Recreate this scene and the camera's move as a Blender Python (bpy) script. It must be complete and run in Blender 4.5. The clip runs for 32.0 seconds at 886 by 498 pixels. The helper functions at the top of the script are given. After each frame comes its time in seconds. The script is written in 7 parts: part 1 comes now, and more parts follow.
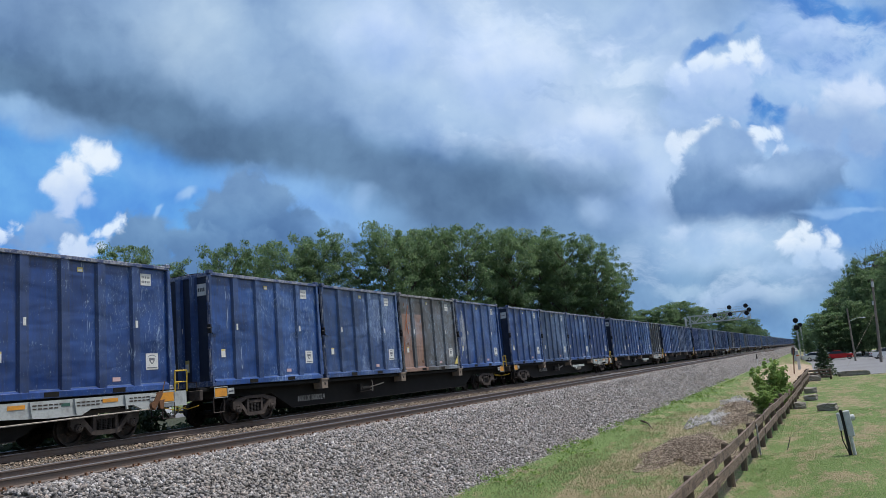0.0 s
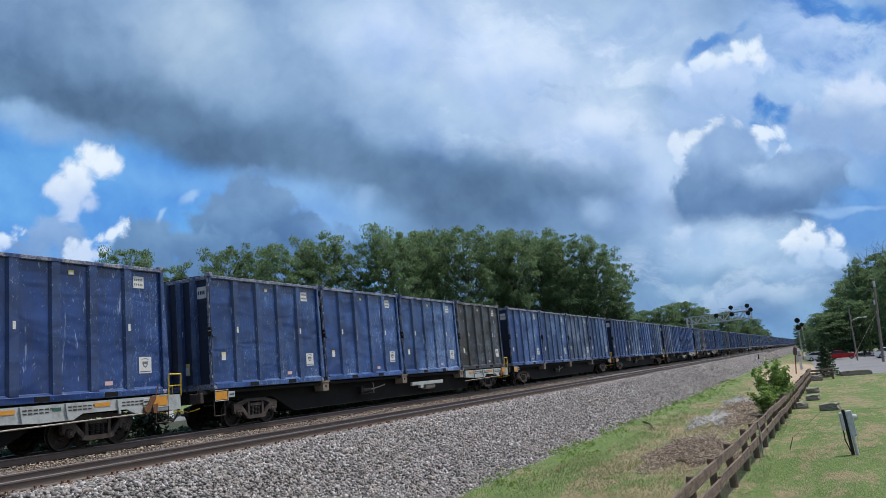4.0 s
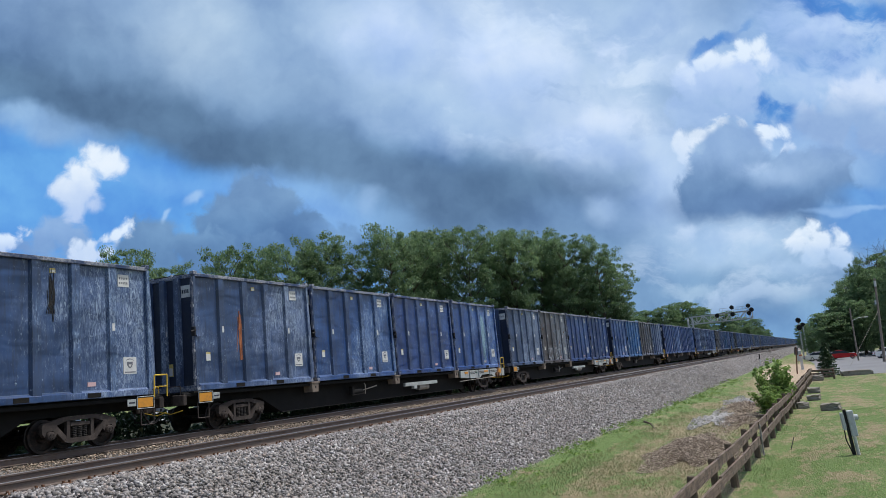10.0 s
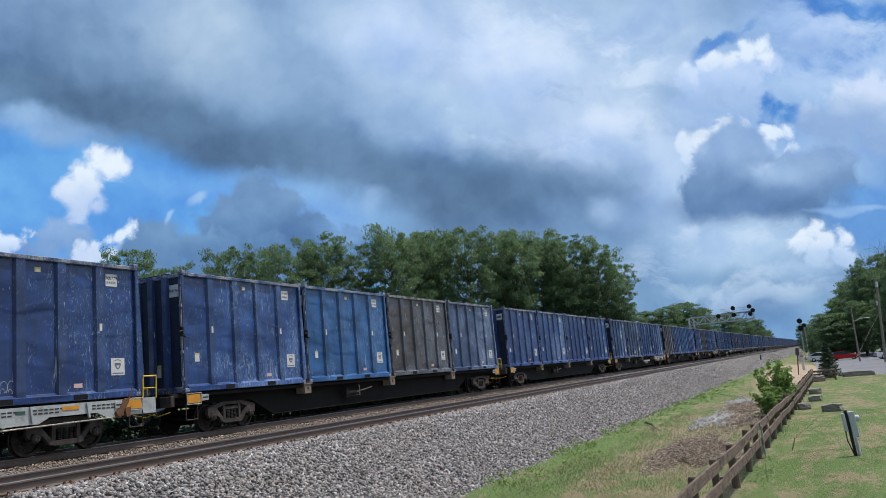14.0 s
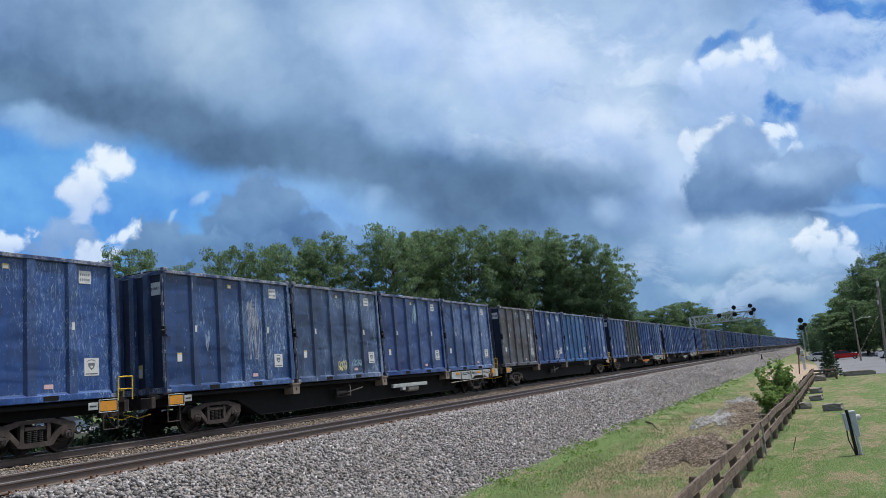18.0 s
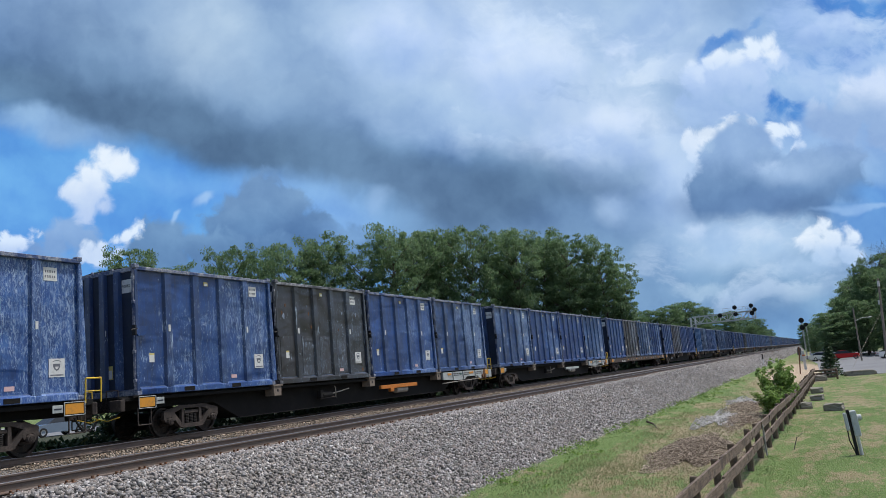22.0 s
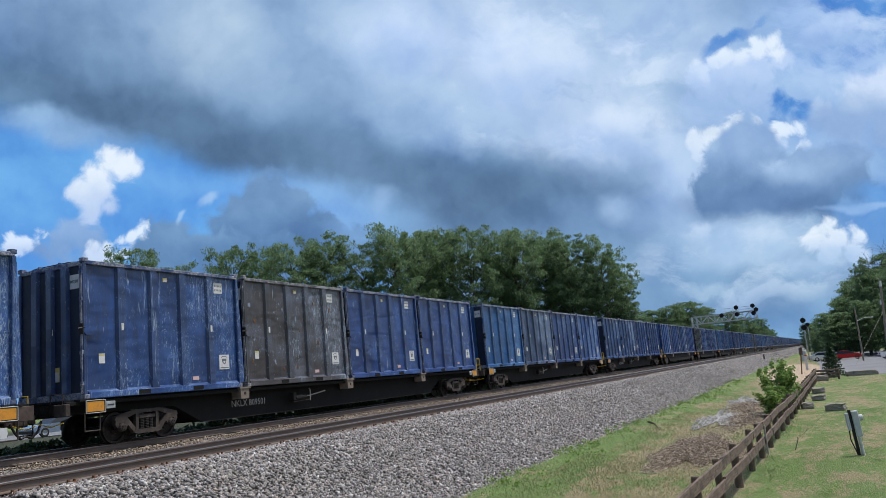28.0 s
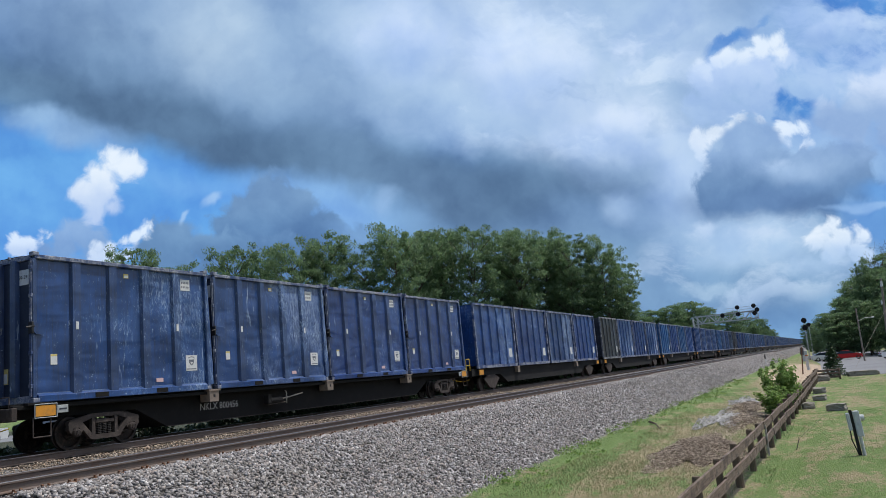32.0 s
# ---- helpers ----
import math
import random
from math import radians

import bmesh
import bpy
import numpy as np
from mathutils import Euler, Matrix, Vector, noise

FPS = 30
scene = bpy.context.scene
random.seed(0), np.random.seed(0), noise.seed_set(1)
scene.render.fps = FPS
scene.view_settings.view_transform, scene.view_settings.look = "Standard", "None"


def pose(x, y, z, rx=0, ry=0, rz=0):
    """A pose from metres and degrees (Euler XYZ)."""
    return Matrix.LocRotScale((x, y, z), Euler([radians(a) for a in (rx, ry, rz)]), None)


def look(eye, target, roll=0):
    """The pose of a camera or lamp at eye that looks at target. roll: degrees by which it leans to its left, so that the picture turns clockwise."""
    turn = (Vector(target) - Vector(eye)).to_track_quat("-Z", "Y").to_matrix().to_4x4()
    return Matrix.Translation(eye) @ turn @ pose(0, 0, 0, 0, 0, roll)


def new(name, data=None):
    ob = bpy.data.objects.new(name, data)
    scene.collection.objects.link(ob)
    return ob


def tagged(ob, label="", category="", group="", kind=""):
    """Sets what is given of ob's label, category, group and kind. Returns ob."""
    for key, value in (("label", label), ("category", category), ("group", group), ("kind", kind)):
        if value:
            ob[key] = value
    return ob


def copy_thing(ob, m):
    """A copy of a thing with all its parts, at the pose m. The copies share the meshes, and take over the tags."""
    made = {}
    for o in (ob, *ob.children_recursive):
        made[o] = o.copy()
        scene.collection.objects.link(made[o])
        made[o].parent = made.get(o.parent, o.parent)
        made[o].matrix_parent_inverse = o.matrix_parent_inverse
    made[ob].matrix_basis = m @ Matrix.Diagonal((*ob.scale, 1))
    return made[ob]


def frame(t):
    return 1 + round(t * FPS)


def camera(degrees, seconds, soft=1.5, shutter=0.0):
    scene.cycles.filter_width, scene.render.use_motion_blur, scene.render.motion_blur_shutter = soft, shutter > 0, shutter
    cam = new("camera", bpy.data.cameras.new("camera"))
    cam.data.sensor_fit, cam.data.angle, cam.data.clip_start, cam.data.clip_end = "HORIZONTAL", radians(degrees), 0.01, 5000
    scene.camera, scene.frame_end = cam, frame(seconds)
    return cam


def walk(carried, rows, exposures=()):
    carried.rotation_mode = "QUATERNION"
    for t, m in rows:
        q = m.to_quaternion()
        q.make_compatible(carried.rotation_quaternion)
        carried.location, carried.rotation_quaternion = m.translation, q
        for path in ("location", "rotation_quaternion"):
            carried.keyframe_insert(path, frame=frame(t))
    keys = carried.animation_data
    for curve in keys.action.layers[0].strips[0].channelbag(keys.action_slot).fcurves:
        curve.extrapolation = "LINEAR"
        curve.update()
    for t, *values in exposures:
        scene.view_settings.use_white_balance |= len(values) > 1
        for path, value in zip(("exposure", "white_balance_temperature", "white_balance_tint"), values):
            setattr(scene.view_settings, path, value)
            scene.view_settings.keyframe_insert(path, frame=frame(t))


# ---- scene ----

# ---------------------------------------------------------------- camera
EYE = (0.0, 0.0, 0.99)          # metres above the rail heads, on a raised stand over the lawn
cam = camera(59.28, 32.0, soft=0.6)


def aim(yaw, pitch, roll):
    y, p = radians(yaw), radians(pitch)
    d = Vector((math.cos(y) * math.cos(p), math.sin(y) * math.cos(p), math.sin(p)))
    return look(EYE, Vector(EYE) + d * 100, roll)


WALK = [(0.0, 24.815, 9.135, -4.975), (1.0, 24.835, 9.140, -4.985), (2.0, 24.855, 9.185, -5.080), (3.0, 24.862, 9.245, -5.205),
        (3.7, 24.868, 9.268, -5.270), (5.5, 24.885, 9.275, -5.290), (9.0, 24.925, 9.276, -5.272), (13.0, 24.985, 9.290, -5.280),
        (14.0, 25.010, 9.325, -5.258), (15.2, 25.040, 9.295, -5.262), (17.0, 25.068, 9.284, -5.260), (20.0, 25.095, 9.281, -5.248),
        (25.0, 25.185, 9.282, -5.228), (28.0, 25.228, 9.279, -5.205), (32.0, 25.295, 9.278, -5.184)]
walk(cam, [(t, aim(a, b, c)) for t, a, b, c in WALK])

# ---------------------------------------------------------------- light
SUN_DIR = Vector((0.24, -0.32, 0.92)).normalized()     # towards the sun: high, down the line and a little to the near side
world = bpy.data.worlds.new("sky_light")
scene.world = world
world.use_nodes = True
wn = world.node_tree.nodes
sky = wn.new("ShaderNodeTexSky")
sky.sky_type = "NISHITA"
sky.sun_disc = False
sky.sun_elevation = math.asin(SUN_DIR.z)
sky.sun_rotation = math.atan2(SUN_DIR.x, SUN_DIR.y)
sky.air_density, sky.dust_density, sky.ozone_density = 1.0, 2.5, 1.0
wn["Background"].inputs["Strength"].default_value = 0.145
world.node_tree.links.new(sky.outputs[0], wn["Background"].inputs["Color"])
sun = new("sun", bpy.data.lights.new("sun", "SUN"))
sun.data.energy, sun.data.angle, sun.data.color = 3.3, radians(1.5), (1.0, 0.97, 0.92)
sun.matrix_basis = look(SUN_DIR * 200, (0, 0, 0))
scene.view_settings.exposure = 0.0


# ---------------------------------------------------------------- node helpers
class Mat:
    """A node material with short calls."""

    def __init__(self, name, rough=0.7, metal=0.0):
        self.m = bpy.data.materials.new(name)
        self.m.use_nodes = True
        self.t = self.m.node_tree
        self.b = self.t.nodes["Principled BSDF"]
        self.b.inputs["Roughness"].default_value = rough
        self.b.inputs["Metallic"].default_value = metal
        self.b.inputs["Specular IOR Level"].default_value = 0.35

    def put(self, sock, v):
        if hasattr(v, "links"):
            self.t.links.new(v, sock)
        elif isinstance(v, (tuple, list)) and len(v) == 3 and sock.type == "RGBA":
            sock.default_value = (*v, 1)
        else:
            sock.default_value = v

    def node(self, kind, **kw):
        n = self.t.nodes.new(kind)
        for k, v in kw.items():
            setattr(n, k, v)
        return n

    def coord(self, which="Object", scale=(1, 1, 1), shift=None):
        c = self.node("ShaderNodeTexCoord").outputs[which]
        m = self.node("ShaderNodeMapping")
        m.inputs["Scale"].default_value = scale
        self.put(m.inputs["Vector"], c)
        if shift is not None:
            self.put(m.inputs["Location"], shift)
        return m.outputs[0]

    def noise(self, vec, scale, detail=4, rough=0.55, dist=0.0):
        n = self.node("ShaderNodeTexNoise")
        for k, v in (("Scale", scale), ("Detail", detail), ("Roughness", rough), ("Distortion", dist)):
            n.inputs[k].default_value = v
        self.put(n.inputs["Vector"], vec)
        return n.outputs["Fac"]

    def voronoi(self, vec, scale, out="Color", feature="F1"):
        n = self.node("ShaderNodeTexVoronoi", feature=feature)
        n.inputs["Scale"].default_value = scale
        self.put(n.inputs["Vector"], vec)
        return n.outputs[out]

    def ramp(self, fac, lo, hi, a=0.0, b=1.0):
        n = self.node("ShaderNodeMapRange", clamp=True, interpolation_type="SMOOTHSTEP")
        for k, v in zip(("Value", "From Min", "From Max", "To Min", "To Max"), (fac, lo, hi, a, b)):
            self.put(n.inputs[k], v)
        return n.outputs[0]

    def math(self, op, a, b=0.0, c=0.0):
        n = self.node("ShaderNodeMath", operation=op)
        for i, v in enumerate((a, b, c)):
            self.put(n.inputs[i], v)
        return n.outputs[0]

    def mix(self, fac, a, b, kind="MIX"):
        n = self.node("ShaderNodeMix", data_type="RGBA", blend_type=kind)
        self.put(n.inputs[0], fac)
        self.put(n.inputs[6], a)
        self.put(n.inputs[7], b)
        return n.outputs[2]

    def attr(self, name, kind="OBJECT"):
        return self.node("ShaderNodeAttribute", attribute_type=kind, attribute_name=name)

    def bump(self, height, strength=0.4, dist=0.02):
        n = self.node("ShaderNodeBump")
        n.inputs["Strength"].default_value, n.inputs["Distance"].default_value = strength, dist
        self.put(n.inputs["Height"], height)
        self.t.links.new(n.outputs[0], self.b.inputs["Normal"])

    def done(self, colour=None, rough=None):
        if colour is not None:
            self.put(self.b.inputs["Base Color"], colour)
        if rough is not None:
            self.put(self.b.inputs["Roughness"], rough)
        return self.m


def plain(name, colour, rough=0.6, metal=0.0, vary=0.35, scale=6.0, dirt=(0.05, 0.04, 0.03), bump=0.0):
    """A paint or metal with soft mottling and dirt at two scales."""
    k = Mat(name, rough, metal)
    v = k.coord()
    n1, n2 = k.noise(v, scale, 5, 0.65), k.noise(v, scale * 7, 3)
    c = k.mix(k.ramp(n1, 0.45, 0.75, 0, vary), colour, dirt)
    c = k.mix(k.ramp(n2, 0.4, 0.7, 0, vary * 0.6), c, tuple(x * 0.6 for x in colour))
    if bump:
        k.bump(n2, bump, 0.01)
    return k.done(c)


# ---------------------------------------------------------------- mesh helpers
class Build:
    """Gathers vertices and faces for one mesh."""

    def __init__(self):
        self.v, self.f = [], []

    def add(self, verts, faces):
        n = len(self.v)
        self.v += [tuple(p) for p in verts]
        self.f += [tuple(n + i for i in q) for q in faces]
        return self

    def box(self, x0, x1, y0, y1, z0, z1, c=0.0, m=None):
        """A box, chamfered by c."""
        lo, hi = (x0, y0, z0), (x1, y1, z1)
        if c <= 0:
            vs = [(a, b, d) for a in (x0, x1) for b in (y0, y1) for d in (z0, z1)]
            fs = [(0, 1, 3, 2), (4, 6, 7, 5), (0, 4, 5, 1), (2, 3, 7, 6), (0, 2, 6, 4), (1, 5, 7, 3)]
        else:
            vs, idx = [], {}
            for s in [(a, b, d) for a in (0, 1) for b in (0, 1) for d in (0, 1)]:
                for ax in range(3):
                    p = [(hi[i] if s[i] else lo[i]) for i in range(3)]
                    for i in range(3):
                        if i != ax:
                            p[i] += -c if s[i] else c
                    idx[s, ax] = len(vs)
                    vs.append(tuple(p))
            fs = []
            for ax in range(3):
                o = [i for i in range(3) if i != ax]
                for side in (0, 1):
                    ring = []
                    for a, b in ((0, 0), (1, 0), (1, 1), (0, 1)):
                        s = [0, 0, 0]
                        s[ax], s[o[0]], s[o[1]] = side, a, b
                        ring.append(idx[tuple(s), ax])
                    fs.append(tuple(ring))
                for a in (0, 1):
                    for b in (0, 1):
                        s0, s1 = [0, 0, 0], [0, 0, 0]
                        s0[o[0]] = s1[o[0]] = a
                        s0[o[1]] = s1[o[1]] = b
                        s1[ax] = 1
                        s0, s1 = tuple(s0), tuple(s1)
                        fs.append((idx[s0, o[0]], idx[s1, o[0]], idx[s1, o[1]], idx[s0, o[1]]))
            for s in [(a, b, d) for a in (0, 1) for b in (0, 1) for d in (0, 1)]:
                fs.append((idx[s, 0], idx[s, 1], idx[s, 2]))
        if m is not None:
            vs = [m @ Vector(p) for p in vs]
        return self.add(vs, fs)

    def prism(self, pts, a, b, axis="x", m=None):
        """A polygon of (u, w) pairs drawn along an axis from a to b."""
        n = len(pts)
        put = {"x": lambda t, u, w: (t, u, w), "y": lambda t, u, w: (u, t, w), "z": lambda t, u, w: (u, w, t)}[axis]
        vs = [put(t, u, w) for t in (a, b) for u, w in pts]
        if m is not None:
            vs = [m @ Vector(p) for p in vs]
        return self.add(vs, [tuple(range(n)), tuple(range(2 * n - 1, n - 1, -1))] + [(i, (i + 1) % n, n + (i + 1) % n, n + i) for i in range(n)])

    def tube(self, p0, p1, r0, r1=None, n=8, caps=True):
        p0, p1 = Vector(p0), Vector(p1)
        r1 = r0 if r1 is None else r1
        d = (p1 - p0).normalized()
        u = d.orthogonal().normalized()
        w = d.cross(u)
        vs = [p + (u * math.cos(2 * math.pi * i / n) + w * math.sin(2 * math.pi * i / n)) * r for p, r in ((p0, r0), (p1, r1)) for i in range(n)]
        fs = [(i, (i + 1) % n, n + (i + 1) % n, n + i) for i in range(n)]
        if caps:
            fs += [tuple(range(n - 1, -1, -1)), tuple(range(n, 2 * n))]
        return self.add(vs, fs)

    def pipe(self, pts, r, n=6):
        for a, b in zip(pts[:-1], pts[1:]):
            self.tube(a, b, r, n=n)
        return self

    def lathe(self, prof, c, axis="y", n=20):
        """A ring profile of (radius, offset) turned about an axis through c."""
        vs, k = [], len(prof)
        for i in range(n):
            a = 2 * math.pi * i / n
            for r, o in prof:
                q = (r * math.cos(a), o, r * math.sin(a)) if axis == "y" else (r * math.cos(a), r * math.sin(a), o)
                vs.append(tuple(q[j] + c[j] for j in range(3)))
        fs = [(i * k + j, i * k + j + 1, ((i + 1) % n) * k + j + 1, ((i + 1) % n) * k + j) for i in range(n) for j in range(k - 1)]
        return self.add(vs, fs)

    def mesh(self, name, mat=None, smooth=False):
        me = bpy.data.meshes.new(name)
        me.from_pydata(self.v, [], self.f)
        bm = bmesh.new()
        bm.from_mesh(me)
        bmesh.ops.recalc_face_normals(bm, faces=bm.faces)
        bm.to_mesh(me)
        bm.free()
        if smooth:
            me.polygons.foreach_set("use_smooth", [True] * len(me.polygons))
        if mat:
            me.materials.append(mat)
        return me


def part(name, b, mat, parent=None, label="", smooth=False, at=None):
    ob = new(name, b.mesh(name, mat, smooth) if isinstance(b, Build) else b)
    if parent is not None:
        ob.parent = parent
    if at is not None:
        ob.matrix_basis = at
    return tagged(ob, label) if label else ob


def empty(name, m=None):
    ob = new(name)
    ob.empty_display_size = 0.2
    if m is not None:
        ob.matrix_basis = m
    return ob


def soup(name, verts, faces, mat, smooth=False):
    """A mesh from arrays, for what is scattered in great numbers (all faces of one size)."""
    verts, faces = np.asarray(verts, np.float32), np.asarray(faces, np.int32)
    k = faces.shape[1]
    me = bpy.data.meshes.new(name)
    me.vertices.add(len(verts))
    me.vertices.foreach_set("co", verts.ravel())
    me.loops.add(faces.size)
    me.loops.foreach_set("vertex_index", faces.ravel())
    me.polygons.add(len(faces))
    me.polygons.foreach_set("loop_start", np.arange(0, faces.size, k, dtype=np.int32))
    if smooth:
        me.polygons.foreach_set("use_smooth", np.ones(len(faces), bool))
    me.update(calc_edges=True)
    me.validate()
    me.materials.append(mat)
    return me


def strokes(b, lines, y, w, m=None):
    """Flat painted lines: polylines of (x, z), of width w, on a wall facing -y."""
    runs = [q for pts in lines for q in zip(pts[:-1], pts[1:])]
    for k, ((xa, za), (xb, zb)) in enumerate(runs):
        yk = y - 0.0003 * (k % 12)
        d = math.hypot(xb - xa, zb - za) or 1
        nx, nz, ex, ez = -(zb - za) / d * w / 2, (xb - xa) / d * w / 2, (xb - xa) / d * w / 3, (zb - za) / d * w / 3
        q = [(xa + nx - ex, yk, za + nz - ez), (xa - nx - ex, yk, za - nz - ez), (xb - nx + ex, yk, zb - nz + ez), (xb + nx + ex, yk, zb + nz + ez)]
        b.add(q + [(p[0], yk + 0.006, p[2]) for p in q], [(0, 1, 2, 3), (4, 7, 6, 5), (0, 4, 5, 1), (1, 5, 6, 2), (2, 6, 7, 3), (3, 7, 4, 0)])
    return b


FONT_CACHE = {}


def lettering(text, size):
    """Text as a flat mesh in the x-z plane, facing -y, centred."""
    if (text, size) not in FONT_CACHE:
        cu = bpy.data.curves.new("lettering", "FONT")
        cu.body, cu.size, cu.align_x, cu.align_y, cu.resolution_u, cu.extrude = text, size, "CENTER", "CENTER", 2, 0.002
        tmp = bpy.data.objects.new("lettering", cu)
        scene.collection.objects.link(tmp)
        bpy.context.view_layer.update()
        me = bpy.data.meshes.new_from_object(tmp.evaluated_get(bpy.context.evaluated_depsgraph_get()))
        bpy.data.objects.remove(tmp)
        me.transform(pose(0, 0, 0, 90))
        FONT_CACHE[text, size] = me
    return FONT_CACHE[text, size].copy()


# ---------------------------------------------------------------- sky backdrop
def srgb(r, g, b):
    r, b = r * 0.977, min(255, b * 1.035)
    return tuple(((c / 255 + 0.055) / 1.055) ** 2.4 if c > 10 else c / 255 / 12.92 for c in (r, g, b))


def sky_material(side):
    """side: -1 for the half of the backdrop to the left of its middle, 1 for the right; both are laid out alike, each with the clouds that reach it."""
    k = Mat("cloudy_sky")
    pos = k.node("ShaderNodeTexCoord").outputs["Object"]
    sep = k.node("ShaderNodeSeparateXYZ")
    k.put(sep.inputs[0], pos)
    depth = k.math("MULTIPLY", sep.outputs[2], -1.0)
    u = k.math("MULTIPLY", k.math("DIVIDE", sep.outputs[0], depth), 1.378)
    v = k.math("MULTIPLY", k.math("DIVIDE", sep.outputs[1], depth), 1.378)
    uv = k.node("ShaderNodeCombineXYZ")
    k.put(uv.inputs[0], u), k.put(uv.inputs[1], v)
    uv = uv.outputs[0]

    def warp(src, scale, amp, detail=5, rough=0.55):
        n = k.node("ShaderNodeTexNoise")
        n.inputs["Scale"].default_value, n.inputs["Detail"].default_value, n.inputs["Roughness"].default_value = scale, detail, rough
        k.put(n.inputs["Vector"], src)
        a = k.node("ShaderNodeVectorMath", operation="SUBTRACT")
        k.put(a.inputs[0], n.outputs["Color"])
        a.inputs[1].default_value = (0.5, 0.5, 0.5)
        b = k.node("ShaderNodeVectorMath", operation="SCALE")
        k.put(b.inputs[0], a.outputs[0])
        b.inputs["Scale"].default_value = amp
        c = k.node("ShaderNodeVectorMath", operation="ADD")
        k.put(c.inputs[0], src), k.put(c.inputs[1], b.outputs[0])
        return c.outputs[0]

    soft = warp(warp(uv, 2.6, 0.13, 3), 8.0, 0.07, 4)
    crisp = warp(warp(uv, 6.0, 0.07, 4), 17.0, 0.055, 6, 0.62)
    # clear sky: deeper above, paler towards the horizon
    col = k.mix(k.ramp(v, -0.20, 0.42), srgb(132, 178, 222), srgb(62, 124, 192))

    def blob(col, x, y, rx, ry, turn, shade, opacity=1.0, edge=0.5, src=soft):
        if side * (x - 784) + max(rx, ry) * (1 + edge) + 90 < 0:
            return col
        m = k.node("ShaderNodeMapping", vector_type="TEXTURE")
        m.inputs["Location"].default_value = ((x - 784) / 1000, (441 - y) / 1000, 0)
        m.inputs["Rotation"].default_value = (0, 0, radians(turn))
        m.inputs["Scale"].default_value = (rx / 1000, ry / 1000, 1)
        k.put(m.inputs["Vector"], src)
        flat = k.node("ShaderNodeVectorMath", operation="MULTIPLY")
        k.put(flat.inputs[0], m.outputs[0])
        flat.inputs[1].default_value = (1, 1, 0)
        d = k.node("ShaderNodeVectorMath", operation="LENGTH")
        k.put(d.inputs[0], flat.outputs[0])
        a = k.ramp(d.outputs["Value"], 1.0 - edge, 1.0 + edge, opacity, 0.0)
        return k.mix(a, col, srgb(*shade))

    def bank(col, rows, src):
        for row in rows:
            col = blob(col, *row, src=src)
        return col

    near_ = warp(uv, 7.0, 0.022, 3)
    billow = k.math("ADD", k.math("MULTIPLY", k.math("SUBTRACT", k.noise(near_, 24.0, 6, 0.58, 0.4), 0.5), 0.060), k.math("MULTIPLY", k.math("SUBTRACT", k.voronoi(near_, 26.0, "Distance", "SMOOTH_F1"), 0.45), 0.020))

    def cumulus(col, lumps, lit_, shaded, top, bottom, opacity=1.0, edge=0.007, rough=1.0):
        """A heap of round lumps (x, y, r) run together, knobbly at the rim, paler above."""
        if side * (max(side * q[0] for q in lumps) * side - 784) + 120 < 0:
            return col
        d = None
        for x, y, r in lumps:
            n = k.node("ShaderNodeVectorMath", operation="DISTANCE")
            k.put(n.inputs[0], near_)
            n.inputs[1].default_value = ((x - 784) / 1000, (441 - y) / 1000, 0)
            e = k.math("SUBTRACT", n.outputs["Value"], r / 1000)
            d = e if d is None else k.math("SMOOTH_MIN", d, e, 0.012)
        rim = k.math("ADD", d, k.math("MULTIPLY", billow, rough))
        up = k.math("ADD", k.ramp(v, (441 - bottom) / 1000, (441 - top) / 1000), k.math("MULTIPLY", billow, -9.0))
        shade = k.mix(k.ramp(up, 0.0, 1.0), srgb(*shaded), srgb(*lit_))
        return k.mix(k.ramp(rim, -edge, edge, opacity, 0.0), col, shade)

    def fleece(col, x, y, rx, ry, scale, lo, hi, shade, opacity, turn=-28, src=crisp):
        """Torn cloud inside a soft round patch."""
        if side * (x - 784) + rx * 1.1 + 90 < 0:
            return col
        m = k.node("ShaderNodeMapping", vector_type="TEXTURE")
        m.inputs["Location"].default_value = ((x - 784) / 1000, (441 - y) / 1000, 0)
        m.inputs["Scale"].default_value = (rx / 1000, ry / 1000, 1)
        k.put(m.inputs["Vector"], soft)
        d = k.node("ShaderNodeVectorMath", operation="LENGTH")
        k.put(d.inputs[0], m.outputs[0])
        mask = k.ramp(d.outputs["Value"], 0.55, 1.1, opacity, 0.0)
        st = k.node("ShaderNodeMapping")
        st.inputs["Rotation"].default_value = (0, 0, radians(turn))
        st.inputs["Scale"].default_value = (scale * 0.7, scale * 1.5, 1)
        k.put(st.inputs["Vector"], src)
        return k.mix(k.math("MULTIPLY", mask, k.ramp(k.noise(st.outputs[0], 1.0, 7, 0.62), lo, hi)), col, srgb(*shade))

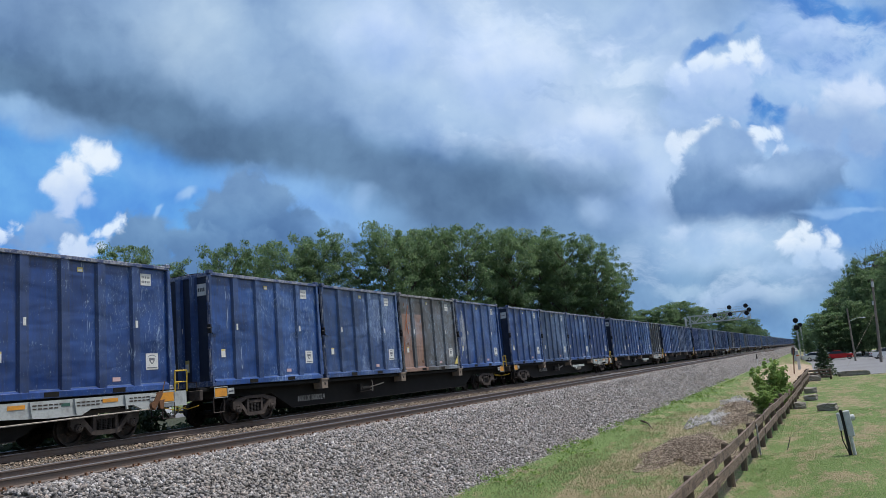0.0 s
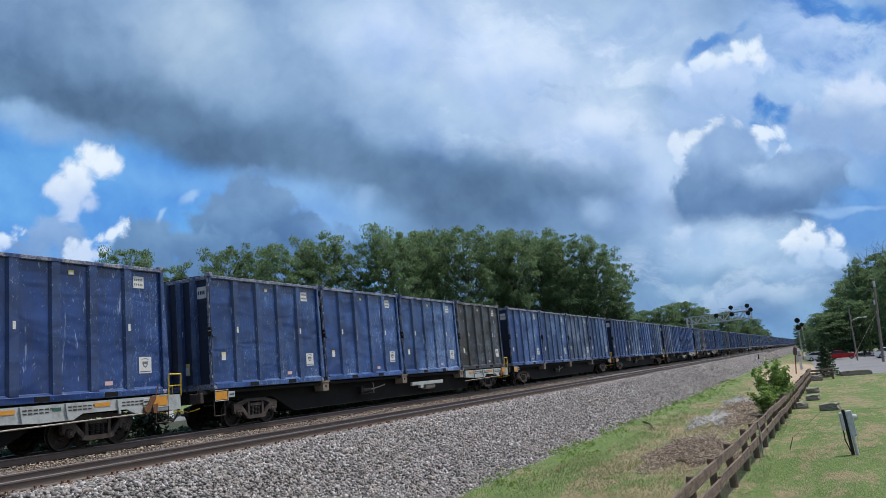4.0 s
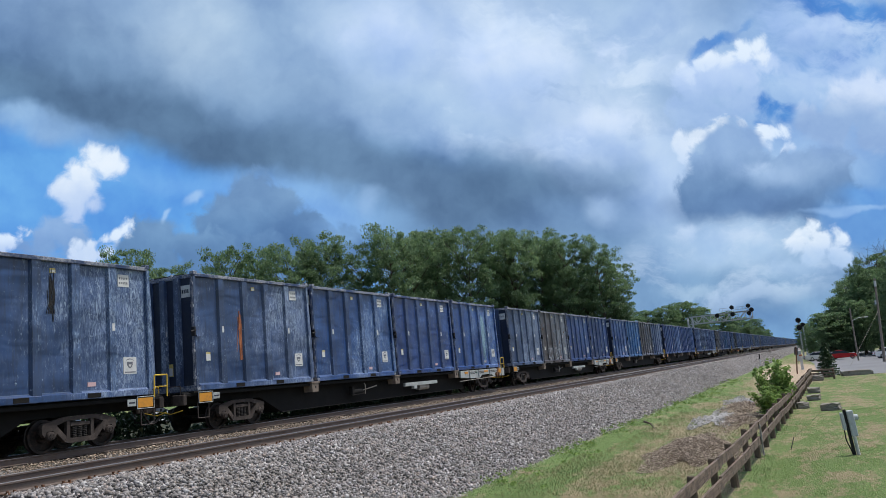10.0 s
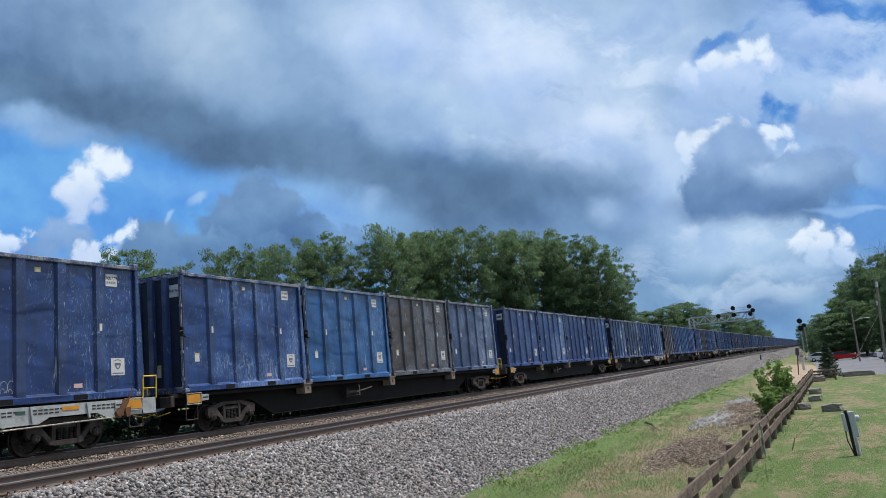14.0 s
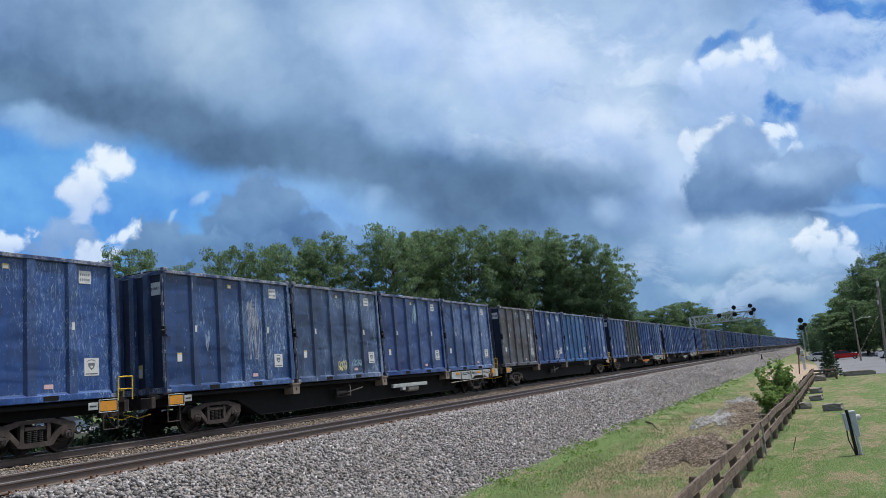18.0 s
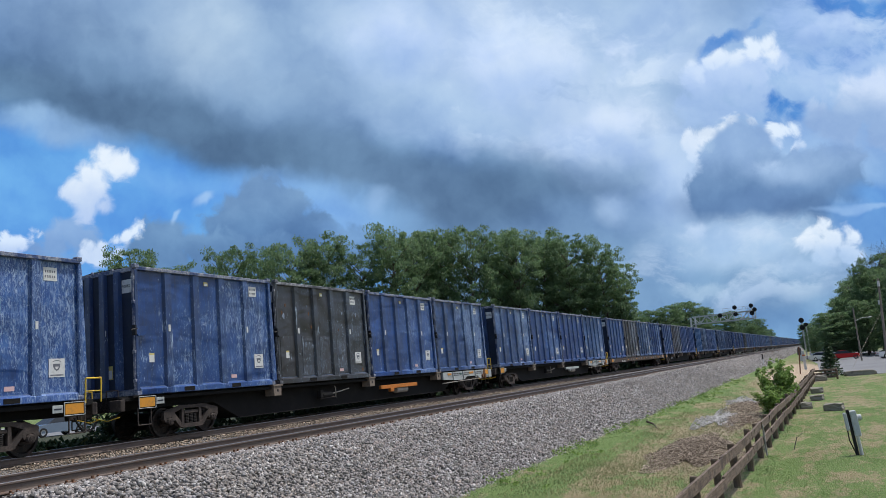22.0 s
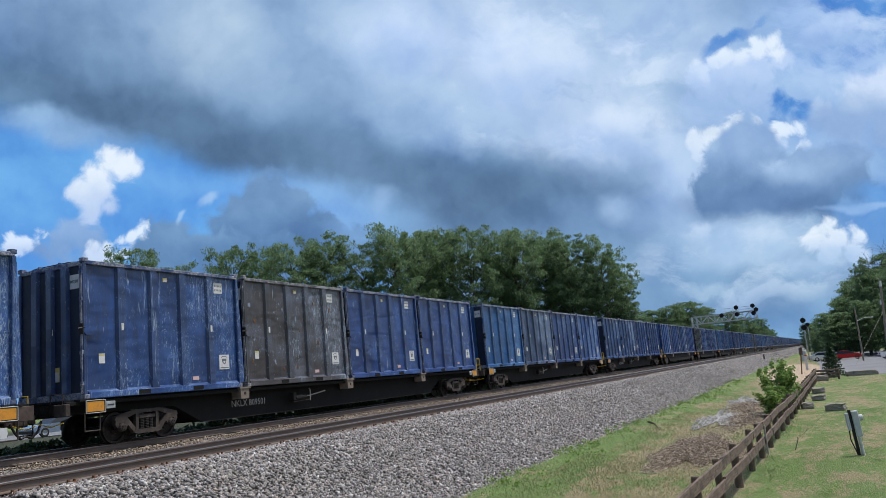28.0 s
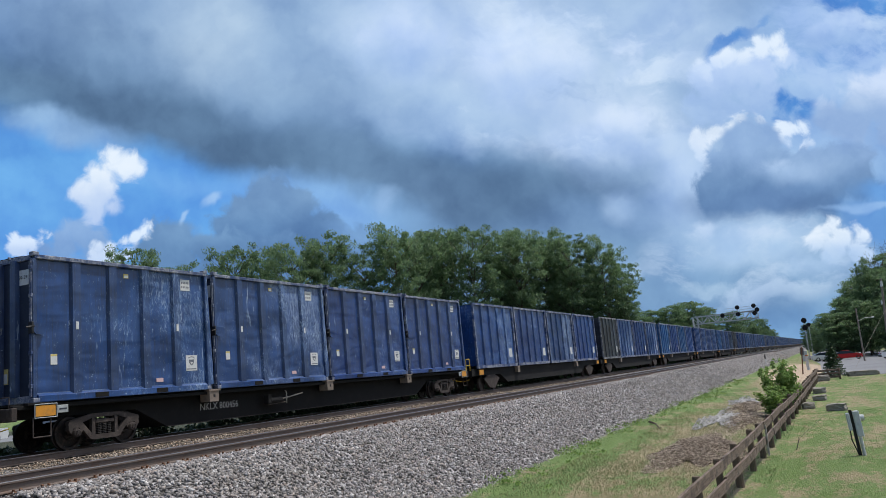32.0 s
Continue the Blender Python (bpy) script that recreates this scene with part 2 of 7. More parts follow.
    # the high sheet of cloud and its bright upper parts
    col = bank(col, [
        (720, 10, 900, 265, -6, (148, 176, 206), 1.0, 0.35),
        (1180, 250, 330, 210, -20, (164, 190, 218), 0.9, 0.5),
        (1010, 470, 520, 130, 0, (115, 146, 180), 0.9, 0.6),
        (1330, 500, 330, 120, 0, (124, 158, 190), 0.9, 0.6),
        (70, 25, 170, 60, 0, (132, 160, 190), 0.7, 0.8),
        (355, 55, 75, 70, -50, (178, 200, 220), 0.85, 0.8),
        (440, 150, 60, 22, -50, (150, 176, 204), 0.6, 0.8),
        (690, 60, 110, 70, -10, (186, 208, 234), 0.85, 0.8),
        (660, 110, 80, 30, -20, (168, 194, 224), 0.6, 0.8),
        (900, 100, 170, 110, -15, (198, 216, 238), 0.85, 0.8),
        (790, 190, 120, 50, -12, (172, 198, 226), 0.7, 0.9),
        (1080, 220, 100, 50, -10, (196, 214, 236), 0.85, 0.7),
        (945, 262, 60, 30, -10, (170, 194, 222), 0.7, 0.8),
        (1080, 60, 80, 70, -30, (166, 192, 222), 0.6, 0.8),
        (1180, 60, 90, 60, -20, (180, 203, 230), 0.6, 0.8),
    ], soft)
    col = cumulus(col, [(640, 80, 30), (690, 52, 46), (735, 75, 34), (700, 100, 36)], (198, 216, 242), (174, 199, 230), 20, 130, 0.8, 0.035)
    col = cumulus(col, [(1140, 50, 40), (1120, 90, 34), (1165, 20, 34)], (156, 183, 218), (160, 187, 220), 0, 120, 0.75, 0.04)
    col = cumulus(col, [(850, 110, 30), (890, 85, 36), (930, 120, 50), (985, 105, 40), (880, 150, 36)], (210, 225, 246), (184, 206, 235), 60, 180, 0.8, 0.028)
    col = cumulus(col, [(1020, 245, 26), (1060, 228, 32), (1100, 222, 34), (1138, 236, 30), (1170, 240, 20)], (208, 223, 244), (172, 197, 228), 200, 275, 0.85, 0.024)
    col = cumulus(col, [(925, 268, 22), (955, 262, 26), (985, 275, 18)], (188, 208, 234), (150, 178, 212), 245, 290, 0.7, 0.028)
    col = cumulus(col, [(1085, 128, 16), (1100, 110, 18), (1075, 95, 14)], (206, 221, 243), (186, 207, 235), 80, 145, 0.7, 0.018)
    # the dark undersides
    col = bank(col, [
        (20, 150, 330, 62, -9, (96, 125, 152), 0.9, 0.75),
        (320, 225, 280, 66, -19, (90, 118, 147), 0.95, 0.6),
        (600, 290, 220, 60, -15, (95, 124, 153), 0.95, 0.6),
        (860, 345, 210, 70, -2, (95, 124, 154), 0.95, 0.7),
        (700, 345, 130, 60, -10, (98, 127, 158), 0.9, 0.7),
        (1080, 385, 140, 40, 0, (112, 144, 182), 0.7, 0.8),
        (170, 90, 150, 50, -10, (112, 142, 174), 0.6, 0.8),
        (520, 200, 130, 40, -22, (116, 146, 180), 0.6, 0.8),
    ], soft)
    # the lower left: blue gap with a soft upper edge, distant grey heaps and white heads
    col = bank(col, [
        (225, 432, 520, 180, -12, (102, 163, 223), 0.95, 0.16),
        (570, 352, 150, 34, -14, (134, 178, 226), 0.85, 0.6),
        (75, 218, 80, 26, -4, (150, 184, 218), 0.85, 0.6),
        (170, 235, 44, 26, -20, (136, 172, 212), 0.6, 0.8),
        (30, 270, 90, 30, 0, (96, 156, 216), 0.7, 0.7),
        (320, 320, 150, 20, -10, (124, 176, 228), 0.5, 0.9),
    ], soft)
    col = cumulus(col, [(455, 350, 42), (420, 372, 40), (500, 372, 40), (385, 400, 40), (450, 420, 60), (540, 430, 60), (610, 450, 50)], (120, 154, 190), (100, 136, 176), 315, 430, 1.0, 0.009)
    col = cumulus(col, [(264, 410, 24), (300, 424, 30), (340, 432, 34), (390, 440, 40), (240, 440, 26), (290, 475, 50), (380, 485, 60), (480, 480, 60), (600, 485, 60)], (120, 156, 192), (106, 142, 180), 390, 450, 1.0, 0.010)
    col = cumulus(col, [(120, 412, 26), (92, 430, 28), (60, 446, 26), (150, 420, 26)], (146, 178, 216), (130, 164, 206), 385, 450, 0.95, 0.012)
    col = cumulus(col, [(178, 282, 22), (205, 290, 22), (222, 294, 11), (152, 312, 24), (128, 336, 24), (158, 340, 28), (150, 366, 24), (172, 362, 20), (112, 340, 12)], (232, 240, 250), (192, 210, 236), 275, 385, 1.0, 0.010, 0.75)
    col = cumulus(col, [(152, 432, 10), (172, 428, 13), (196, 424, 12), (214, 418, 11), (232, 408, 9), (242, 402, 5), (166, 448, 18), (200, 440, 12)], (230, 239, 249), (204, 219, 239), 400, 455, 1.0, 0.007)
    col = cumulus(col, [(4, 440, 16), (26, 432, 12), (46, 424, 8), (60, 420, 4), (0, 412, 5)], (226, 236, 248), (200, 216, 238), 415, 450, 1.0, 0.007)
    col = bank(col, [
        (368, 348, 18, 9, 42, (170, 202, 234), 0.8, 0.6),
        (316, 382, 14, 6, 45, (170, 202, 234), 0.75, 0.6),
        (668, 350, 14, 14, 0, (158, 190, 226), 0.45, 0.8),
        (620, 400, 40, 20, 0, (140, 180, 222), 0.5, 0.8),
        (1065, 362, 30, 24, 0, (164, 190, 220), 0.8, 0.8),
        (690, 470, 30, 30, 0, (160, 196, 230), 0.7, 0.7),
    ], soft)
    # the right: blue rents, torn fleece and white edges
    col = bank(col, [
        (1460, 150, 190, 170, 0, (158, 190, 226), 0.8, 0.4),
        (1500, 18, 130, 34, -14, (78, 134, 202), 0.95, 0.45),
        (1430, 118, 120, 20, 8, (118, 164, 216), 0.75, 0.7),
        (1545, 76, 70, 14, 10, (104, 154, 212), 0.8, 0.6),
    ], crisp)
    col = fleece(col, 1470, 80, 190, 110, 6.0, 0.42, 0.58, (180, 204, 234), 0.85, 24, soft)
    col = cumulus(col, [(1450, 55, 18), (1485, 50, 22), (1515, 55, 16), (1420, 75, 18)], (196, 215, 240), (164, 192, 226), 30, 90, 0.8, 0.016)
    # pale tower with its bright upper edge, and the blue rent over it
    col = bank(col, [(1266, 88, 44, 11, 28, (80, 138, 204), 0.95, 0.6), (1230, 112, 18, 6, 30, (100, 152, 210), 0.8, 0.6), (1335, 50, 16, 6, 32, (110, 158, 212), 0.6, 0.7)], crisp)
    col = cumulus(col, [(1235, 150, 34), (1280, 150, 45), (1320, 130, 36), (1330, 175, 30), (1250, 190, 40), (1220, 195, 30), (1360, 105, 26)], (190, 210, 238), (168, 194, 226), 95, 215, 0.95, 0.010)
    col = cumulus(col, [(1218, 120, 8), (1230, 130, 8), (1246, 116, 9), (1266, 108, 10), (1288, 108, 9), (1300, 100, 8), (1322, 92, 15), (1346, 80, 14), (1355, 96, 14)], (232, 240, 250), (208, 223, 242), 75, 140, 1.0, 0.008)
    col = cumulus(col, [(1376, 196, 22), (1356, 206, 8), (1398, 200, 14), (1362, 180, 12)], (86, 142, 206), (98, 152, 210), 170, 220, 1.0, 0.010)
    col = cumulus(col, [(1500, 165, 26), (1530, 150, 24), (1565, 160, 30), (1480, 190, 30), (1530, 190, 40), (1450, 215, 30), (1490, 225, 40), (1560, 225, 40)], (214, 226, 243), (160, 186, 218), 130, 225, 0.95, 0.012)
    col = cumulus(col, [(1212, 252, 12), (1232, 246, 14), (1222, 282, 9), (1250, 240, 11), (1272, 228, 9), (1290, 222, 7), (1216, 268, 8), (1230, 300, 6)], (234, 241, 251), (208, 223, 242), 215, 300, 1.0, 0.007)
    col = cumulus(col, [(1366, 236, 14), (1384, 232, 14), (1398, 226, 8), (1374, 256, 12), (1394, 264, 10), (1412, 262, 7), (1356, 252, 8), (1320, 222, 6)], (232, 240, 250), (206, 222, 242), 220, 275, 1.0, 0.007)
    col = bank(col, [(1185, 320, 50, 80, 0, (186, 208, 236), 0.8, 0.6), (1150, 370, 60, 40, 0, (150, 180, 214), 0.6, 0.8)], soft)
    # the dark-footed heap
    col = cumulus(col, [(1305, 252, 36), (1280, 268, 30), (1336, 268, 26), (1262, 300, 34), (1240, 328, 30), (1290, 320, 50), (1350, 310, 46), (1400, 306, 40), (1440, 300, 44), (1480, 300, 44), (1500, 330, 34), (1240, 362, 30), (1300, 362, 44), (1370, 360, 44), (1430, 344, 44)],
                  (146, 175, 211), (104, 136, 174), 225, 366, 1.0, 0.008, 0.9)
    col = cumulus(col, [(1345, 304, 10), (1362, 298, 8), (1376, 306, 8)], (188, 210, 238), (160, 188, 222), 290, 315, 0.6, 0.016)
    col = bank(col, [
        (1320, 368, 110, 30, -2, (95, 126, 166), 0.95, 0.6),
        (1400, 352, 90, 20, 12, (110, 142, 182), 0.6, 0.8),
        (1395, 312, 60, 22, -8, (166, 193, 226), 0.6, 0.8),
        (1545, 345, 46, 22, 10, (104, 156, 214), 0.85, 0.5),
        (1540, 400, 60, 50, 0, (108, 160, 216), 0.8, 0.5),
        (1520, 378, 60, 7, 12, (160, 194, 230), 0.7, 0.6),
        (1230, 430, 90, 44, 0, (166, 194, 222), 0.85, 0.5),
        (1330, 440, 110, 44, 0, (176, 202, 228), 0.85, 0.5),
    ], soft)
    col = cumulus(col, [(1222, 410, 14), (1300, 424, 16), (1330, 420, 14), (1352, 430, 16), (1270, 440, 20)], (206, 222, 240), (170, 198, 226), 395, 450, 0.75, 0.016)
    col = cumulus(col, [(1418, 436, 16), (1430, 420, 15), (1448, 410, 12), (1466, 424, 18), (1490, 412, 9), (1500, 424, 14), (1450, 448, 24), (1494, 448, 18)], (232, 240, 250), (190, 211, 236), 402, 465, 1.0, 0.008)
    col = bank(col, [
        (1425, 478, 70, 24, 0, (176, 202, 228), 0.8, 0.6),
        (1400, 520, 130, 24, 0, (146, 178, 208), 0.8, 0.7),
        (1180, 500, 70, 60, 0, (122, 156, 194), 0.6, 0.8),
        (1340, 560, 300, 70, 0, (122, 156, 190), 0.8, 0.5),
        (1250, 515, 60, 12, 0, (170, 196, 218), 0.7, 0.6),
        (1390, 590, 220, 34, 0, (124, 164, 202), 0.8, 0.8),
    ], crisp)
    col = fleece(col, 1320, 470, 230, 90, 7.0, 0.46, 0.62, (200, 218, 236), 0.65, 10, soft)
    col = fleece(col, 960, 130, 330, 160, 4.5, 0.48, 0.64, (214, 229, 246), 0.65, -20, crisp)
    col = fleece(col, 1090, 200, 200, 150, 6.0, 0.52, 0.66, (150, 178, 210), 0.45, -10, crisp)

    # billows lit from above: the same noise sampled a little higher up
    def lit(src, scale, dx, dy, gain, fac, col):
        up = k.node("ShaderNodeVectorMath", operation="ADD")
        k.put(up.inputs[0], src)
        up.inputs[1].default_value = (dx, dy, 0)
        d = k.math("SUBTRACT", k.noise(src, scale, 5, 0.52), k.noise(up.outputs[0], scale, 5, 0.52))
        g = k.math("ADD", k.math("MULTIPLY", d, gain), 0.5)
        g = k.ramp(g, 0.0, 1.0)
        grey = k.node("ShaderNodeCombineColor")
        for q in range(3):
            k.put(grey.inputs[q], g)
        return k.mix(fac, col, grey.outputs[0], "SOFT_LIGHT")

    col = lit(soft, 3.2, 0.02, 0.06, 1.5, 0.42, col)
    col = lit(crisp, 7.0, 0.010, 0.026, 1.5, 0.24, col)
    em = k.node("ShaderNodeEmission")
    k.put(em.inputs["Color"], col)
    em.inputs["Strength"].default_value = 1.0
    out = [n for n in k.t.nodes if n.bl_idname == "ShaderNodeOutputMaterial"][0]
    k.t.links.new(em.outputs[0], out.inputs["Surface"])
    k.t.nodes.remove(k.b)
    return k.m


SKY_POSE = aim(25.06, 9.285, -5.26)


def sky_backdrop():
    n, m, vs, fs = 48, 32, [], []
    for j in range(m + 1):
        for i in range(n + 1):
            d = Vector((-0.86 + 1.72 * i / n, -0.50 + 1.02 * j / m, -1.0)).normalized() * 3800
            vs.append(d)
    for j in range(m):
        for i in range(n):
            a = j * (n + 1) + i
            fs.append((a, a + 1, a + n + 2, a + n + 1))
    ob = part("backdrop", Build().add(vs, fs), sky_material(-1), smooth=True)
    ob.data.materials.append(sky_material(1))
    ob.data.polygons.foreach_set("material_index", [1 if q.center.x > 0 else 0 for q in ob.data.polygons])
    ob.matrix_basis = SKY_POSE
    return tagged(ob, "broken grey and white cloud drifting over blue sky", "sky", kind="structure")


backdrop = sky_backdrop()


# ---------------------------------------------------------------- ground materials
def ballast_material(name, light, dark, rust=0.0):
    k = Mat(name, 0.9)
    v = k.coord()
    cell = k.node("ShaderNodeSeparateColor")
    k.put(cell.inputs[0], k.voronoi(v, 17.0))
    big = k.noise(v, 0.35, 4, 0.6)
    c = k.mix(k.ramp(cell.outputs[0], 0.05, 0.95), dark, light)
    c = k.mix(k.ramp(cell.outputs[1], 0.80, 0.95), c, (0.30, 0.24, 0.19))
    c = k.mix(k.ramp(big, 0.40, 0.70, 0, 0.45), c, (0.20, 0.19, 0.175))
    # gaps between the stones darkened: crevice shade put into the colour
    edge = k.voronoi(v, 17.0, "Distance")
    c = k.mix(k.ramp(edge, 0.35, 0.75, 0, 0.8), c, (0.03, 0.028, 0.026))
    k.bump(k.math("MULTIPLY", edge, -1.0), 0.9, 0.05)
    return k.done(c)


def stone_material(name="loose_stone", tint=(1.0, 1.0, 1.0)):
    k = Mat(name, 0.88)
    isl = k.node("ShaderNodeNewGeometry").outputs["Random Per Island"]
    v = k.coord()
    ramp = k.node("ShaderNodeValToRGB")
    r = ramp.color_ramp
    r.elements[0].position, r.elements[0].color = 0.0, (0.075, 0.072, 0.071, 1)
    r.elements[1].position, r.elements[1].color = 1.0, (0.60, 0.58, 0.565, 1)
    for p, c in ((0.35, (0.225, 0.212, 0.206, 1)), (0.60, (0.33, 0.31, 0.30, 1)), (0.72, (0.37, 0.305, 0.265, 1)), (0.82, (0.345, 0.335, 0.345, 1))):
        e = r.elements.new(p)
        e.color = c
    k.put(ramp.inputs[0], isl)
    fine = k.noise(v, 40.0, 3, 0.6)
    c = k.mix(k.ramp(fine, 0.35, 0.7, 0.0, 0.4), ramp.outputs[0], (0.16, 0.15, 0.14))
    big = k.noise(v, 0.5, 3)
    c = k.mix(k.ramp(big, 0.42, 0.68, 0, 0.35), c, (0.22, 0.20, 0.18))
    return k.done(k.mix(1.0, c, tint, "MULTIPLY"))


def ground_material():
    k = Mat("grass_ground", 0.95)
    v = k.coord()
    sep = k.node("ShaderNodeSeparateXYZ")
    k.put(sep.inputs[0], v)
    vl = k.coord(scale=(0.42, 1, 1))
    n1, n2, n3 = k.noise(vl, 0.5, 6, 0.65), k.noise(vl, 2.0, 5, 0.65), k.noise(v, 22.0, 5, 0.75)
    n4 = k.noise(vl, 6.0, 5, 0.7)
    green = k.mix(k.ramp(n3, 0.3, 0.72), (0.052, 0.098, 0.026), (0.180, 0.250, 0.075))
    dry = k.mix(k.ramp(n3, 0.3, 0.7), (0.145, 0.122, 0.068), (0.33, 0.275, 0.165))
    verge = k.math("ADD", k.ramp(sep.outputs[1], 1.6, 2.6, 0.05, 0.11), k.ramp(sep.outputs[1], 5.6, 6.8, 0.0, -0.13))
    c = k.mix(k.ramp(k.math("ADD", verge, k.math("ADD", k.math("MULTIPLY", n1, 0.8), k.math("ADD", k.math("MULTIPLY", n2, 0.4), k.math("MULTIPLY", n4, 0.5)))), 0.86, 1.00), green, dry)
    # brown leaf litter and dead growth along the fence
    lit = k.ramp(k.math("ADD", k.math("MULTIPLY", k.math("ABSOLUTE", k.math("SUBTRACT", sep.outputs[1], 4.0)), 0.30), k.math("MULTIPLY", n2, 1.1)), 0.62, 0.86, 0.9, 0.0)
    lit = k.math("MULTIPLY", lit, k.math("MULTIPLY", k.ramp(sep.outputs[0], 52, 66, 1.0, 0.0), k.ramp(sep.outputs[0], 20.5, 23.5, 0.0, 1.0)))
    c = k.mix(lit, c, k.mix(k.ramp(n3, 0.3, 0.7), (0.13, 0.095, 0.065), (0.36, 0.30, 0.21)))
    # trodden sandy bank beside the line, and the bare strip along the fence
    d = k.math("ADD", k.math("POWER", k.math("DIVIDE", k.math("SUBTRACT", sep.outputs[0], 100), 34.0), 2.0),
               k.math("POWER", k.math("DIVIDE", k.math("SUBTRACT", sep.outputs[1], 3.6), 3.0), 2.0))
    d = k.math("ADD", d, k.math("MULTIPLY", k.math("SUBTRACT", n2, 0.5), 1.4))
    sand = k.mix(k.ramp(n3, 0.3, 0.7), (0.31, 0.235, 0.165), (0.44, 0.35, 0.255))
    c = k.mix(k.ramp(d, 0.75, 1.15, 1.0, 0.0), c, sand)
    # ground beyond the train, coloured dark to stand for the shade seen beneath it
    far_shade = k.math("MULTIPLY", k.ramp(sep.outputs[1], 19.5, 20.5), k.ramp(k.math("ADD", sep.outputs[1], k.math("MULTIPLY", n2, 3.0)), 75.0, 85.0, 1.0, 0.0))
    c = k.mix(far_shade, c, k.mix(n3, (0.022, 0.026, 0.016), (0.055, 0.065, 0.035)))
    k.bump(n3, 0.6, 0.06)
    return k.done(c)


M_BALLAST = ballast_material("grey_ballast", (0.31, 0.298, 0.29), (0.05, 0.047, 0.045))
M_BALLAST_OLD = ballast_material("weathered_ballast", (0.34, 0.30, 0.24), (0.10, 0.085, 0.07))
M_STONE = stone_material()
M_STONE_TAN = stone_material("tan_stone", (1.0, 0.86, 0.68))
M_GROUND = ground_material()


def asphalt_material():
    k = Mat("worn_asphalt", 0.85)
    v = k.coord()
    n1, n2 = k.noise(v, 0.18, 5, 0.6), k.noise(v, 30.0, 3, 0.7)
    c = k.mix(n1, (0.14, 0.145, 0.155), (0.24, 0.245, 0.255))
    c = k.mix(k.ramp(n2, 0.4, 0.7, 0, 0.5), c, (0.10, 0.10, 0.105))
    k.bump(n2, 0.3, 0.01)
    return k.done(c)


M_ASPHALT = asphalt_material()

# ---------------------------------------------------------------- ground, ballast, parking ground
YC_NEAR, YC_TRAIN = 12.36, 18.45
GROUND_LINE = [(-900, -6.0), (-200, -3.0), (-60, -2.15), (-12, -2.1), (0, -2.1), (2.0, -2.1), (3.4, -2.06), (5.2, -1.93), (6.6, -1.75), (7.8, -1.60), (9.0, -1.60),
               (20.4, -1.0), (21.2, -0.42), (30, -0.35), (36, -0.6), (60, -0.8), (140, 0.0), (500, -1.0), (1400, -3.0), (3600, -14.0)]
BALLAST_LINE = [(7.55, -1.70), (7.95, -1.52), (8.8, -1.06), (9.7, -0.62), (10.4, -0.30), (10.8, -0.215), (13.9, -0.215), (14.5, -0.27), (15.4, -0.34), (16.4, -0.27),
                (16.9, -0.215), (20.0, -0.215), (20.6, -0.32), (21.6, -0.50)]


def along(line, y):
    return float(np.interp(y, [p[0] for p in line], [p[1] for p in line]))


def sheet(name, line, xs, mat, rough=0.0, step=None):
    ys = [p[0] for p in line]
    if step:
        ys = sorted(set(ys + [float(q) for q in np.arange(ys[0], ys[-1], step)]))
    vs, fs, n = [], [], len(ys)
    for x in xs:
        for y in ys:
            w = rough * (noise.noise((x * 0.9, y * 0.9, 3.0)) + 0.5 * noise.noise((x * 2.3, y * 2.3, 7.0))) if rough and -4 < x < 90 else 0
            vs.append((x, y, along(line, y) + w))
    for i in range(len(xs) - 1):
        for j in range(n - 1):
            fs.append((i * n + j, i * n + j + 1, (i + 1) * n + j + 1, (i + 1) * n + j))
    return part(name, Build().add(vs, fs), mat, smooth=True)


far_x = [-600, -200, -80, -30, -10, 0] + list(range(4, 92, 4)) + [100, 120, 150, 200, 300, 450, 700, 1100, 1800, 2800, 3700]
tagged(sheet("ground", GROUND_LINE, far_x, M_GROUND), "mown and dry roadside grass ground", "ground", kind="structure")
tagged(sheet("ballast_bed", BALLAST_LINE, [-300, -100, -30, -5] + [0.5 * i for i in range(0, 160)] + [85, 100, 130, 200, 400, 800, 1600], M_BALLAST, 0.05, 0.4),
       "grey crushed stone ballast under both railway tracks", "ballast", kind="structure")
lot = Build().prism([(77, -40), (76.5, -3.0), (78, -1.5), (84, 0.4), (100, 0.9), (128, 1.2), (150, 2.2), (215, 6.5), (215, -40)], -2.3, -2.085, "z")
tagged(part("parking_lot", lot, M_ASPHALT), "grey worn asphalt parking ground beside the line", "pavement", kind="structure")



# ---------------------------------------------------------------- tracks
M_RAIL_SIDE = plain("rusty_rail", (0.15, 0.12, 0.105), 0.7, 0.3, 0.5, 5.0, (0.14, 0.075, 0.04))
M_RAIL_HEAD = plain("polished_rail_head", (0.30, 0.29, 0.28), 0.32, 1.0, 0.3, 9.0, (0.10, 0.08, 0.07))
M_TIE = plain("weathered_tie", (0.085, 0.065, 0.05), 0.9, 0, 0.6, 4.0, (0.17, 0.13, 0.10), 0.6)
M_RUST = plain("rusty_plate", (0.17, 0.085, 0.045), 0.85, 0.2, 0.6, 12.0, (0.05, 0.035, 0.03))


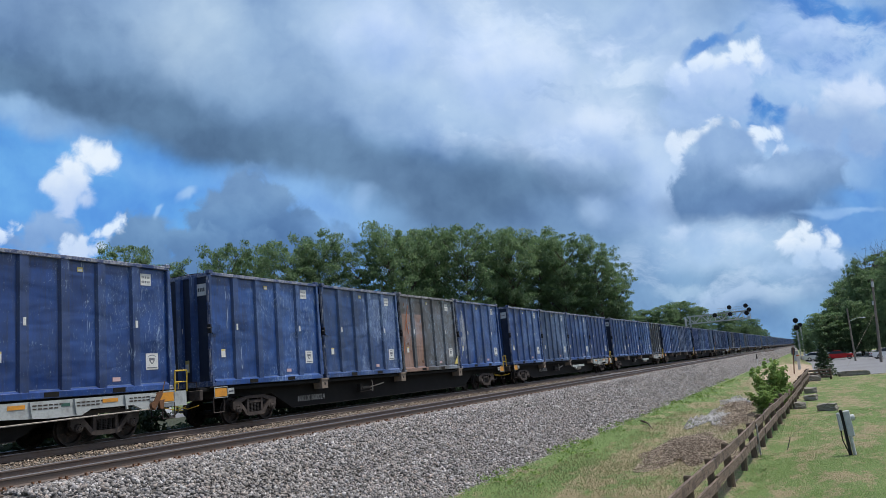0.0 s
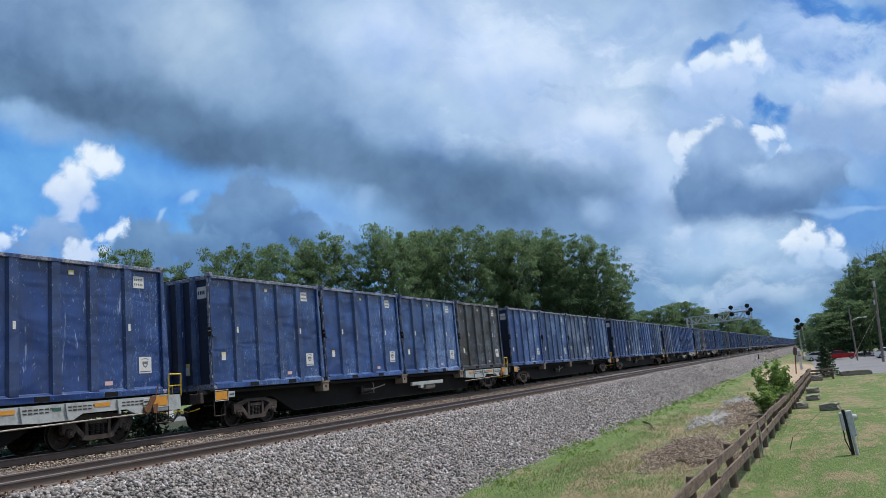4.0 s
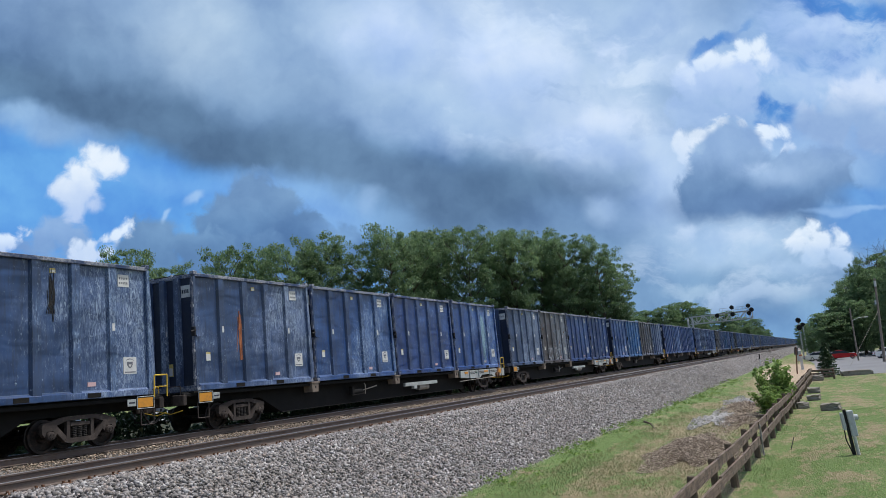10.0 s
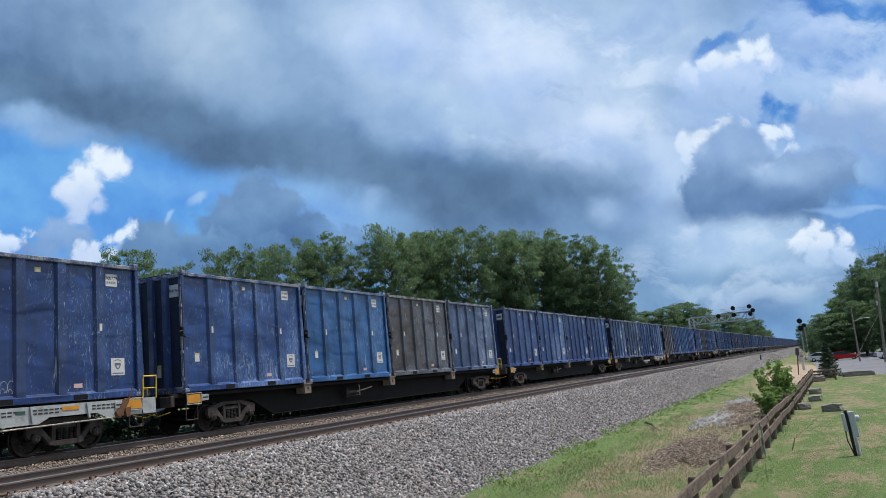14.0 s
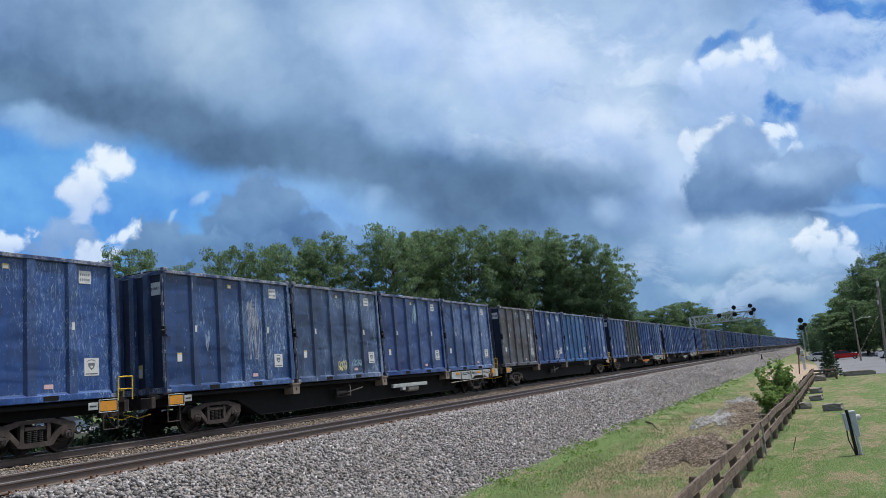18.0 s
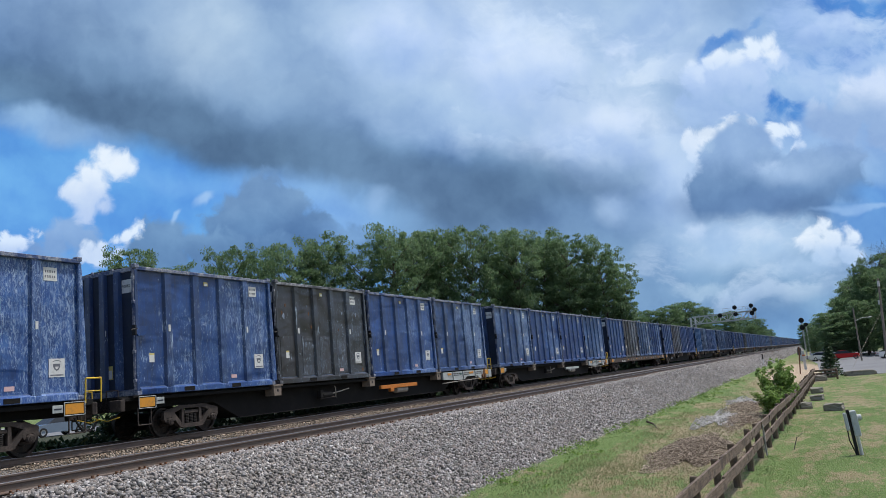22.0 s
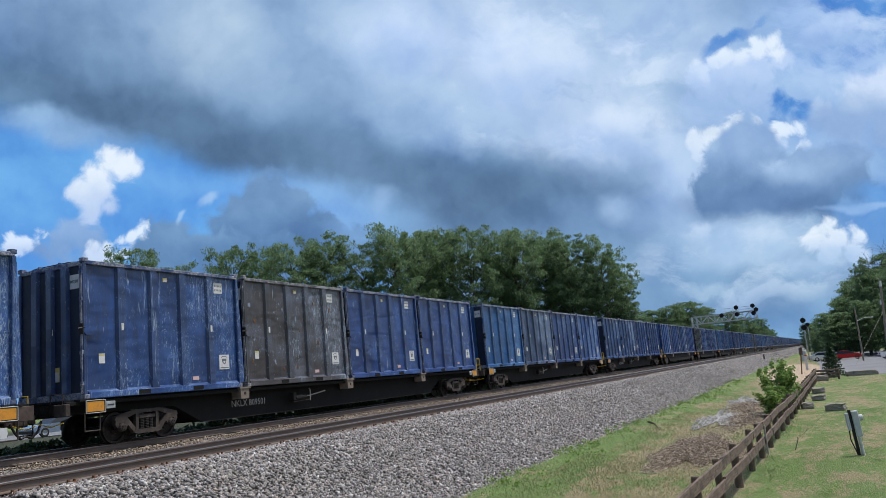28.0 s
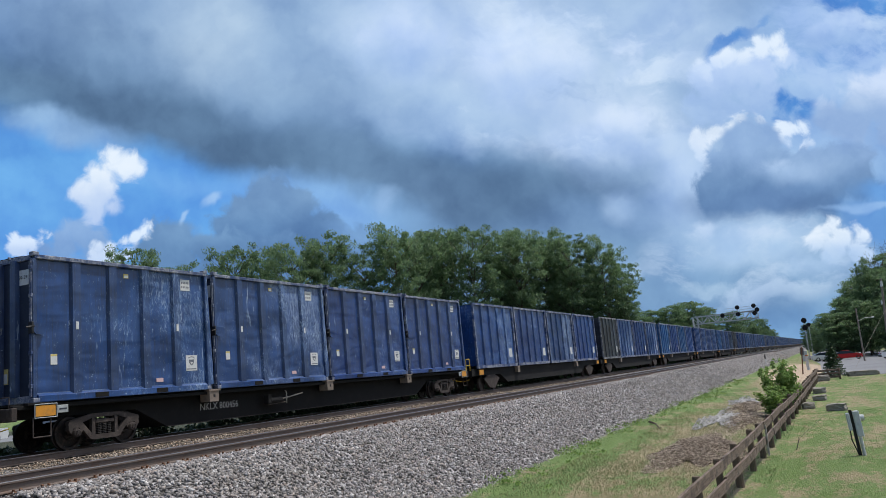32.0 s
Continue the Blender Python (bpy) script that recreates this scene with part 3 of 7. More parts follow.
def rail(name, y, parent, x0, x1):
    foot = [(y - 0.075, -0.172), (y + 0.075, -0.172), (y + 0.075, -0.16), (y + 0.012, -0.14), (y + 0.012, -0.048), (y + 0.036, -0.036), (y + 0.036, -0.010),
            (y - 0.036, -0.010), (y - 0.036, -0.036), (y - 0.012, -0.048), (y - 0.012, -0.14), (y - 0.075, -0.16)]
    r = part(name, Build().prism(foot, x0, x1, "x"), M_RAIL_SIDE, parent)
    head = [(y - 0.0345, -0.010), (y + 0.0345, -0.010), (y + 0.030, -0.002), (y + 0.02, 0), (y - 0.02, 0), (y - 0.030, -0.002)]
    part("rail_head", Build().prism(head, x0, x1, "x"), M_RAIL_HEAD, r, "bright worn running surface")


def track(yc, label, near):
    ob = empty("railway_track", pose(0, 0, 0))
    tagged(ob, label, "railway track", kind="structure")
    for s in (-0.7525, 0.7525):
        rail("rail", yc + s, ob, -120, 1500)
    tie = Build().box(-0.115, 0.115, -1.3, 1.3, -0.36, -0.185, 0.012).mesh("tie", M_TIE)
    plate = Build().box(-0.1, 0.1, -0.18, 0.18, -0.185, -0.168, 0.004)
    for sx in (-0.06, 0.06):
        for sy in (-0.1, 0.1):
            plate.box(sx - 0.016, sx + 0.016, sy - 0.022, sy + 0.022, -0.168, -0.128, 0.004)
    plate = plate.mesh("tie_plate", M_RUST)
    rest = Build()
    x, i = -4.0, 0
    rng = random.Random(5)
    while x < 240:
        dz, dy, turn = rng.uniform(-0.012, 0.006), rng.uniform(-0.05, 0.05), rng.uniform(-1.2, 1.2)
        if near and x < 58:
            t = part("tie", tie, None, ob, at=pose(x, yc + dy, dz, 0, 0, turn))
            for s in (-0.7525, 0.7525):
                part("tie_plate", plate, None, t, at=t.matrix_basis.inverted() @ pose(x, yc + s, 0))
        else:
            rest.box(x - 0.115, x + 0.115, yc - 1.3, yc + 1.3, -0.36 + dz, -0.185 + dz)
        x += 0.508 + rng.uniform(-0.02, 0.02)
    tagged(part("far_ties", rest, M_TIE, ob, "weathered ties further along"), kind="stuff")
    return ob


track(YC_NEAR, "empty near railway track with rusty rails on wooden ties", True)
track(YC_TRAIN, "far railway track under the freight train", False)


# ---------------------------------------------------------------- loose stones on the ballast
def stones(name, x0, x1, y0, y1, per, lo, hi, seed, mat, label, thin=0.75):
    rng = np.random.default_rng(seed)
    n = int((x1 - x0) * (y1 - y0) * per)
    x, y = rng.uniform(x0, x1, n), rng.uniform(y0, y1, n)
    keep = rng.random(n) < np.clip(1.1 - thin * (x - x0) / (x1 - x0), 0.1, 1)
    x, y = x[keep], y[keep]
    n = len(x)
    z = np.interp(y, [p[0] for p in BALLAST_LINE], [p[1] for p in BALLAST_LINE])
    base = np.array([(1, 0.1, 0), (0.1, 1, 0), (-1, 0, 0.1), (0, -1, 0.1), (0.25, 0.2, 0.8), (0, 0, -0.8)])
    faces = np.array([(0, 1, 4), (1, 2, 4), (2, 3, 4), (3, 0, 4), (1, 0, 5), (2, 1, 5), (3, 2, 5), (0, 3, 5)])
    size = rng.uniform(lo, hi, (n, 1, 1)) * rng.uniform(0.5, 1.4, (n, 1, 3))
    p = base[None] * size * rng.uniform(0.65, 1.35, (n, 6, 1))
    a, b = rng.uniform(0, 6.28, n), rng.uniform(-0.9, 0.9, n)
    ca, sa, cb, sb = np.cos(a)[:, None], np.sin(a)[:, None], np.cos(b)[:, None], np.sin(b)[:, None]
    px, py, pz = p[..., 0], p[..., 1] * cb - p[..., 2] * sb, p[..., 1] * sb + p[..., 2] * cb
    p = np.stack([px * ca - py * sa + x[:, None], px * sa + py * ca + y[:, None], pz + z[:, None] + rng.uniform(-0.01, 0.045, n)[:, None]], -1)
    f = (faces[None] + 6 * np.arange(n)[:, None, None]).reshape(-1, 3)
    ob = part(name, soup(name, p.reshape(-1, 3), f, mat), None)
    return tagged(ob, label, "ballast", kind="stuff")


stones("ballast_stones", 8, 34, 7.5, 11.35, 620, 0.026, 0.054, 11, M_STONE, "loose grey crushed stones on the ballast shoulder", 0.55)
stones("ballast_stones", 34, 72, 7.5, 11.35, 300, 0.030, 0.056, 15, M_STONE, "loose grey crushed stones further along the shoulder", 0.7)
stones("ballast_stones", 72, 190, 7.5, 11.35, 70, 0.045, 0.085, 16, M_STONE, "loose grey crushed stones far along the shoulder", 0.7)
stones("track_stones", 5, 60, 14.0, 17.3, 200, 0.020, 0.042, 12, M_STONE_TAN, "loose tan and grey stones between the tracks")
stones("crib_stones", 5, 50, 11.2, 13.6, 170, 0.02, 0.04, 13, M_STONE, "loose stones between the rails")

# ---------------------------------------------------------------- train: sizes and running
CL, CW, CH, CZ = 6.058, 2.573, 3.645, 1.25      # container length, width, height, height of its floor over the rail
GAP, PITCH, YS = 0.272, 26.883, 17.16           # between containers, wagon to wagon, near side of the train
WAGONS, NEAR_WAGONS = 54, 18


# wagons run in close-coupled pairs, and the couplers stand in or out a little
SLACK = {0: 0.45, 1: 0.28, 2: 0.25, 3: 0.34, 4: 0.05, 5: 0.21, 7: 0.36, 8: 0.20, 9: 0.28, 10: 0.24, 11: 0.22, 13: 0.16, 14: 0.20, 15: 0.23}


def lead(n, t):
    """Where wagon n begins along the line at t seconds."""
    return -7.985 + PITCH * n + SLACK.get(n, 0.25 if n % 2 else 0.13) - run(t)


def run(t):
    return 13.445 * t + 0.00618 * t * t


# ---------------------------------------------------------------- train materials
def container_paint():
    k = Mat("worn_container_paint", 0.42)
    k.b.inputs["Specular IOR Level"].default_value = 0.6
    tone, wear, seed, rust = (k.attr(a) for a in ("tone", "wear", "seed", "rust"))
    off = k.node("ShaderNodeVectorMath", operation="SCALE")
    off.inputs[0].default_value = (7.31, 3.17, 5.73)
    k.put(off.inputs["Scale"], seed.outputs["Fac"])
    v = k.coord(shift=off.outputs[0])
    raw = k.node("ShaderNodeSeparateXYZ")
    k.put(raw.inputs[0], k.coord())

    def stretched(sx, sz, turn=0.0):
        m = k.node("ShaderNodeMapping")
        m.inputs["Scale"].default_value = (sx, sx, sz)
        if turn:
            r = k.node("ShaderNodeMapping")
            r.inputs["Rotation"].default_value = (0, radians(turn), 0)
            k.put(r.inputs["Vector"], v)
            k.put(m.inputs["Vector"], r.outputs[0])
        else:
            k.put(m.inputs["Vector"], v)
        return m.outputs[0]

    w = wear.outputs["Fac"]
    tint = tone.outputs["Color"]
    big = k.math("ADD", k.noise(v, 0.45, 4, 0.6), k.ramp(raw.outputs[0], 0.3, 5.8, -0.10, 0.12))
    mid = k.noise(stretched(1.5, 0.8), 1.5, 5, 0.65)
    streak = k.noise(stretched(10.0, 0.55), 1.4, 5, 0.7, 0.5)
    run_ = k.noise(stretched(25.0, 2.4), 1.0, 4, 0.6, 1.3)
    scuff = k.noise(stretched(15.0, 3.6, 16), 1.0, 4, 0.66, 1.5)
    scuff2 = k.noise(stretched(12.0, 3.4, -20), 1.0, 4, 0.66, 1.5)
    smear = k.noise(stretched(4.6, 2.0), 1.2, 5, 0.6, 0.9)
    fine = k.noise(stretched(26.0, 12.0), 1.4, 4, 0.7)
    base = k.mix(k.ramp(mid, 0.34, 0.66), k.mix(1.0, tint, (1.14, 1.12, 1.15), "MULTIPLY"), k.mix(1.0, tint, (0.76, 0.74, 0.76), "MULTIPLY"))
    # rust-brown repaint over the leading panels of some
    brown = k.math("MULTIPLY", rust.outputs["Fac"], k.math("MULTIPLY", k.ramp(raw.outputs[0], 2.42, 2.50, 1.0, 0.0), k.ramp(raw.outputs[2], 2.70, 2.73, 1.0, 0.05)))
    base = k.mix(brown, base, k.mix(mid, (0.27, 0.165, 0.125), (0.21, 0.125, 0.10)))
    # matt road film on the ribs and posts
    film = k.attr("film")
    base = k.mix(k.math("MULTIPLY", film.outputs["Fac"], k.ramp(smear, 0.30, 0.62, 0.35, 0.85)), base, k.mix(0.50, (0.042, 0.052, 0.078), tint))
    # chalked and rubbed areas, streaked downwards
    area = k.math("MULTIPLY", k.ramp(big, 0.40, 0.60), w)
    chalk = k.math("MULTIPLY", area, k.ramp(k.math("ADD", k.math("MULTIPLY", run_, 0.35), k.math("ADD", k.math("MULTIPLY", smear, 0.40), k.math("MULTIPLY", fine, 0.25))), 0.42, 0.60, 0.05, 1.0))
    pale = k.mix(0.50, k.mix(k.ramp(w, 0.75, 1.1), (0.085, 0.175, 0.31), (0.20, 0.21, 0.235)), k.mix(1.0, tint, (2.4, 2.4, 2.4), "MULTIPLY"))
    c = k.mix(k.math("MULTIPLY", chalk, k.ramp(w, 0.60, 0.85, 0.62, 0.95)), base, pale)
    # grime running from the lid
    gr = k.math("MULTIPLY", k.ramp(streak, 0.46, 0.64), k.ramp(big, 0.58, 0.42))
    c = k.mix(k.math("MULTIPLY", gr, 0.35), c, (0.018, 0.017, 0.020))
    # scratches: runs straight down and slanting scuffs
    rub = k.math("MULTIPLY", k.ramp(big, 0.40, 0.62), k.math("MINIMUM", k.math("MULTIPLY", w, 1.3), 1.0))
    thr = k.math("SUBTRACT", 0.70, k.math("MULTIPLY", rub, 0.150))
    one = k.ramp(run_, thr, k.math("ADD", thr, 0.05))
    two = k.math("MAXIMUM", k.ramp(scuff, thr, k.math("ADD", thr, 0.05)), k.ramp(scuff2, k.math("ADD", thr, 0.02), k.math("ADD", thr, 0.07)))
    # short curved scratches: thin bands of a twisted noise, only here and there
    bend = k.noise(stretched(5.0, 2.6), 1.3, 2, 0.5, 1.4)
    curl = k.math("MULTIPLY", k.ramp(k.math("ABSOLUTE", k.math("SUBTRACT", bend, 0.5)), 0.006, 0.016, 1.0, 0.0), k.ramp(k.math("ADD", scuff2, k.math("MULTIPLY", rub, 0.14)), 0.575, 0.635))
    light = k.math("MULTIPLY", 0.95, k.math("MAXIMUM", k.math("MULTIPLY", one, k.ramp(mid, 0.40, 0.55, 0.2, 0.75)), k.math("MULTIPLY", two, k.ramp(fine, 0.34, 0.52, 0.25, 0.85))))
    light = k.math("MAXIMUM", light, k.math("MULTIPLY", curl, 0.8))
    # a few broad pale drips where something was spilt down the side
    spill = k.math("MULTIPLY", k.ramp(k.noise(stretched(3.4, 0.5), 1.0, 3, 0.6, 0.8), 0.66, 0.70), k.ramp(k.noise(stretched(30.0, 3.0), 1.0, 4, 0.6, 1.0), 0.46, 0.56))
    light = k.math("MAXIMUM", light, k.math("MULTIPLY", spill, 0.85))
    c = k.mix(k.math("MULTIPLY", light, k.ramp(streak, 0.42, 0.60, 0.4, 1.0)), c, k.mix(0.2, (0.46, 0.58, 0.72), tint))
    dent = k.noise(v, 0.8, 1, 0.45)
    ripple = k.noise(stretched(0.6, 1.6), 1.3, 1, 0.5, 0.6)
    k.bump(k.math("ADD", k.math("ADD", dent, k.math("MULTIPLY", ripple, 0.30)), k.math("MULTIPLY", fine, 0.012)), 0.65, 0.24)
    return k.done(c, k.ramp(light, 0, 1, 0.36, 0.75))


def edge_paint():
    """The rails and posts of a container: the same paint, rubbed to grey metal on the arrises."""
    k = Mat("rubbed_frame_paint", 0.55)
    tone, wear, seed = (k.attr(a) for a in ("tone", "wear", "seed"))
    off = k.node("ShaderNodeVectorMath", operation="SCALE")
    off.inputs[0].default_value = (3.3, 1.7, 2.9)
    k.put(off.inputs["Scale"], seed.outputs["Fac"])
    v = k.coord(shift=off.outputs[0])
    n, f = k.noise(v, 2.2, 5, 0.7), k.noise(v, 18.0, 4, 0.7)
    base = k.mix(0.35, tone.outputs["Color"], (0.06, 0.065, 0.085))
    c = k.mix(k.math("MULTIPLY", k.ramp(n, 0.36, 0.60), k.ramp(f, 0.36, 0.6, 0.2, 0.9)), base, (0.36, 0.37, 0.40))
    c = k.mix(k.ramp(f, 0.62, 0.78, 0, 0.7), c, (0.09, 0.05, 0.035))
    k.bump(f, 0.3, 0.01)
    return k.done(c)


M_PAINT, M_EDGE = container_paint(), edge_paint()
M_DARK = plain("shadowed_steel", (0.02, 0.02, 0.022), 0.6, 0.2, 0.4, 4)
M_PIT = plain("pocket_black", (0.004, 0.004, 0.004), 0.95, 0.0, 0.2)
# container ends face away from the sun; their shade is in this darker paint
M_END_SHADED = plain("sooty_end_paint", (0.013, 0.022, 0.048), 0.6, 0.0, 0.6, 2.0, (0.045, 0.05, 0.062))
M_BLACK = plain("black_wagon_paint", (0.006, 0.006, 0.0065), 0.9, 0.0, 0.45, 2.0, (0.022, 0.019, 0.017))
M_BROWN_SILL = plain("rusty_brown_sill", (0.060, 0.043, 0.036), 0.8, 0, 0.6, 2.0, (0.14, 0.11, 0.09))
M_WHITE_SILL = plain("dirty_white_sill", (0.40, 0.43, 0.43), 0.6, 0, 0.6, 2.5, (0.13, 0.12, 0.11))
M_TAN = plain("tan_bracket", (0.23, 0.185, 0.15), 0.75, 0, 0.5, 6)
# darker copy of M_CAST: the shade inside the side frames is in its colour
M_CAST_DARK = plain("oily_cast_steel", (0.018, 0.016, 0.015), 0.85, 0.1, 0.5, 5, (0.10, 0.08, 0.065))
M_CAST = plain("cast_steel_bogie", (0.048, 0.039, 0.035), 0.85, 0.1, 0.7, 5, (0.135, 0.108, 0.092), 0.3)
M_WHEEL = plain("wheel_steel", (0.020, 0.018, 0.018), 0.55, 0.5, 0.6, 8, (0.12, 0.08, 0.06))
M_TREAD = plain("bright_tread", (0.35, 0.34, 0.33), 0.35, 1.0, 0.3, 8)
M_ORANGE = plain("orange_reflector", (0.62, 0.27, 0.030), 0.5, 0, 0.5, 7, (0.16, 0.11, 0.07))
M_YELLOW = plain("yellow_handrail", (0.62, 0.42, 0.04), 0.5, 0, 0.4, 10)
M_PLATE = plain("white_placard", (0.62, 0.63, 0.62), 0.6, 0, 0.4, 9, (0.25, 0.24, 0.22))
M_INK = plain("dark_ink", (0.03, 0.035, 0.05), 0.6, 0, 0.1)
M_LABEL_YELLOW = plain("yellow_label", (0.60, 0.50, 0.16), 0.6, 0, 0.3)
M_PINK = plain("faded_pink_label", (0.60, 0.42, 0.42), 0.6, 0, 0.3)
M_LIGHT_STEEL = plain("light_steel", (0.36, 0.33, 0.29), 0.6, 0.3, 0.5, 8)
M_GRAFFITI = plain("white_spray_paint", (0.46, 0.50, 0.56), 0.7, 0, 0.55, 14, (0.16, 0.19, 0.26))
M_TEAL_SPRAY = plain("pale_teal_spill", (0.30, 0.46, 0.56), 0.7, 0, 0.5, 9, (0.10, 0.20, 0.34))
M_YELLOW_SPRAY = plain("yellow_spray_paint", (0.70, 0.64, 0.30), 0.7, 0, 0.3)
M_RED_SPRAY = plain("orange_rust_streak", (0.42, 0.15, 0.07), 0.8, 0, 0.4)
M_FADED_INK = plain("faded_ink", (0.13, 0.14, 0.17), 0.7, 0, 0.5, 12, (0.35, 0.35, 0.36))
M_WORN = plain("pale_worn_edge", (0.20, 0.26, 0.37), 0.6, 0, 0.9, 4, (0.04, 0.06, 0.14))
M_SCRATCH = plain("faded_pale_spray", (0.24, 0.29, 0.38), 0.7, 0, 0.6, 9)
M_LETTER = plain("stencilled_white", (0.40, 0.40, 0.39), 0.7, 0, 0.5)

RIBS = (1.27, 2.43, 3.57, 4.74)


def hat(c, w, y0, y1, flip=1):
    """The plan of a hat-section rib on a wall, proud of it."""
    return [(c - w / 2, y1), (c - w * 0.36, y0), (c + w * 0.36, y0), (c + w / 2, y1)]


# ---------------------------------------------------------------- container
def container():
    ob = empty("waste_container")
    d = 0.105                                     # depth of the panels behind the rails
    o0, o1, i0, i1 = (0.07, d), (CL - 0.07, CW - d), (0.12, d + 0.05), (CL - 0.12, CW - d - 0.05)
    vs = [(x, y, z) for (x0, y0), (xe, ye), zs in ((o0, o1, (0.10, CH - 0.10)), (i0, i1, (0.16, CH - 0.10))) for z in zs for x, y in ((x0, y0), (xe, y0), (xe, ye), (x0, ye))]
    b = Build().add(vs, [(0, 1, 2, 3), (8, 9, 10, 11)] + [(k, (k + 1) % 4, 4 + (k + 1) % 4, 4 + k) for k in range(4)]
                    + [(8 + k, 8 + (k + 1) % 4, 12 + (k + 1) % 4, 12 + k) for k in range(4)] + [(4 + k, 4 + (k + 1) % 4, 12 + (k + 1) % 4, 12 + k) for k in range(4)])
    part("body", b, M_PAINT, ob, "scratched painted steel panels")
    part("end_panel", Build().box(0.058, 0.069, 0.12, CW - 0.12, 0.17, CH - 0.14), M_END_SHADED, ob, "dark end panel with its shade painted in")
    near_rib = [Build().prism(hat(c, 0.34, 0.022, d), 0.16, CH - 0.115, "z").mesh("rib", M_PAINT) for c in RIBS]
    for me in near_rib:
        part("rib", me, None, ob)
    for c in RIBS:
        part("rib", Build().prism([(u, CW - w) for u, w in hat(c, 0.34, 0.022, d)], 0.16, CH - 0.115, "z"), M_PAINT, ob)
    for c in (0.70, 1.287, 1.87):
        part("end_rib", Build().prism([(w - 0.01, u) for u, w in hat(c, 0.26, -0.04, 0.08)], 0.16, CH - 0.115, "z"), M_PAINT, ob, "worn end rib")
    for c in (1.287,):
        part("end_rib", Build().prism([(CL - w + 0.01, u) for u, w in hat(c, 0.26, 0.02, 0.08)], 0.16, CH - 0.115, "z"), M_PAINT, ob)
    top = Build().box(0.05, CL - 0.05, 0.0, 0.115, CH - 0.125, CH - 0.02, 0.012).mesh("top_rail", M_EDGE)
    bot = Build().box(0.15, CL - 0.15, 0.006, 0.13, 0.0, 0.165, 0.012)
    bot.prism([(0.02, 0.165), (0.105, 0.215), (0.105, 0.165)], 0.15, CL - 0.15, "x")
    bot = bot.mesh("bottom_rail", M_PAINT)
    for me in (top, bot):
        part(me.name, me, None, ob, "rubbed lower rail" if "bottom" in me.name else "rubbed upper rail")
        part(me.name.split(".")[0], me, None, ob, at=pose(CL, CW, 0, 0, 0, 180))
    part("worn_edge", Build().box(0.16, CL - 0.16, 0.093, 0.104, 0.210, 0.224), M_WORN, ob, "pale worn edge")
    for x0, x1 in ((0.0, 0.12), (CL - 0.12, CL)):
        part("end_rail", Build().box(x0 + 0.01, x1 - 0.01, 0.12, CW - 0.12, CH - 0.15, CH - 0.03, 0.01), M_EDGE, ob)
        part("end_sill", Build().box(x0 + 0.005, x1 - 0.005, 0.13, CW - 0.13, 0.0, 0.17, 0.01), M_EDGE, ob)
    post = Build().box(0.0, 0.115, 0.012, 0.12, 0.11, CH - 0.11, 0.015).mesh("corner_post", M_PAINT)
    cast = Build().box(0.0, 0.17, -0.004, 0.16, -0.003, 0.112, 0.012)
    cast.box(0.055, 0.115, -0.006, 0.0, 0.03, 0.082)
    cast = cast.mesh("corner_casting", M_EDGE)
    for m in (pose(0, 0, 0), pose(CL, CW, 0, 0, 0, 180)):
        part("corner_post", post, None, ob, at=m)
    part("corner_post", Build().box(CL - 0.115, CL, 0.012, 0.12, 0.11, CH - 0.11, 0.015), M_PAINT, ob)
    part("corner_post", Build().box(0, 0.115, CW - 0.12, CW - 0.012, 0.11, CH - 0.11, 0.015), M_PAINT, ob)
    for m in (pose(0, 0, 0), pose(CL - 0.17, 0, 0), pose(CL, CW, 0, 0, 0, 180), pose(0.17, CW, 0, 0, 0, 180)):
        part("corner_casting", cast, None, ob, at=m)
        part("corner_casting", cast, None, ob, at=Matrix.Translation((0, -0.004 if m.translation.y < 1 else 0.004, CH - 0.062)) @ m)
    lid = Build().prism([(0.10, CH - 0.06), (0.10, CH - 0.03), (0.7, CH + 0.02), (CW - 0.7, CH + 0.02), (CW - 0.10, CH - 0.03), (CW - 0.10, CH - 0.06)], 0.1, CL - 0.1, "x")
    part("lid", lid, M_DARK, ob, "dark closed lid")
    for y in (0.9, 1.7):
        part("lid_latch", Build().box(-0.02, 0.05, y - 0.03, y + 0.03, CH - 0.06, CH + 0.02, 0.008), M_EDGE, ob)
    # the side-door locking gear beside the leading corner
    for y in (0.035, 0.085):
        bar = Build().tube((-0.03, y, 0.14), (-0.03, y, CH - 0.14), 0.017, n=6)
        for z in (0.35, 1.15, 2.55, 3.25):
            bar.box(-0.055, 0.004, y - 0.024, y + 0.024, z, z + 0.09, 0.006)
        part("locking_bar", bar, M_EDGE, ob)
    part("lock_plate", Build().prism([(-0.06, 1.92), (0.42, 1.92), (0.36, 1.74), (0.24, 1.64), (0.06, 1.64), (-0.02, 1.72)], -0.03, 0.014, "y"), M_PAINT, ob, "tapered lock plate")
    lk = Build().tube((-0.20, -0.02, 1.80), (0.02, -0.02, 1.84), 0.022, n=6)
    lk.box(-0.06, 0.0, -0.035, 0.11, 1.66, 1.95, 0.01)
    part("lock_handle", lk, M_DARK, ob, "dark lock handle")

    part("tailgate", Build().prism([(CL - 0.01, 0.14), (CL + 0.15, 0.16), (CL + 0.15, 0.60), (CL + 0.03, CH - 0.25), (CL - 0.01, CH - 0.25)], 0.05, CW - 0.05, "y"), M_PAINT, ob, "sloping painted tailgate")
    # fork pockets: black blocks on the rail in place of the shade inside
    for x in (1.99, 4.07):
        part("fork_pocket", Build().box(x - 0.21, x + 0.21, -0.001, 0.05, 0.025, 0.145), M_PIT, ob, "black block for the shade inside a fork pocket")
    # placards and labels
    idp = part("id_panel", Build().box(4.99, 5.37, d - 0.012, d, 3.02, 3.36), M_PLATE, ob, "white identity panel with unreadable marks")
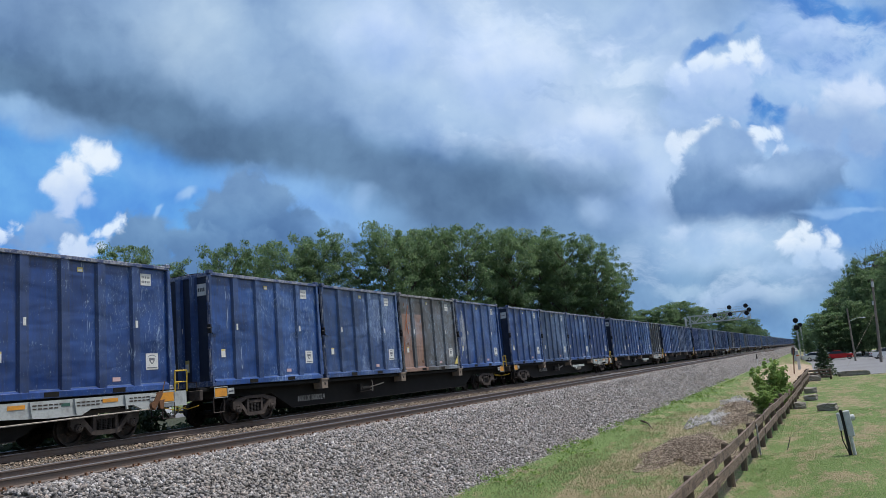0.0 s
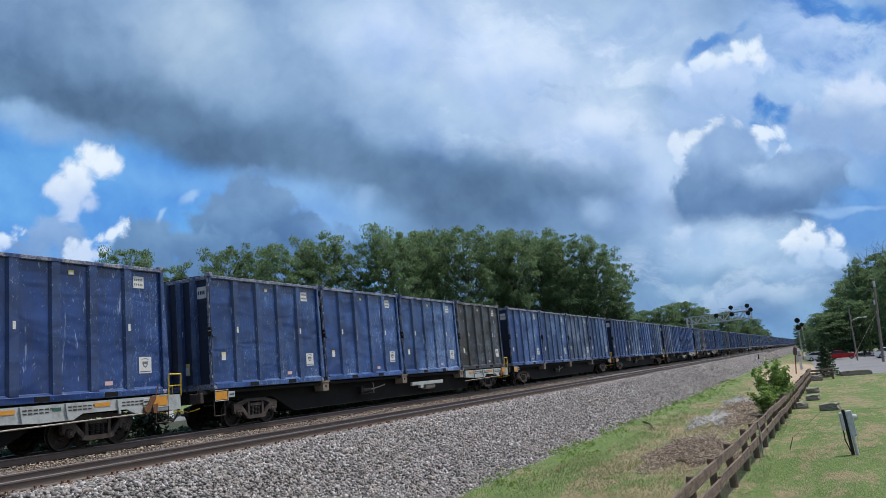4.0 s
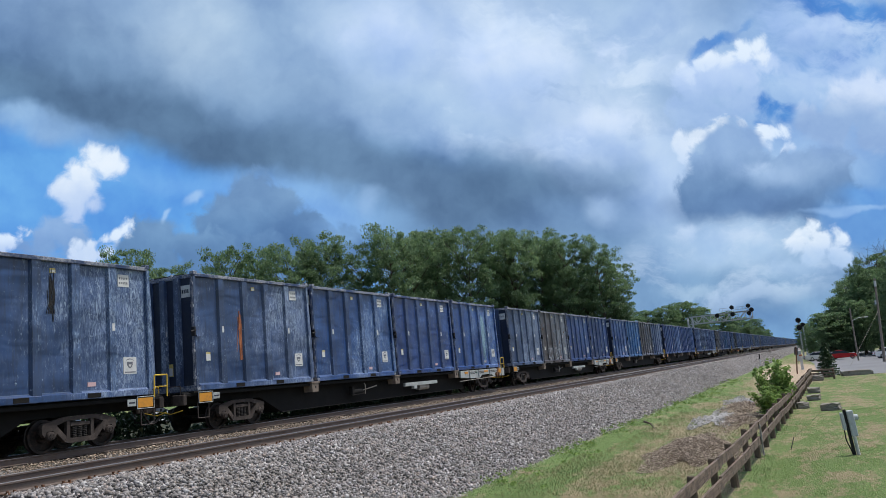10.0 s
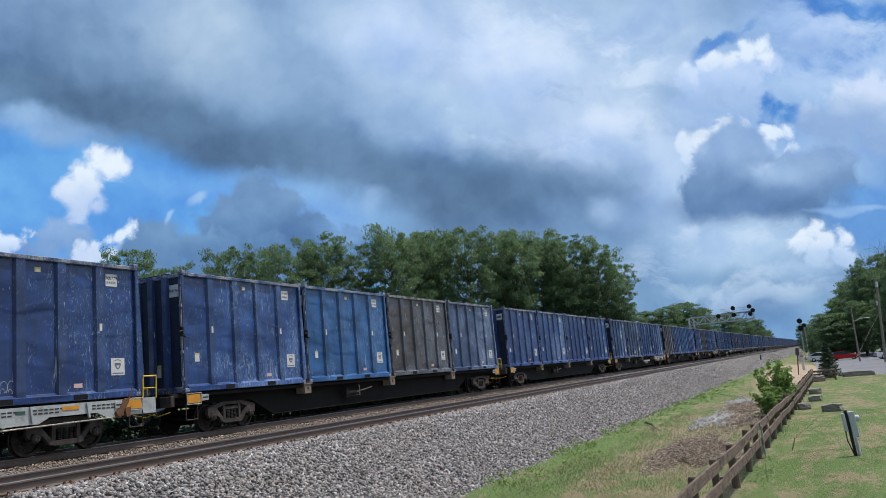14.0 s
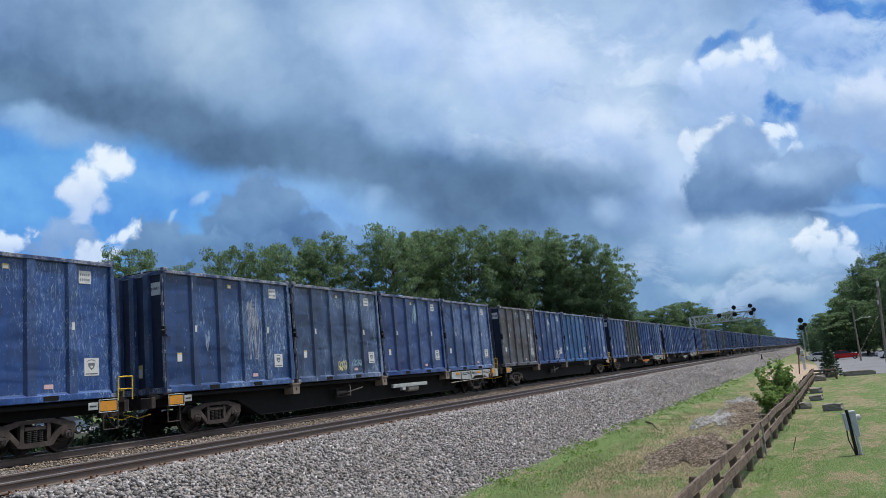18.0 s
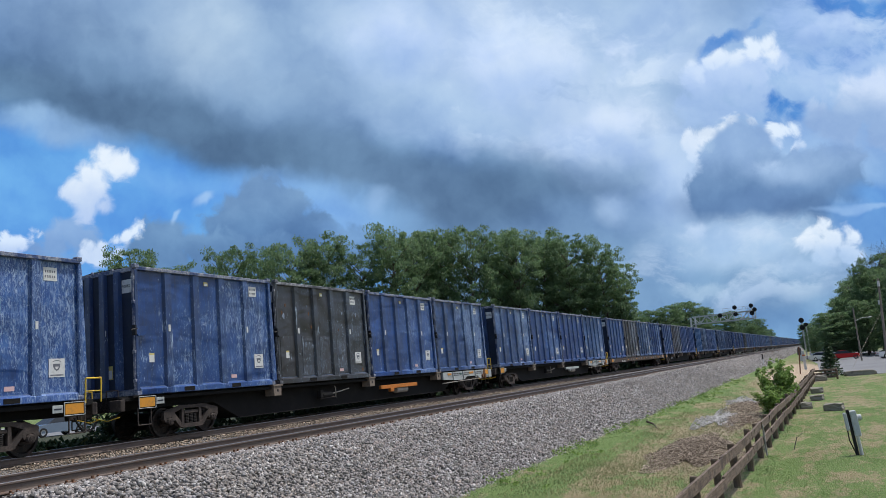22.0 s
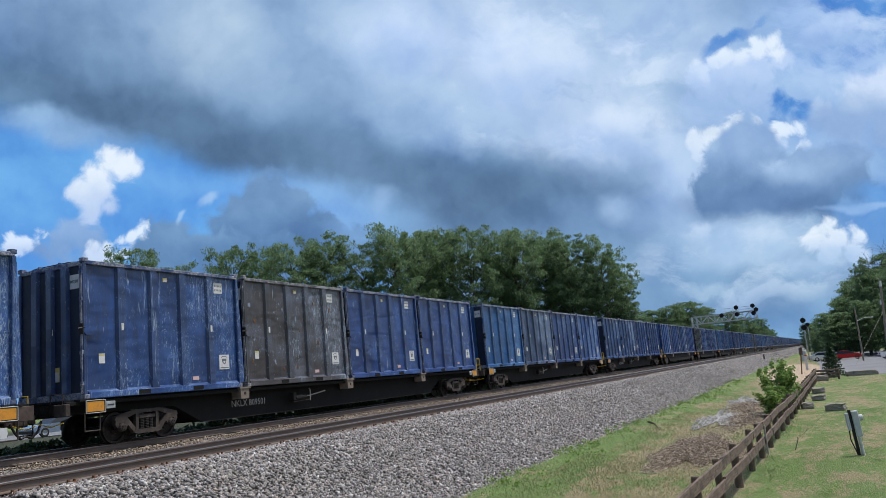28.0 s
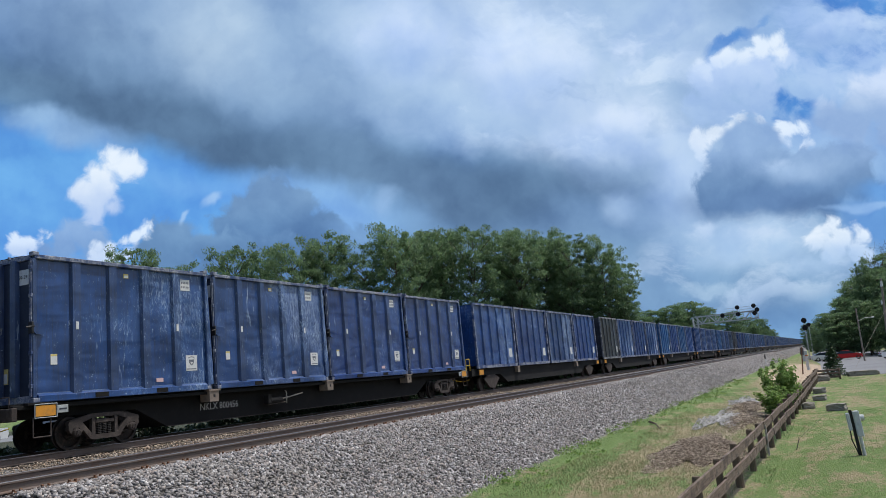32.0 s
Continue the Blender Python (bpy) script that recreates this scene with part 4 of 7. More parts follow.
    sh = part("shield_placard", Build().box(5.12, 5.57, d - 0.012, d, 0.60, 1.06), M_PLATE, ob, "white placard with a dark shield")
    part("emblem", Build().prism([(5.24, 0.93), (5.44, 0.93), (5.44, 0.86), (5.40, 0.79), (5.34, 0.75), (5.28, 0.79), (5.24, 0.86)], d - 0.015, d - 0.012, "y"), M_FADED_INK, sh)
    part("emblem_arc", Build().prism([(5.20, 0.96), (5.26, 0.99), (5.34, 1.00), (5.42, 0.99), (5.48, 0.96), (5.48, 0.975), (5.42, 1.01), (5.34, 1.025), (5.26, 1.01), (5.20, 0.975)], d - 0.015, d - 0.012, "y"), M_FADED_INK, sh)
    part("emblem_field", Build().prism([(5.29, 0.86), (5.39, 0.86), (5.38, 0.82), (5.34, 0.79), (5.30, 0.82)], d - 0.020, d - 0.017, "y"), M_PLATE, sh)
    part("mark", Build().box(5.16, 5.53, d - 0.015, d - 0.012, 0.635, 0.665), M_FADED_INK, sh)
    for x in (1.27, 4.74):
        part("tag", Build().box(x - 0.040, x + 0.040, 0.012, 0.022, 1.78, 1.98), M_PLATE, ob, "small white tag")
    yl = part("yellow_label", Build().box(2.85, 3.02, d - 0.012, d, 3.24, 3.36), M_LABEL_YELLOW, ob, "small yellow label")
    part("label_field", Build().box(2.87, 3.00, d - 0.015, d - 0.012, 3.25, 3.32), M_PLATE, yl)
    wl = part("warning_label", Build().box(0.54, 0.73, d - 0.012, d, 0.90, 1.16), M_PLATE, ob, "white and yellow warning label")
    part("label_head", Build().box(0.545, 0.725, d - 0.015, d - 0.012, 1.11, 1.155), M_LABEL_YELLOW, wl)
    part("pink_label", Build().box(3.94, 4.20, d - 0.012, d, 0.32, 0.43), M_PINK, ob, "faded pink label")
    np_ = part("number_panel", Build().box(0.055, 0.07, 0.20, 0.62, 2.90, 3.28), M_PLATE, ob, "white number panel on the end")
    el = part("end_label", Build().box(0.055, 0.07, 1.0, 1.36, 0.50, 0.88), M_LABEL_YELLOW, ob, "yellow label on the end")
    part("label_field", Build().box(0.052, 0.055, 1.03, 1.33, 0.52, 0.76), M_PLATE, el)
    part("end_tag", Build().box(-0.015, -0.005, 1.17, 1.40, 1.74, 1.90), M_PLATE, ob)
    return ob


def far_container():
    ob = empty("waste_container")
    d = 0.105
    plan = [(0.06, d)] + [q for c in RIBS for q in hat(c, 0.34, 0.022, d)] + [(CL - 0.06, d), (CL - 0.06, CW - d), (0.06, CW - d)]
    b = Build().prism(plan, 0.16, CH - 0.10, "z")
    part("body", b, M_PAINT, ob)
    f = Build()
    for y0, y1 in ((0, 0.115), (CW - 0.115, CW)):
        for z0, z1 in ((0, 0.165), (CH - 0.125, CH - 0.01)):
            f.box(0, CL, y0, y1, z0, z1)
        for x0, x1 in ((0, 0.115), (CL - 0.115, CL)):
            f.box(x0, x1, y0 + 0.004, y1 - 0.004, 0.165, CH - 0.125)
    part("frame", f, M_EDGE, ob)
    part("shield_placard", Build().box(5.06, 5.56, d - 0.012, d, 0.56, 1.07), M_PLATE, ob)
    return ob


# ---------------------------------------------------------------- wagon
WHEEL_R = 0.42


def bogie(parent, x, white):
    cy = CW / 2
    bo = Build().box(-0.22, 0.22, -1.02, 1.02, 0.42, 0.72, 0.03)
    bo.tube((0, 0, 0.7), (0, 0, 0.95), 0.2, n=10)
    bo = part("bogie", bo, M_CAST_DARK, parent, "cast steel two-axle bogie", at=pose(x, cy, 0))
    for s in (-1, 1):
        y0, y1 = (s * 1.08, s * 0.95)
        y0, y1 = min(y0, y1), max(y0, y1)
        f = Build()
        f.prism([(-1.13, 0.62), (-1.10, 0.72), (-0.80, 0.79), (-0.42, 0.86), (0.42, 0.86), (0.80, 0.79), (1.10, 0.72), (1.13, 0.62), (0.78, 0.64), (0.40, 0.76), (-0.40, 0.76), (-0.78, 0.64)], y0, y1, "y")
        for q in (-1, 1):
            f.prism([(q * 1.10, 0.70), (q * 0.70, 0.68), (q * 0.68, 0.48), (q * 0.74, 0.40), (q * 0.80, 0.54), (q * 0.98, 0.54), (q * 1.04, 0.40), (q * 1.12, 0.50)], y0 + 0.004, y1 - 0.004, "y")
            f.prism([(q * 0.80, 0.60), (q * 0.70, 0.66), (q * 0.40, 0.34), (q * 0.48, 0.24)], y0 + 0.008, y1 - 0.008, "y")
            f.prism([(q * 0.40, 0.80), (q * 0.31, 0.80), (q * 0.31, 0.30), (q * 0.42, 0.30)], y0 + 0.012, y1 - 0.012, "y")
        f.prism([(-0.50, 0.24), (-0.42, 0.36), (-0.30, 0.32), (0.30, 0.32), (0.42, 0.36), (0.50, 0.24), (0.36, 0.20), (-0.36, 0.20)], y0 - 0.01, y1 + 0.01, "y")
        f.box(-0.30, 0.30, y0 + 0.01, y1 - 0.01, 0.60, 0.70, 0.02)
        part("sideframe", f, M_CAST, bo)
        for q in (-0.16, 0.0, 0.16):
            prof = [(0.001, 0.0)] + [(0.078 if j % 2 else 0.060, 0.29 + 0.022 * j) for j in range(14)] + [(0.001, 0.60)]
            sp = Build().lathe([(r, o - 0.29) for r, o in prof[1:-1]], (q, s * 1.0, 0.325), "z", 8)
            part("spring", sp, M_CAST_DARK, bo)
        for q in (-0.889, 0.889):
            cap = Build().lathe([(0, s * 0.075), (0.07, s * 0.075), (0.075, s * 0.06), (0.105, s * 0.05), (0.115, 0), (0.115, -s * 0.06)], (q, s * 1.08, WHEEL_R), "y", 12)
            for i in range(3):
                a = 0.5 + i * 2.094
                cap.box(q + 0.05 * math.cos(a) - 0.014, q + 0.05 * math.cos(a) + 0.014, s * 1.165 - 0.012, s * 1.165 + 0.012, WHEEL_R + 0.05 * math.sin(a) - 0.014, WHEEL_R + 0.05 * math.sin(a) + 0.014)
            part("axle_bearing", cap, M_CAST, bo)
    for q in (-0.889, 0.889):
        w = Build().tube((0, -1.0, 0), (0, 1.0, 0), 0.075, n=10)
        for s in (-1, 1):
            w.lathe([(0.08, s * 0.80), (0.15, s * 0.80), (0.17, s * 0.755), (0.33, s * 0.735), (0.35, s * 0.80), (WHEEL_R - 0.004, s * 0.80), (WHEEL_R, s * 0.72), (0.445, s * 0.705), (0.44, s * 0.67), (0.35, s * 0.67), (0.33, s * 0.70), (0.17, s * 0.70), (0.08, s * 0.66)], (0, 0, 0), "y", 28)
        ws = part("wheelset", w, M_WHEEL, bo, at=pose(q, 0, WHEEL_R))
    return bo


def plate_frame(b, x0, x1, z0, z1, y, r=0.012):
    b.pipe([(x0, y, z0), (x1, y, z0), (x1, y, z1), (x0, y, z1), (x0, y, z0)], r, 5)
    return b


def wagon(kind):
    """kind: dark (black rear), white (white rear sills and beam) or flat (straight brown side sills, no belly)."""
    flat = kind == "flat"
    ob = empty("container_wagon")
    x1 = 4 * CL + 3 * GAP                         # rear end of the last container
    cy = CW / 2
    belly = 0.72 if flat else 0.29
    g = Build().prism([(-0.50, 1.17), (-0.50, 0.86), (3.55, 0.86), (4.7, belly), (x1 - 4.7, belly), (x1 - 3.55, 0.86), (x1 + 0.5, 0.86), (x1 + 0.5, 1.17)], 0.52, CW - 0.52, "y")
    part("girder", g, M_BLACK, ob, "black centre girder" if flat else "black fish-belly girder")
    for y in () if flat else (0.46, CW - 0.58):
        part("lower_flange", Build().box(4.7, x1 - 4.7, y, y + 0.12, 0.272, 0.296), M_CAST, ob)
    for y0 in (0.12, CW - 0.27):
        if flat:
            yo = 0.02 if y0 < 1 else CW - 0.14
            sd = part("side_sill", Build().box(-0.45, x1 + 0.45, yo, yo + 0.12, 0.84, 1.19, 0.01), M_BROWN_SILL, ob, "rusty brown straight side sill")
            for i in range(14):
                if y0 < 1:
                    a = 6.6 + i * 1.25
                    part("sill_mark", Build().box(a, a + (0.42 if i % 3 == 0 else 0.16), yo - 0.006, yo - 0.001, 0.98, 1.06), M_ORANGE if i % 3 == 0 else M_PLATE, sd)
            continue
        part("side_sill", Build().box(-0.45, x1 + 0.45, y0, y0 + 0.15, 1.10, 1.20, 0.01), M_BLACK, ob)
    deck = Build()
    for i in range(26):
        x = 0.3 + i * (x1 - 0.6) / 25
        deck.box(x - 0.05, x + 0.05, 0.27, CW - 0.27, 1.12, 1.19)
    part("crossbearers", deck, M_BLACK, ob)
    part("deck_plate", Build().box(-0.45, x1 + 0.45, 0.2, CW - 0.2, 1.195, 1.243), M_BLACK, ob)
    # saddles carrying the container corners
    for c in (0.11, CL + GAP / 2, 2 * CL + 1.5 * GAP, 3 * CL + 2.5 * GAP, x1 - 0.11):
        end = c < 1 or c > 24
        for s in (0, 1):
            y = 0.0 if s == 0 else CW
            q = -1 if s else 1
            b = Build().box(c - 0.26, c + 0.26, min(y, y + q * 0.3), max(y, y + q * 0.3), 1.19, 1.248, 0.006)
            part("corner_saddle", b, M_BLACK if end else M_TAN, ob)
            if not end and not flat:
                b = Build().prism([(c - 0.21, 1.19), (c + 0.21, 1.19), (c + 0.19, 0.87), (c - 0.19, 0.87)], min(y + q * 0.03, y + q * 0.42), max(y + q * 0.03, y + q * 0.42), "y")
                br = part("bracket", b, M_TAN, ob, "tan steel bracket")
                # no opening is cut: a dark block stands for the shade in it
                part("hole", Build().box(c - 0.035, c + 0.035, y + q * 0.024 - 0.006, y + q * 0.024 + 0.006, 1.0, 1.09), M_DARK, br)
    for x in (2.25, x1 - 2.25):
        bogie(ob, x, kind == "white")
    # leading end: reflector, stencil plate, step, rail
    for x, q in ((0.04, 1), (x1 - 0.04, -1)):
        for s in (0, 1):
            y = -0.02 if s == 0 else CW + 0.02
            a, b_ = (x, x + q * 0.54)
            a, b_ = min(a, b_), max(a, b_)
            rp = part("reflector", Build().box(a, b_, y - 0.012, y + 0.012, 0.91, 1.17, 0.006), M_ORANGE, ob, "orange reflector plate")
            part("reflector_frame", plate_frame(Build(), a - 0.03, b_ + 0.03, 0.88, 1.20, y - 0.014), M_WHITE_SILL, rp)
            c0, c1 = (b_ + 0.06, b_ + 0.36) if q > 0 else (a - 0.36, a - 0.06)
            sp = part("stencil_plate", Build().box(c0, c1, y - 0.01, y + 0.01, 0.96, 1.15, 0.01), M_WHITE_SILL, ob, "small white stencil plate")
            if s == 0:
                part("mark", Build().box(c0 + 0.04, c1 - 0.05, y - 0.014, y - 0.01, 1.035, 1.075), M_INK, sp)
            m0, m1 = min(x - q * 0.05, x + q * 0.42), max(x - q * 0.05, x + q * 0.42)
            part("step", Build().pipe([(m0, y + 0.02, 0.9), (m0, y + 0.02, 0.43), (m1, y + 0.02, 0.43), (m1, y + 0.02, 0.9)], 0.018, 5), M_CAST, ob, "bent steel stirrup step")
    # end platforms, couplers, hoses
    for x, q in ((-0.5, -1), (x1 + 0.5, 1)):
        part("end_sill", Build().box(min(x, x - q * 0.16), max(x, x - q * 0.16), 0.1, CW - 0.1, 0.84, 1.16, 0.02), M_CAST, ob)
        cp = Build().box(min(x, x + q * 0.38), max(x, x + q * 0.38), cy - 0.11, cy + 0.11, 0.72, 0.96, 0.03)
        cp.box(min(x + q * 0.24, x + q * 0.46), max(x + q * 0.24, x + q * 0.46), cy - 0.2, cy + 0.2, 0.68, 1.0, 0.05)
        part("coupler", cp, M_CAST, ob)
        part("air_hose", Build().pipe([(x, cy - 0.3, 0.8), (x + q * 0.12, cy - 0.34, 0.55), (x + q * 0.28, cy - 0.32, 0.40), (x + q * 0.44, cy - 0.3, 0.46)], 0.03, 6), M_DARK, ob)
        part("grab_rail", Build().pipe([(x - q * 0.05, 0.25, 1.16), (x - q * 0.05, 0.25, 1.42), (x - q * 0.05, 0.7, 1.42), (x - q * 0.05, 0.7, 1.16)], 0.014, 5), M_YELLOW if q > 0 else M_CAST, ob)
        part("release_rod", Build().pipe([(x + q * 0.05, 0.1, 0.70), (x + q * 0.1, 0.5, 0.62), (x + q * 0.1, cy - 0.2, 0.74)], 0.014, 5), M_YELLOW, ob)
    # brake gear hung on the belly
    bg = Build().tube((9.1, 0.24, 0.72), (9.75, 0.24, 0.72), 0.10, n=10)
    bg.box(8.95, 9.15, 0.16, 0.36, 0.62, 0.92, 0.02)
    part("brake_cylinder", bg, M_BLACK, ob)
    part("brake_rod", Build().pipe([(9.75, 0.22, 0.74), (10.35, 0.22, 0.80), (11.0, 0.22, 0.88)], 0.022, 6), M_LIGHT_STEEL, ob, "light steel brake rod")
    part("brake_lever", Build().pipe([(9.95, 0.20, 1.02), (10.02, 0.20, 0.95), (10.0, 0.20, 0.58)], 0.02, 6), M_LIGHT_STEEL, ob)
    part("brake_rod", Build().pipe([(9.0, 0.22, 0.58), (10.0, 0.22, 0.62)], 0.018, 6), M_CAST, ob)
    if kind == "white":
        bx = x1 - 5.75
        for s in (0, 1):
            y0, y1 = (0.0, 0.10) if s == 0 else (CW - 0.10, CW)
            sl = Build().prism([(bx, 1.19), (bx, 0.84), (bx + 1.6, 0.76), (x1 - 3.2, 0.76), (x1 - 2.9, 0.90), (x1 - 1.5, 0.90), (x1 - 1.2, 0.76), (x1 + 0.5, 0.76), (x1 + 0.5, 1.19)], y0, y1, "y")
            sill = part("white_sill", sl, M_WHITE_SILL, ob, "dirty white deep side sill")
            if s == 0:
                for a, b_ in ((bx + 0.5, bx + 0.95), (bx + 3.2, bx + 3.7)):
                    part("reflector", Build().box(a, b_, -0.012, -0.002, 1.03, 1.13), M_ORANGE, sill)
                for a in (bx + 1.15, bx + 2.4, bx + 4.1):
                    bars = Build()
                    for i in range(2):
                        for j in range(6 - i):
                            bars.box(a + j * 0.15, a + 0.11 + j * 0.15, -0.008, -0.002, 1.07 - i * 0.08, 1.105 - i * 0.08)
                    part("marks", bars, M_CAST, sill)
                for a in (bx + 1.05, bx + 2.3, bx + 3.9):
                    part("stiffener", Build().prism([(a, 1.18), (a + 0.03, 1.18), (a + 0.12, 0.80), (a + 0.06, 0.80)], -0.05, 0.0, "y"), M_WHITE_SILL, sill)
                part("green_plate", Build().box(bx + 1.95, bx + 2.2, -0.008, -0.002, 1.02, 1.10), plain("green_plate_paint", (0.03, 0.10, 0.08)), sill)
        part("pull_rod", Build().pipe([(bx - 0.2, -0.02, 0.66), (x1 - 0.9, -0.02, 0.74)], 0.02, 6), M_LIGHT_STEEL, ob)
        hb = Build().prism([(x1 - 0.95, 0.74), (x1 - 0.80, 0.70), (x1 - 0.52, 1.10), (x1 - 0.48, 1.22), (x1 - 0.66, 1.20)], -0.07, 0.0, "y")
        hb.prism([(x1 - 0.62, 0.72), (x1 - 0.50, 0.72), (x1 - 0.46, 0.98), (x1 - 0.66, 0.96)], -0.09, -0.01, "y")
        hb.tube((x1 - 0.86, -0.10, 0.84), (x1 - 0.86, 0.0, 0.84), 0.09, n=10)
        hb.pipe([(x1 - 0.5, -0.06, 1.2), (x1 - 0.40, -0.06, 1.5)], 0.016, 5)
        part("hand_brake_bracket", hb, M_RUST, ob, "rust-brown hand brake lever and bracket")
    if not flat:
        ld = Build().pipe([(x1 + 0.02, -0.02, 1.16), (x1 + 0.04, -0.02, 1.78), (x1 + 0.52, -0.02, 1.78), (x1 + 0.50, -0.02, 1.16)], 0.022, 6)
        ld.pipe([(x1 + 0.03, -0.02, 1.45), (x1 + 0.51, -0.02, 1.45)], 0.016, 6)
        part("ladder", ld, M_YELLOW, ob, "worn yellow end ladder")
    if kind == "white":
        bm = Build().box(13.4, 16.7, 0.12, 0.24, 0.70, 0.86, 0.012)
        bm.box(14.2, 14.5, 0.11, 0.25, 0.56, 0.70, 0.01)
        part("white_beam", bm, M_WHITE_SILL, ob, "white hanging beam under the belly")
        part("air_tank", Build().tube((14.9, 0.3, 0.60), (15.9, 0.3, 0.60), 0.13, n=12), M_LIGHT_STEEL, ob)
    return ob


def far_wagon():
    ob = empty("container_wagon")
    x1 = 4 * CL + 3 * GAP
    g = Build().prism([(-0.50, 1.25), (-0.50, 0.86), (3.55, 0.86), (4.7, 0.36), (x1 - 4.7, 0.36), (x1 - 3.55, 0.86), (x1 + 0.5, 0.86), (x1 + 0.5, 1.25)], 0.2, CW - 0.2, "y")
    part("girder", g, M_BLACK, ob)
    for x in (2.25, x1 - 2.25):
        b = Build()
        for q in (-0.889, 0.889):
            for s in (0.5, CW - 0.64):
                b.tube((x + q, s, WHEEL_R), (x + q, s + 0.13, WHEEL_R), WHEEL_R, n=12)
        for s in (0.2, CW - 0.33):
            b.prism([(x - 1.13, 0.66), (x - 0.42, 0.87), (x + 0.42, 0.87), (x + 1.13, 0.66), (x + 0.4, 0.15), (x - 0.4, 0.15)], s, s + 0.12, "y")
        part("bogie", b, M_CAST, ob)
    for c in (CL + GAP / 2, 3 * CL + 2.5 * GAP):
        part("bracket", Build().box(c - 0.2, c + 0.2, 0.0, 0.3, 0.87, 1.25), M_TAN, ob)
    for x in (0.05, x1 - 0.6):
        part("reflector", Build().box(x, x + 0.55, -0.02, 0.02, 0.91, 1.17), M_ORANGE, ob)
    return ob


# ---------------------------------------------------------------- the train made up
TONES = {  # colour, wear, rust, words
    "b": ((0.004, 0.042, 0.178), 0.66, 0, "blue painted steel waste container with scratched ribbed sides"),
    "d": ((0.003, 0.033, 0.155), 0.42, 0, "deep blue steel waste container with fairly clean ribbed sides"),
    "w": ((0.006, 0.046, 0.172), 0.85, 0, "worn blue steel waste container with chalky scratched sides"),
    "x": ((0.014, 0.045, 0.128), 1.0, 0, "heavily worn grey-blue steel waste container, paint rubbed off"),
    "t": ((0.003, 0.072, 0.225), 0.52, 0, "bright teal-blue steel waste container with scratched sides"),
    "g": ((0.050, 0.045, 0.051), 0.65, 0, "bare grey-brown steel waste container with stained ribbed sides"),
    "k": ((0.019, 0.020, 0.025), 0.35, 0, "dark grey steel waste container with patched sides"),
    "r": ((0.058, 0.055, 0.055), 0.80, 1, "grey steel waste container with rust-brown leading panels"),
}
LOADS = ["bbdd", "bwrb", "bxbd", "bbwk", "bwxw", "dxbx", "xwdb", "xgdd", "btgx", "dwdb", "wxdw", "gbtb", "bkbw", "wbdw", "bgxb", "bgdd", "txdb", "wwdd"]
WHITE_REAR = (0, 2, 3, 6, 7, 10, 12, 13, 19, 24, 28, 33, 40, 46)
rng = random.Random(21)
while len(LOADS) < WAGONS:
    LOADS.append("".join(rng.choice("bbbwwxddbgkwt") for _ in range(4)))

proto = {"near": container(), "far": far_container(), "dark": wagon("dark"), "white": wagon("white"), "flat": wagon("flat"), "far_wagon": far_wagon()}
trains, boxes = [], []
for n in range(WAGONS):
    near = n < NEAR_WAGONS
    white = n in WHITE_REAR
    w = copy_thing(proto[("flat" if n == 14 else "white" if white else "dark") if near else "far_wagon"], pose(lead(n, 0), YS, 0))
    tagged(w, "low flat wagon with straight rusty brown side sills" if n == 14 else "black fish-belly container flat wagon" + (" with dirty white rear sills" if white and near else " on cast steel bogies"), "railway wagon", "wagons of the train")
    trains.append((w, n))
    for i in range(4):
        tone, wear, rust, words = TONES[LOADS[n][i]]
        c = copy_thing(proto["near" if near else "far"], pose(lead(n, 0) + i * (CL + GAP), YS, CZ))
        tagged(c, words, "container", "containers on the train")
        f = rng.uniform(0.85, 1.15)
        sd, wr = rng.uniform(0, 40), wear * rng.uniform(0.8, 1.2)
        for o in (c, *c.children_recursive):
            low, rib = o.name.startswith("bottom_rail"), o.name.startswith(("rib", "corner_post", "end_rib"))
            o["tone"], o["wear"], o["seed"], o["rust"], o["film"] = tuple(q * f * (1.15 if low else 1.0) for q in tone), wr * (0.9 if rib else 1.25 if low else 1.0), sd, 0.0 if rib else float(rust), 0.9 if rib else 0.0
        boxes.append((c, n, i))
for ob in proto.values():
    for o in (*ob.children_recursive, ob):
        bpy.data.objects.remove(o)

# lettering that can be read, and spray paint on single containers
box_at = {(n, i): c for c, n, i in boxes}
wagon_at = {n: w for w, n in trains}
beam = [o for o in wagon_at[12].children if o.name.startswith("white_beam")][0]
beam.data = beam.data.copy()
beam.data.materials[0] = plain("orange_beam_paint", (0.50, 0.17, 0.03), 0.7, 0, 0.6, 3, (0.2, 0.1, 0.05))
for n, text, xt, zt in ((1, "NKLX 800024", 5.95, 0.56), (2, "NKLX 800042", 7.20, 0.72), (15, "NKLX 809501", 6.95, 0.72), (17, "NKLX 800456", 6.95, 0.72)):
    me = lettering(text, 0.30)
    me.materials.append(M_LETTER)
    part("stencilled_number", me, None, wagon_at[n], "white stencilled number", at=pose(xt, 0.514, zt))
me = lettering("GIMX 638096", 0.27)
me.materials.append(M_PLATE)
part("stencilled_number", me, None, wagon_at[14], "white stencilled number", at=pose(4.65, 0.012, 0.90))
SIDE_NUMBERS = {(12, 1): "901907", (16, 3): "901661", (1, 3): "901163", (6, 3): "901932", (7, 3): "900779", (12, 3): "900525"}
END_NUMBERS = {14: "900386", 17: "901291", 2: "901456", 4: "901829", 5: "90247", 7: "4219", 8: "902116", 10: "90047", 12: "90033", 13: "901703", 15: "90220", 16: "90170"}
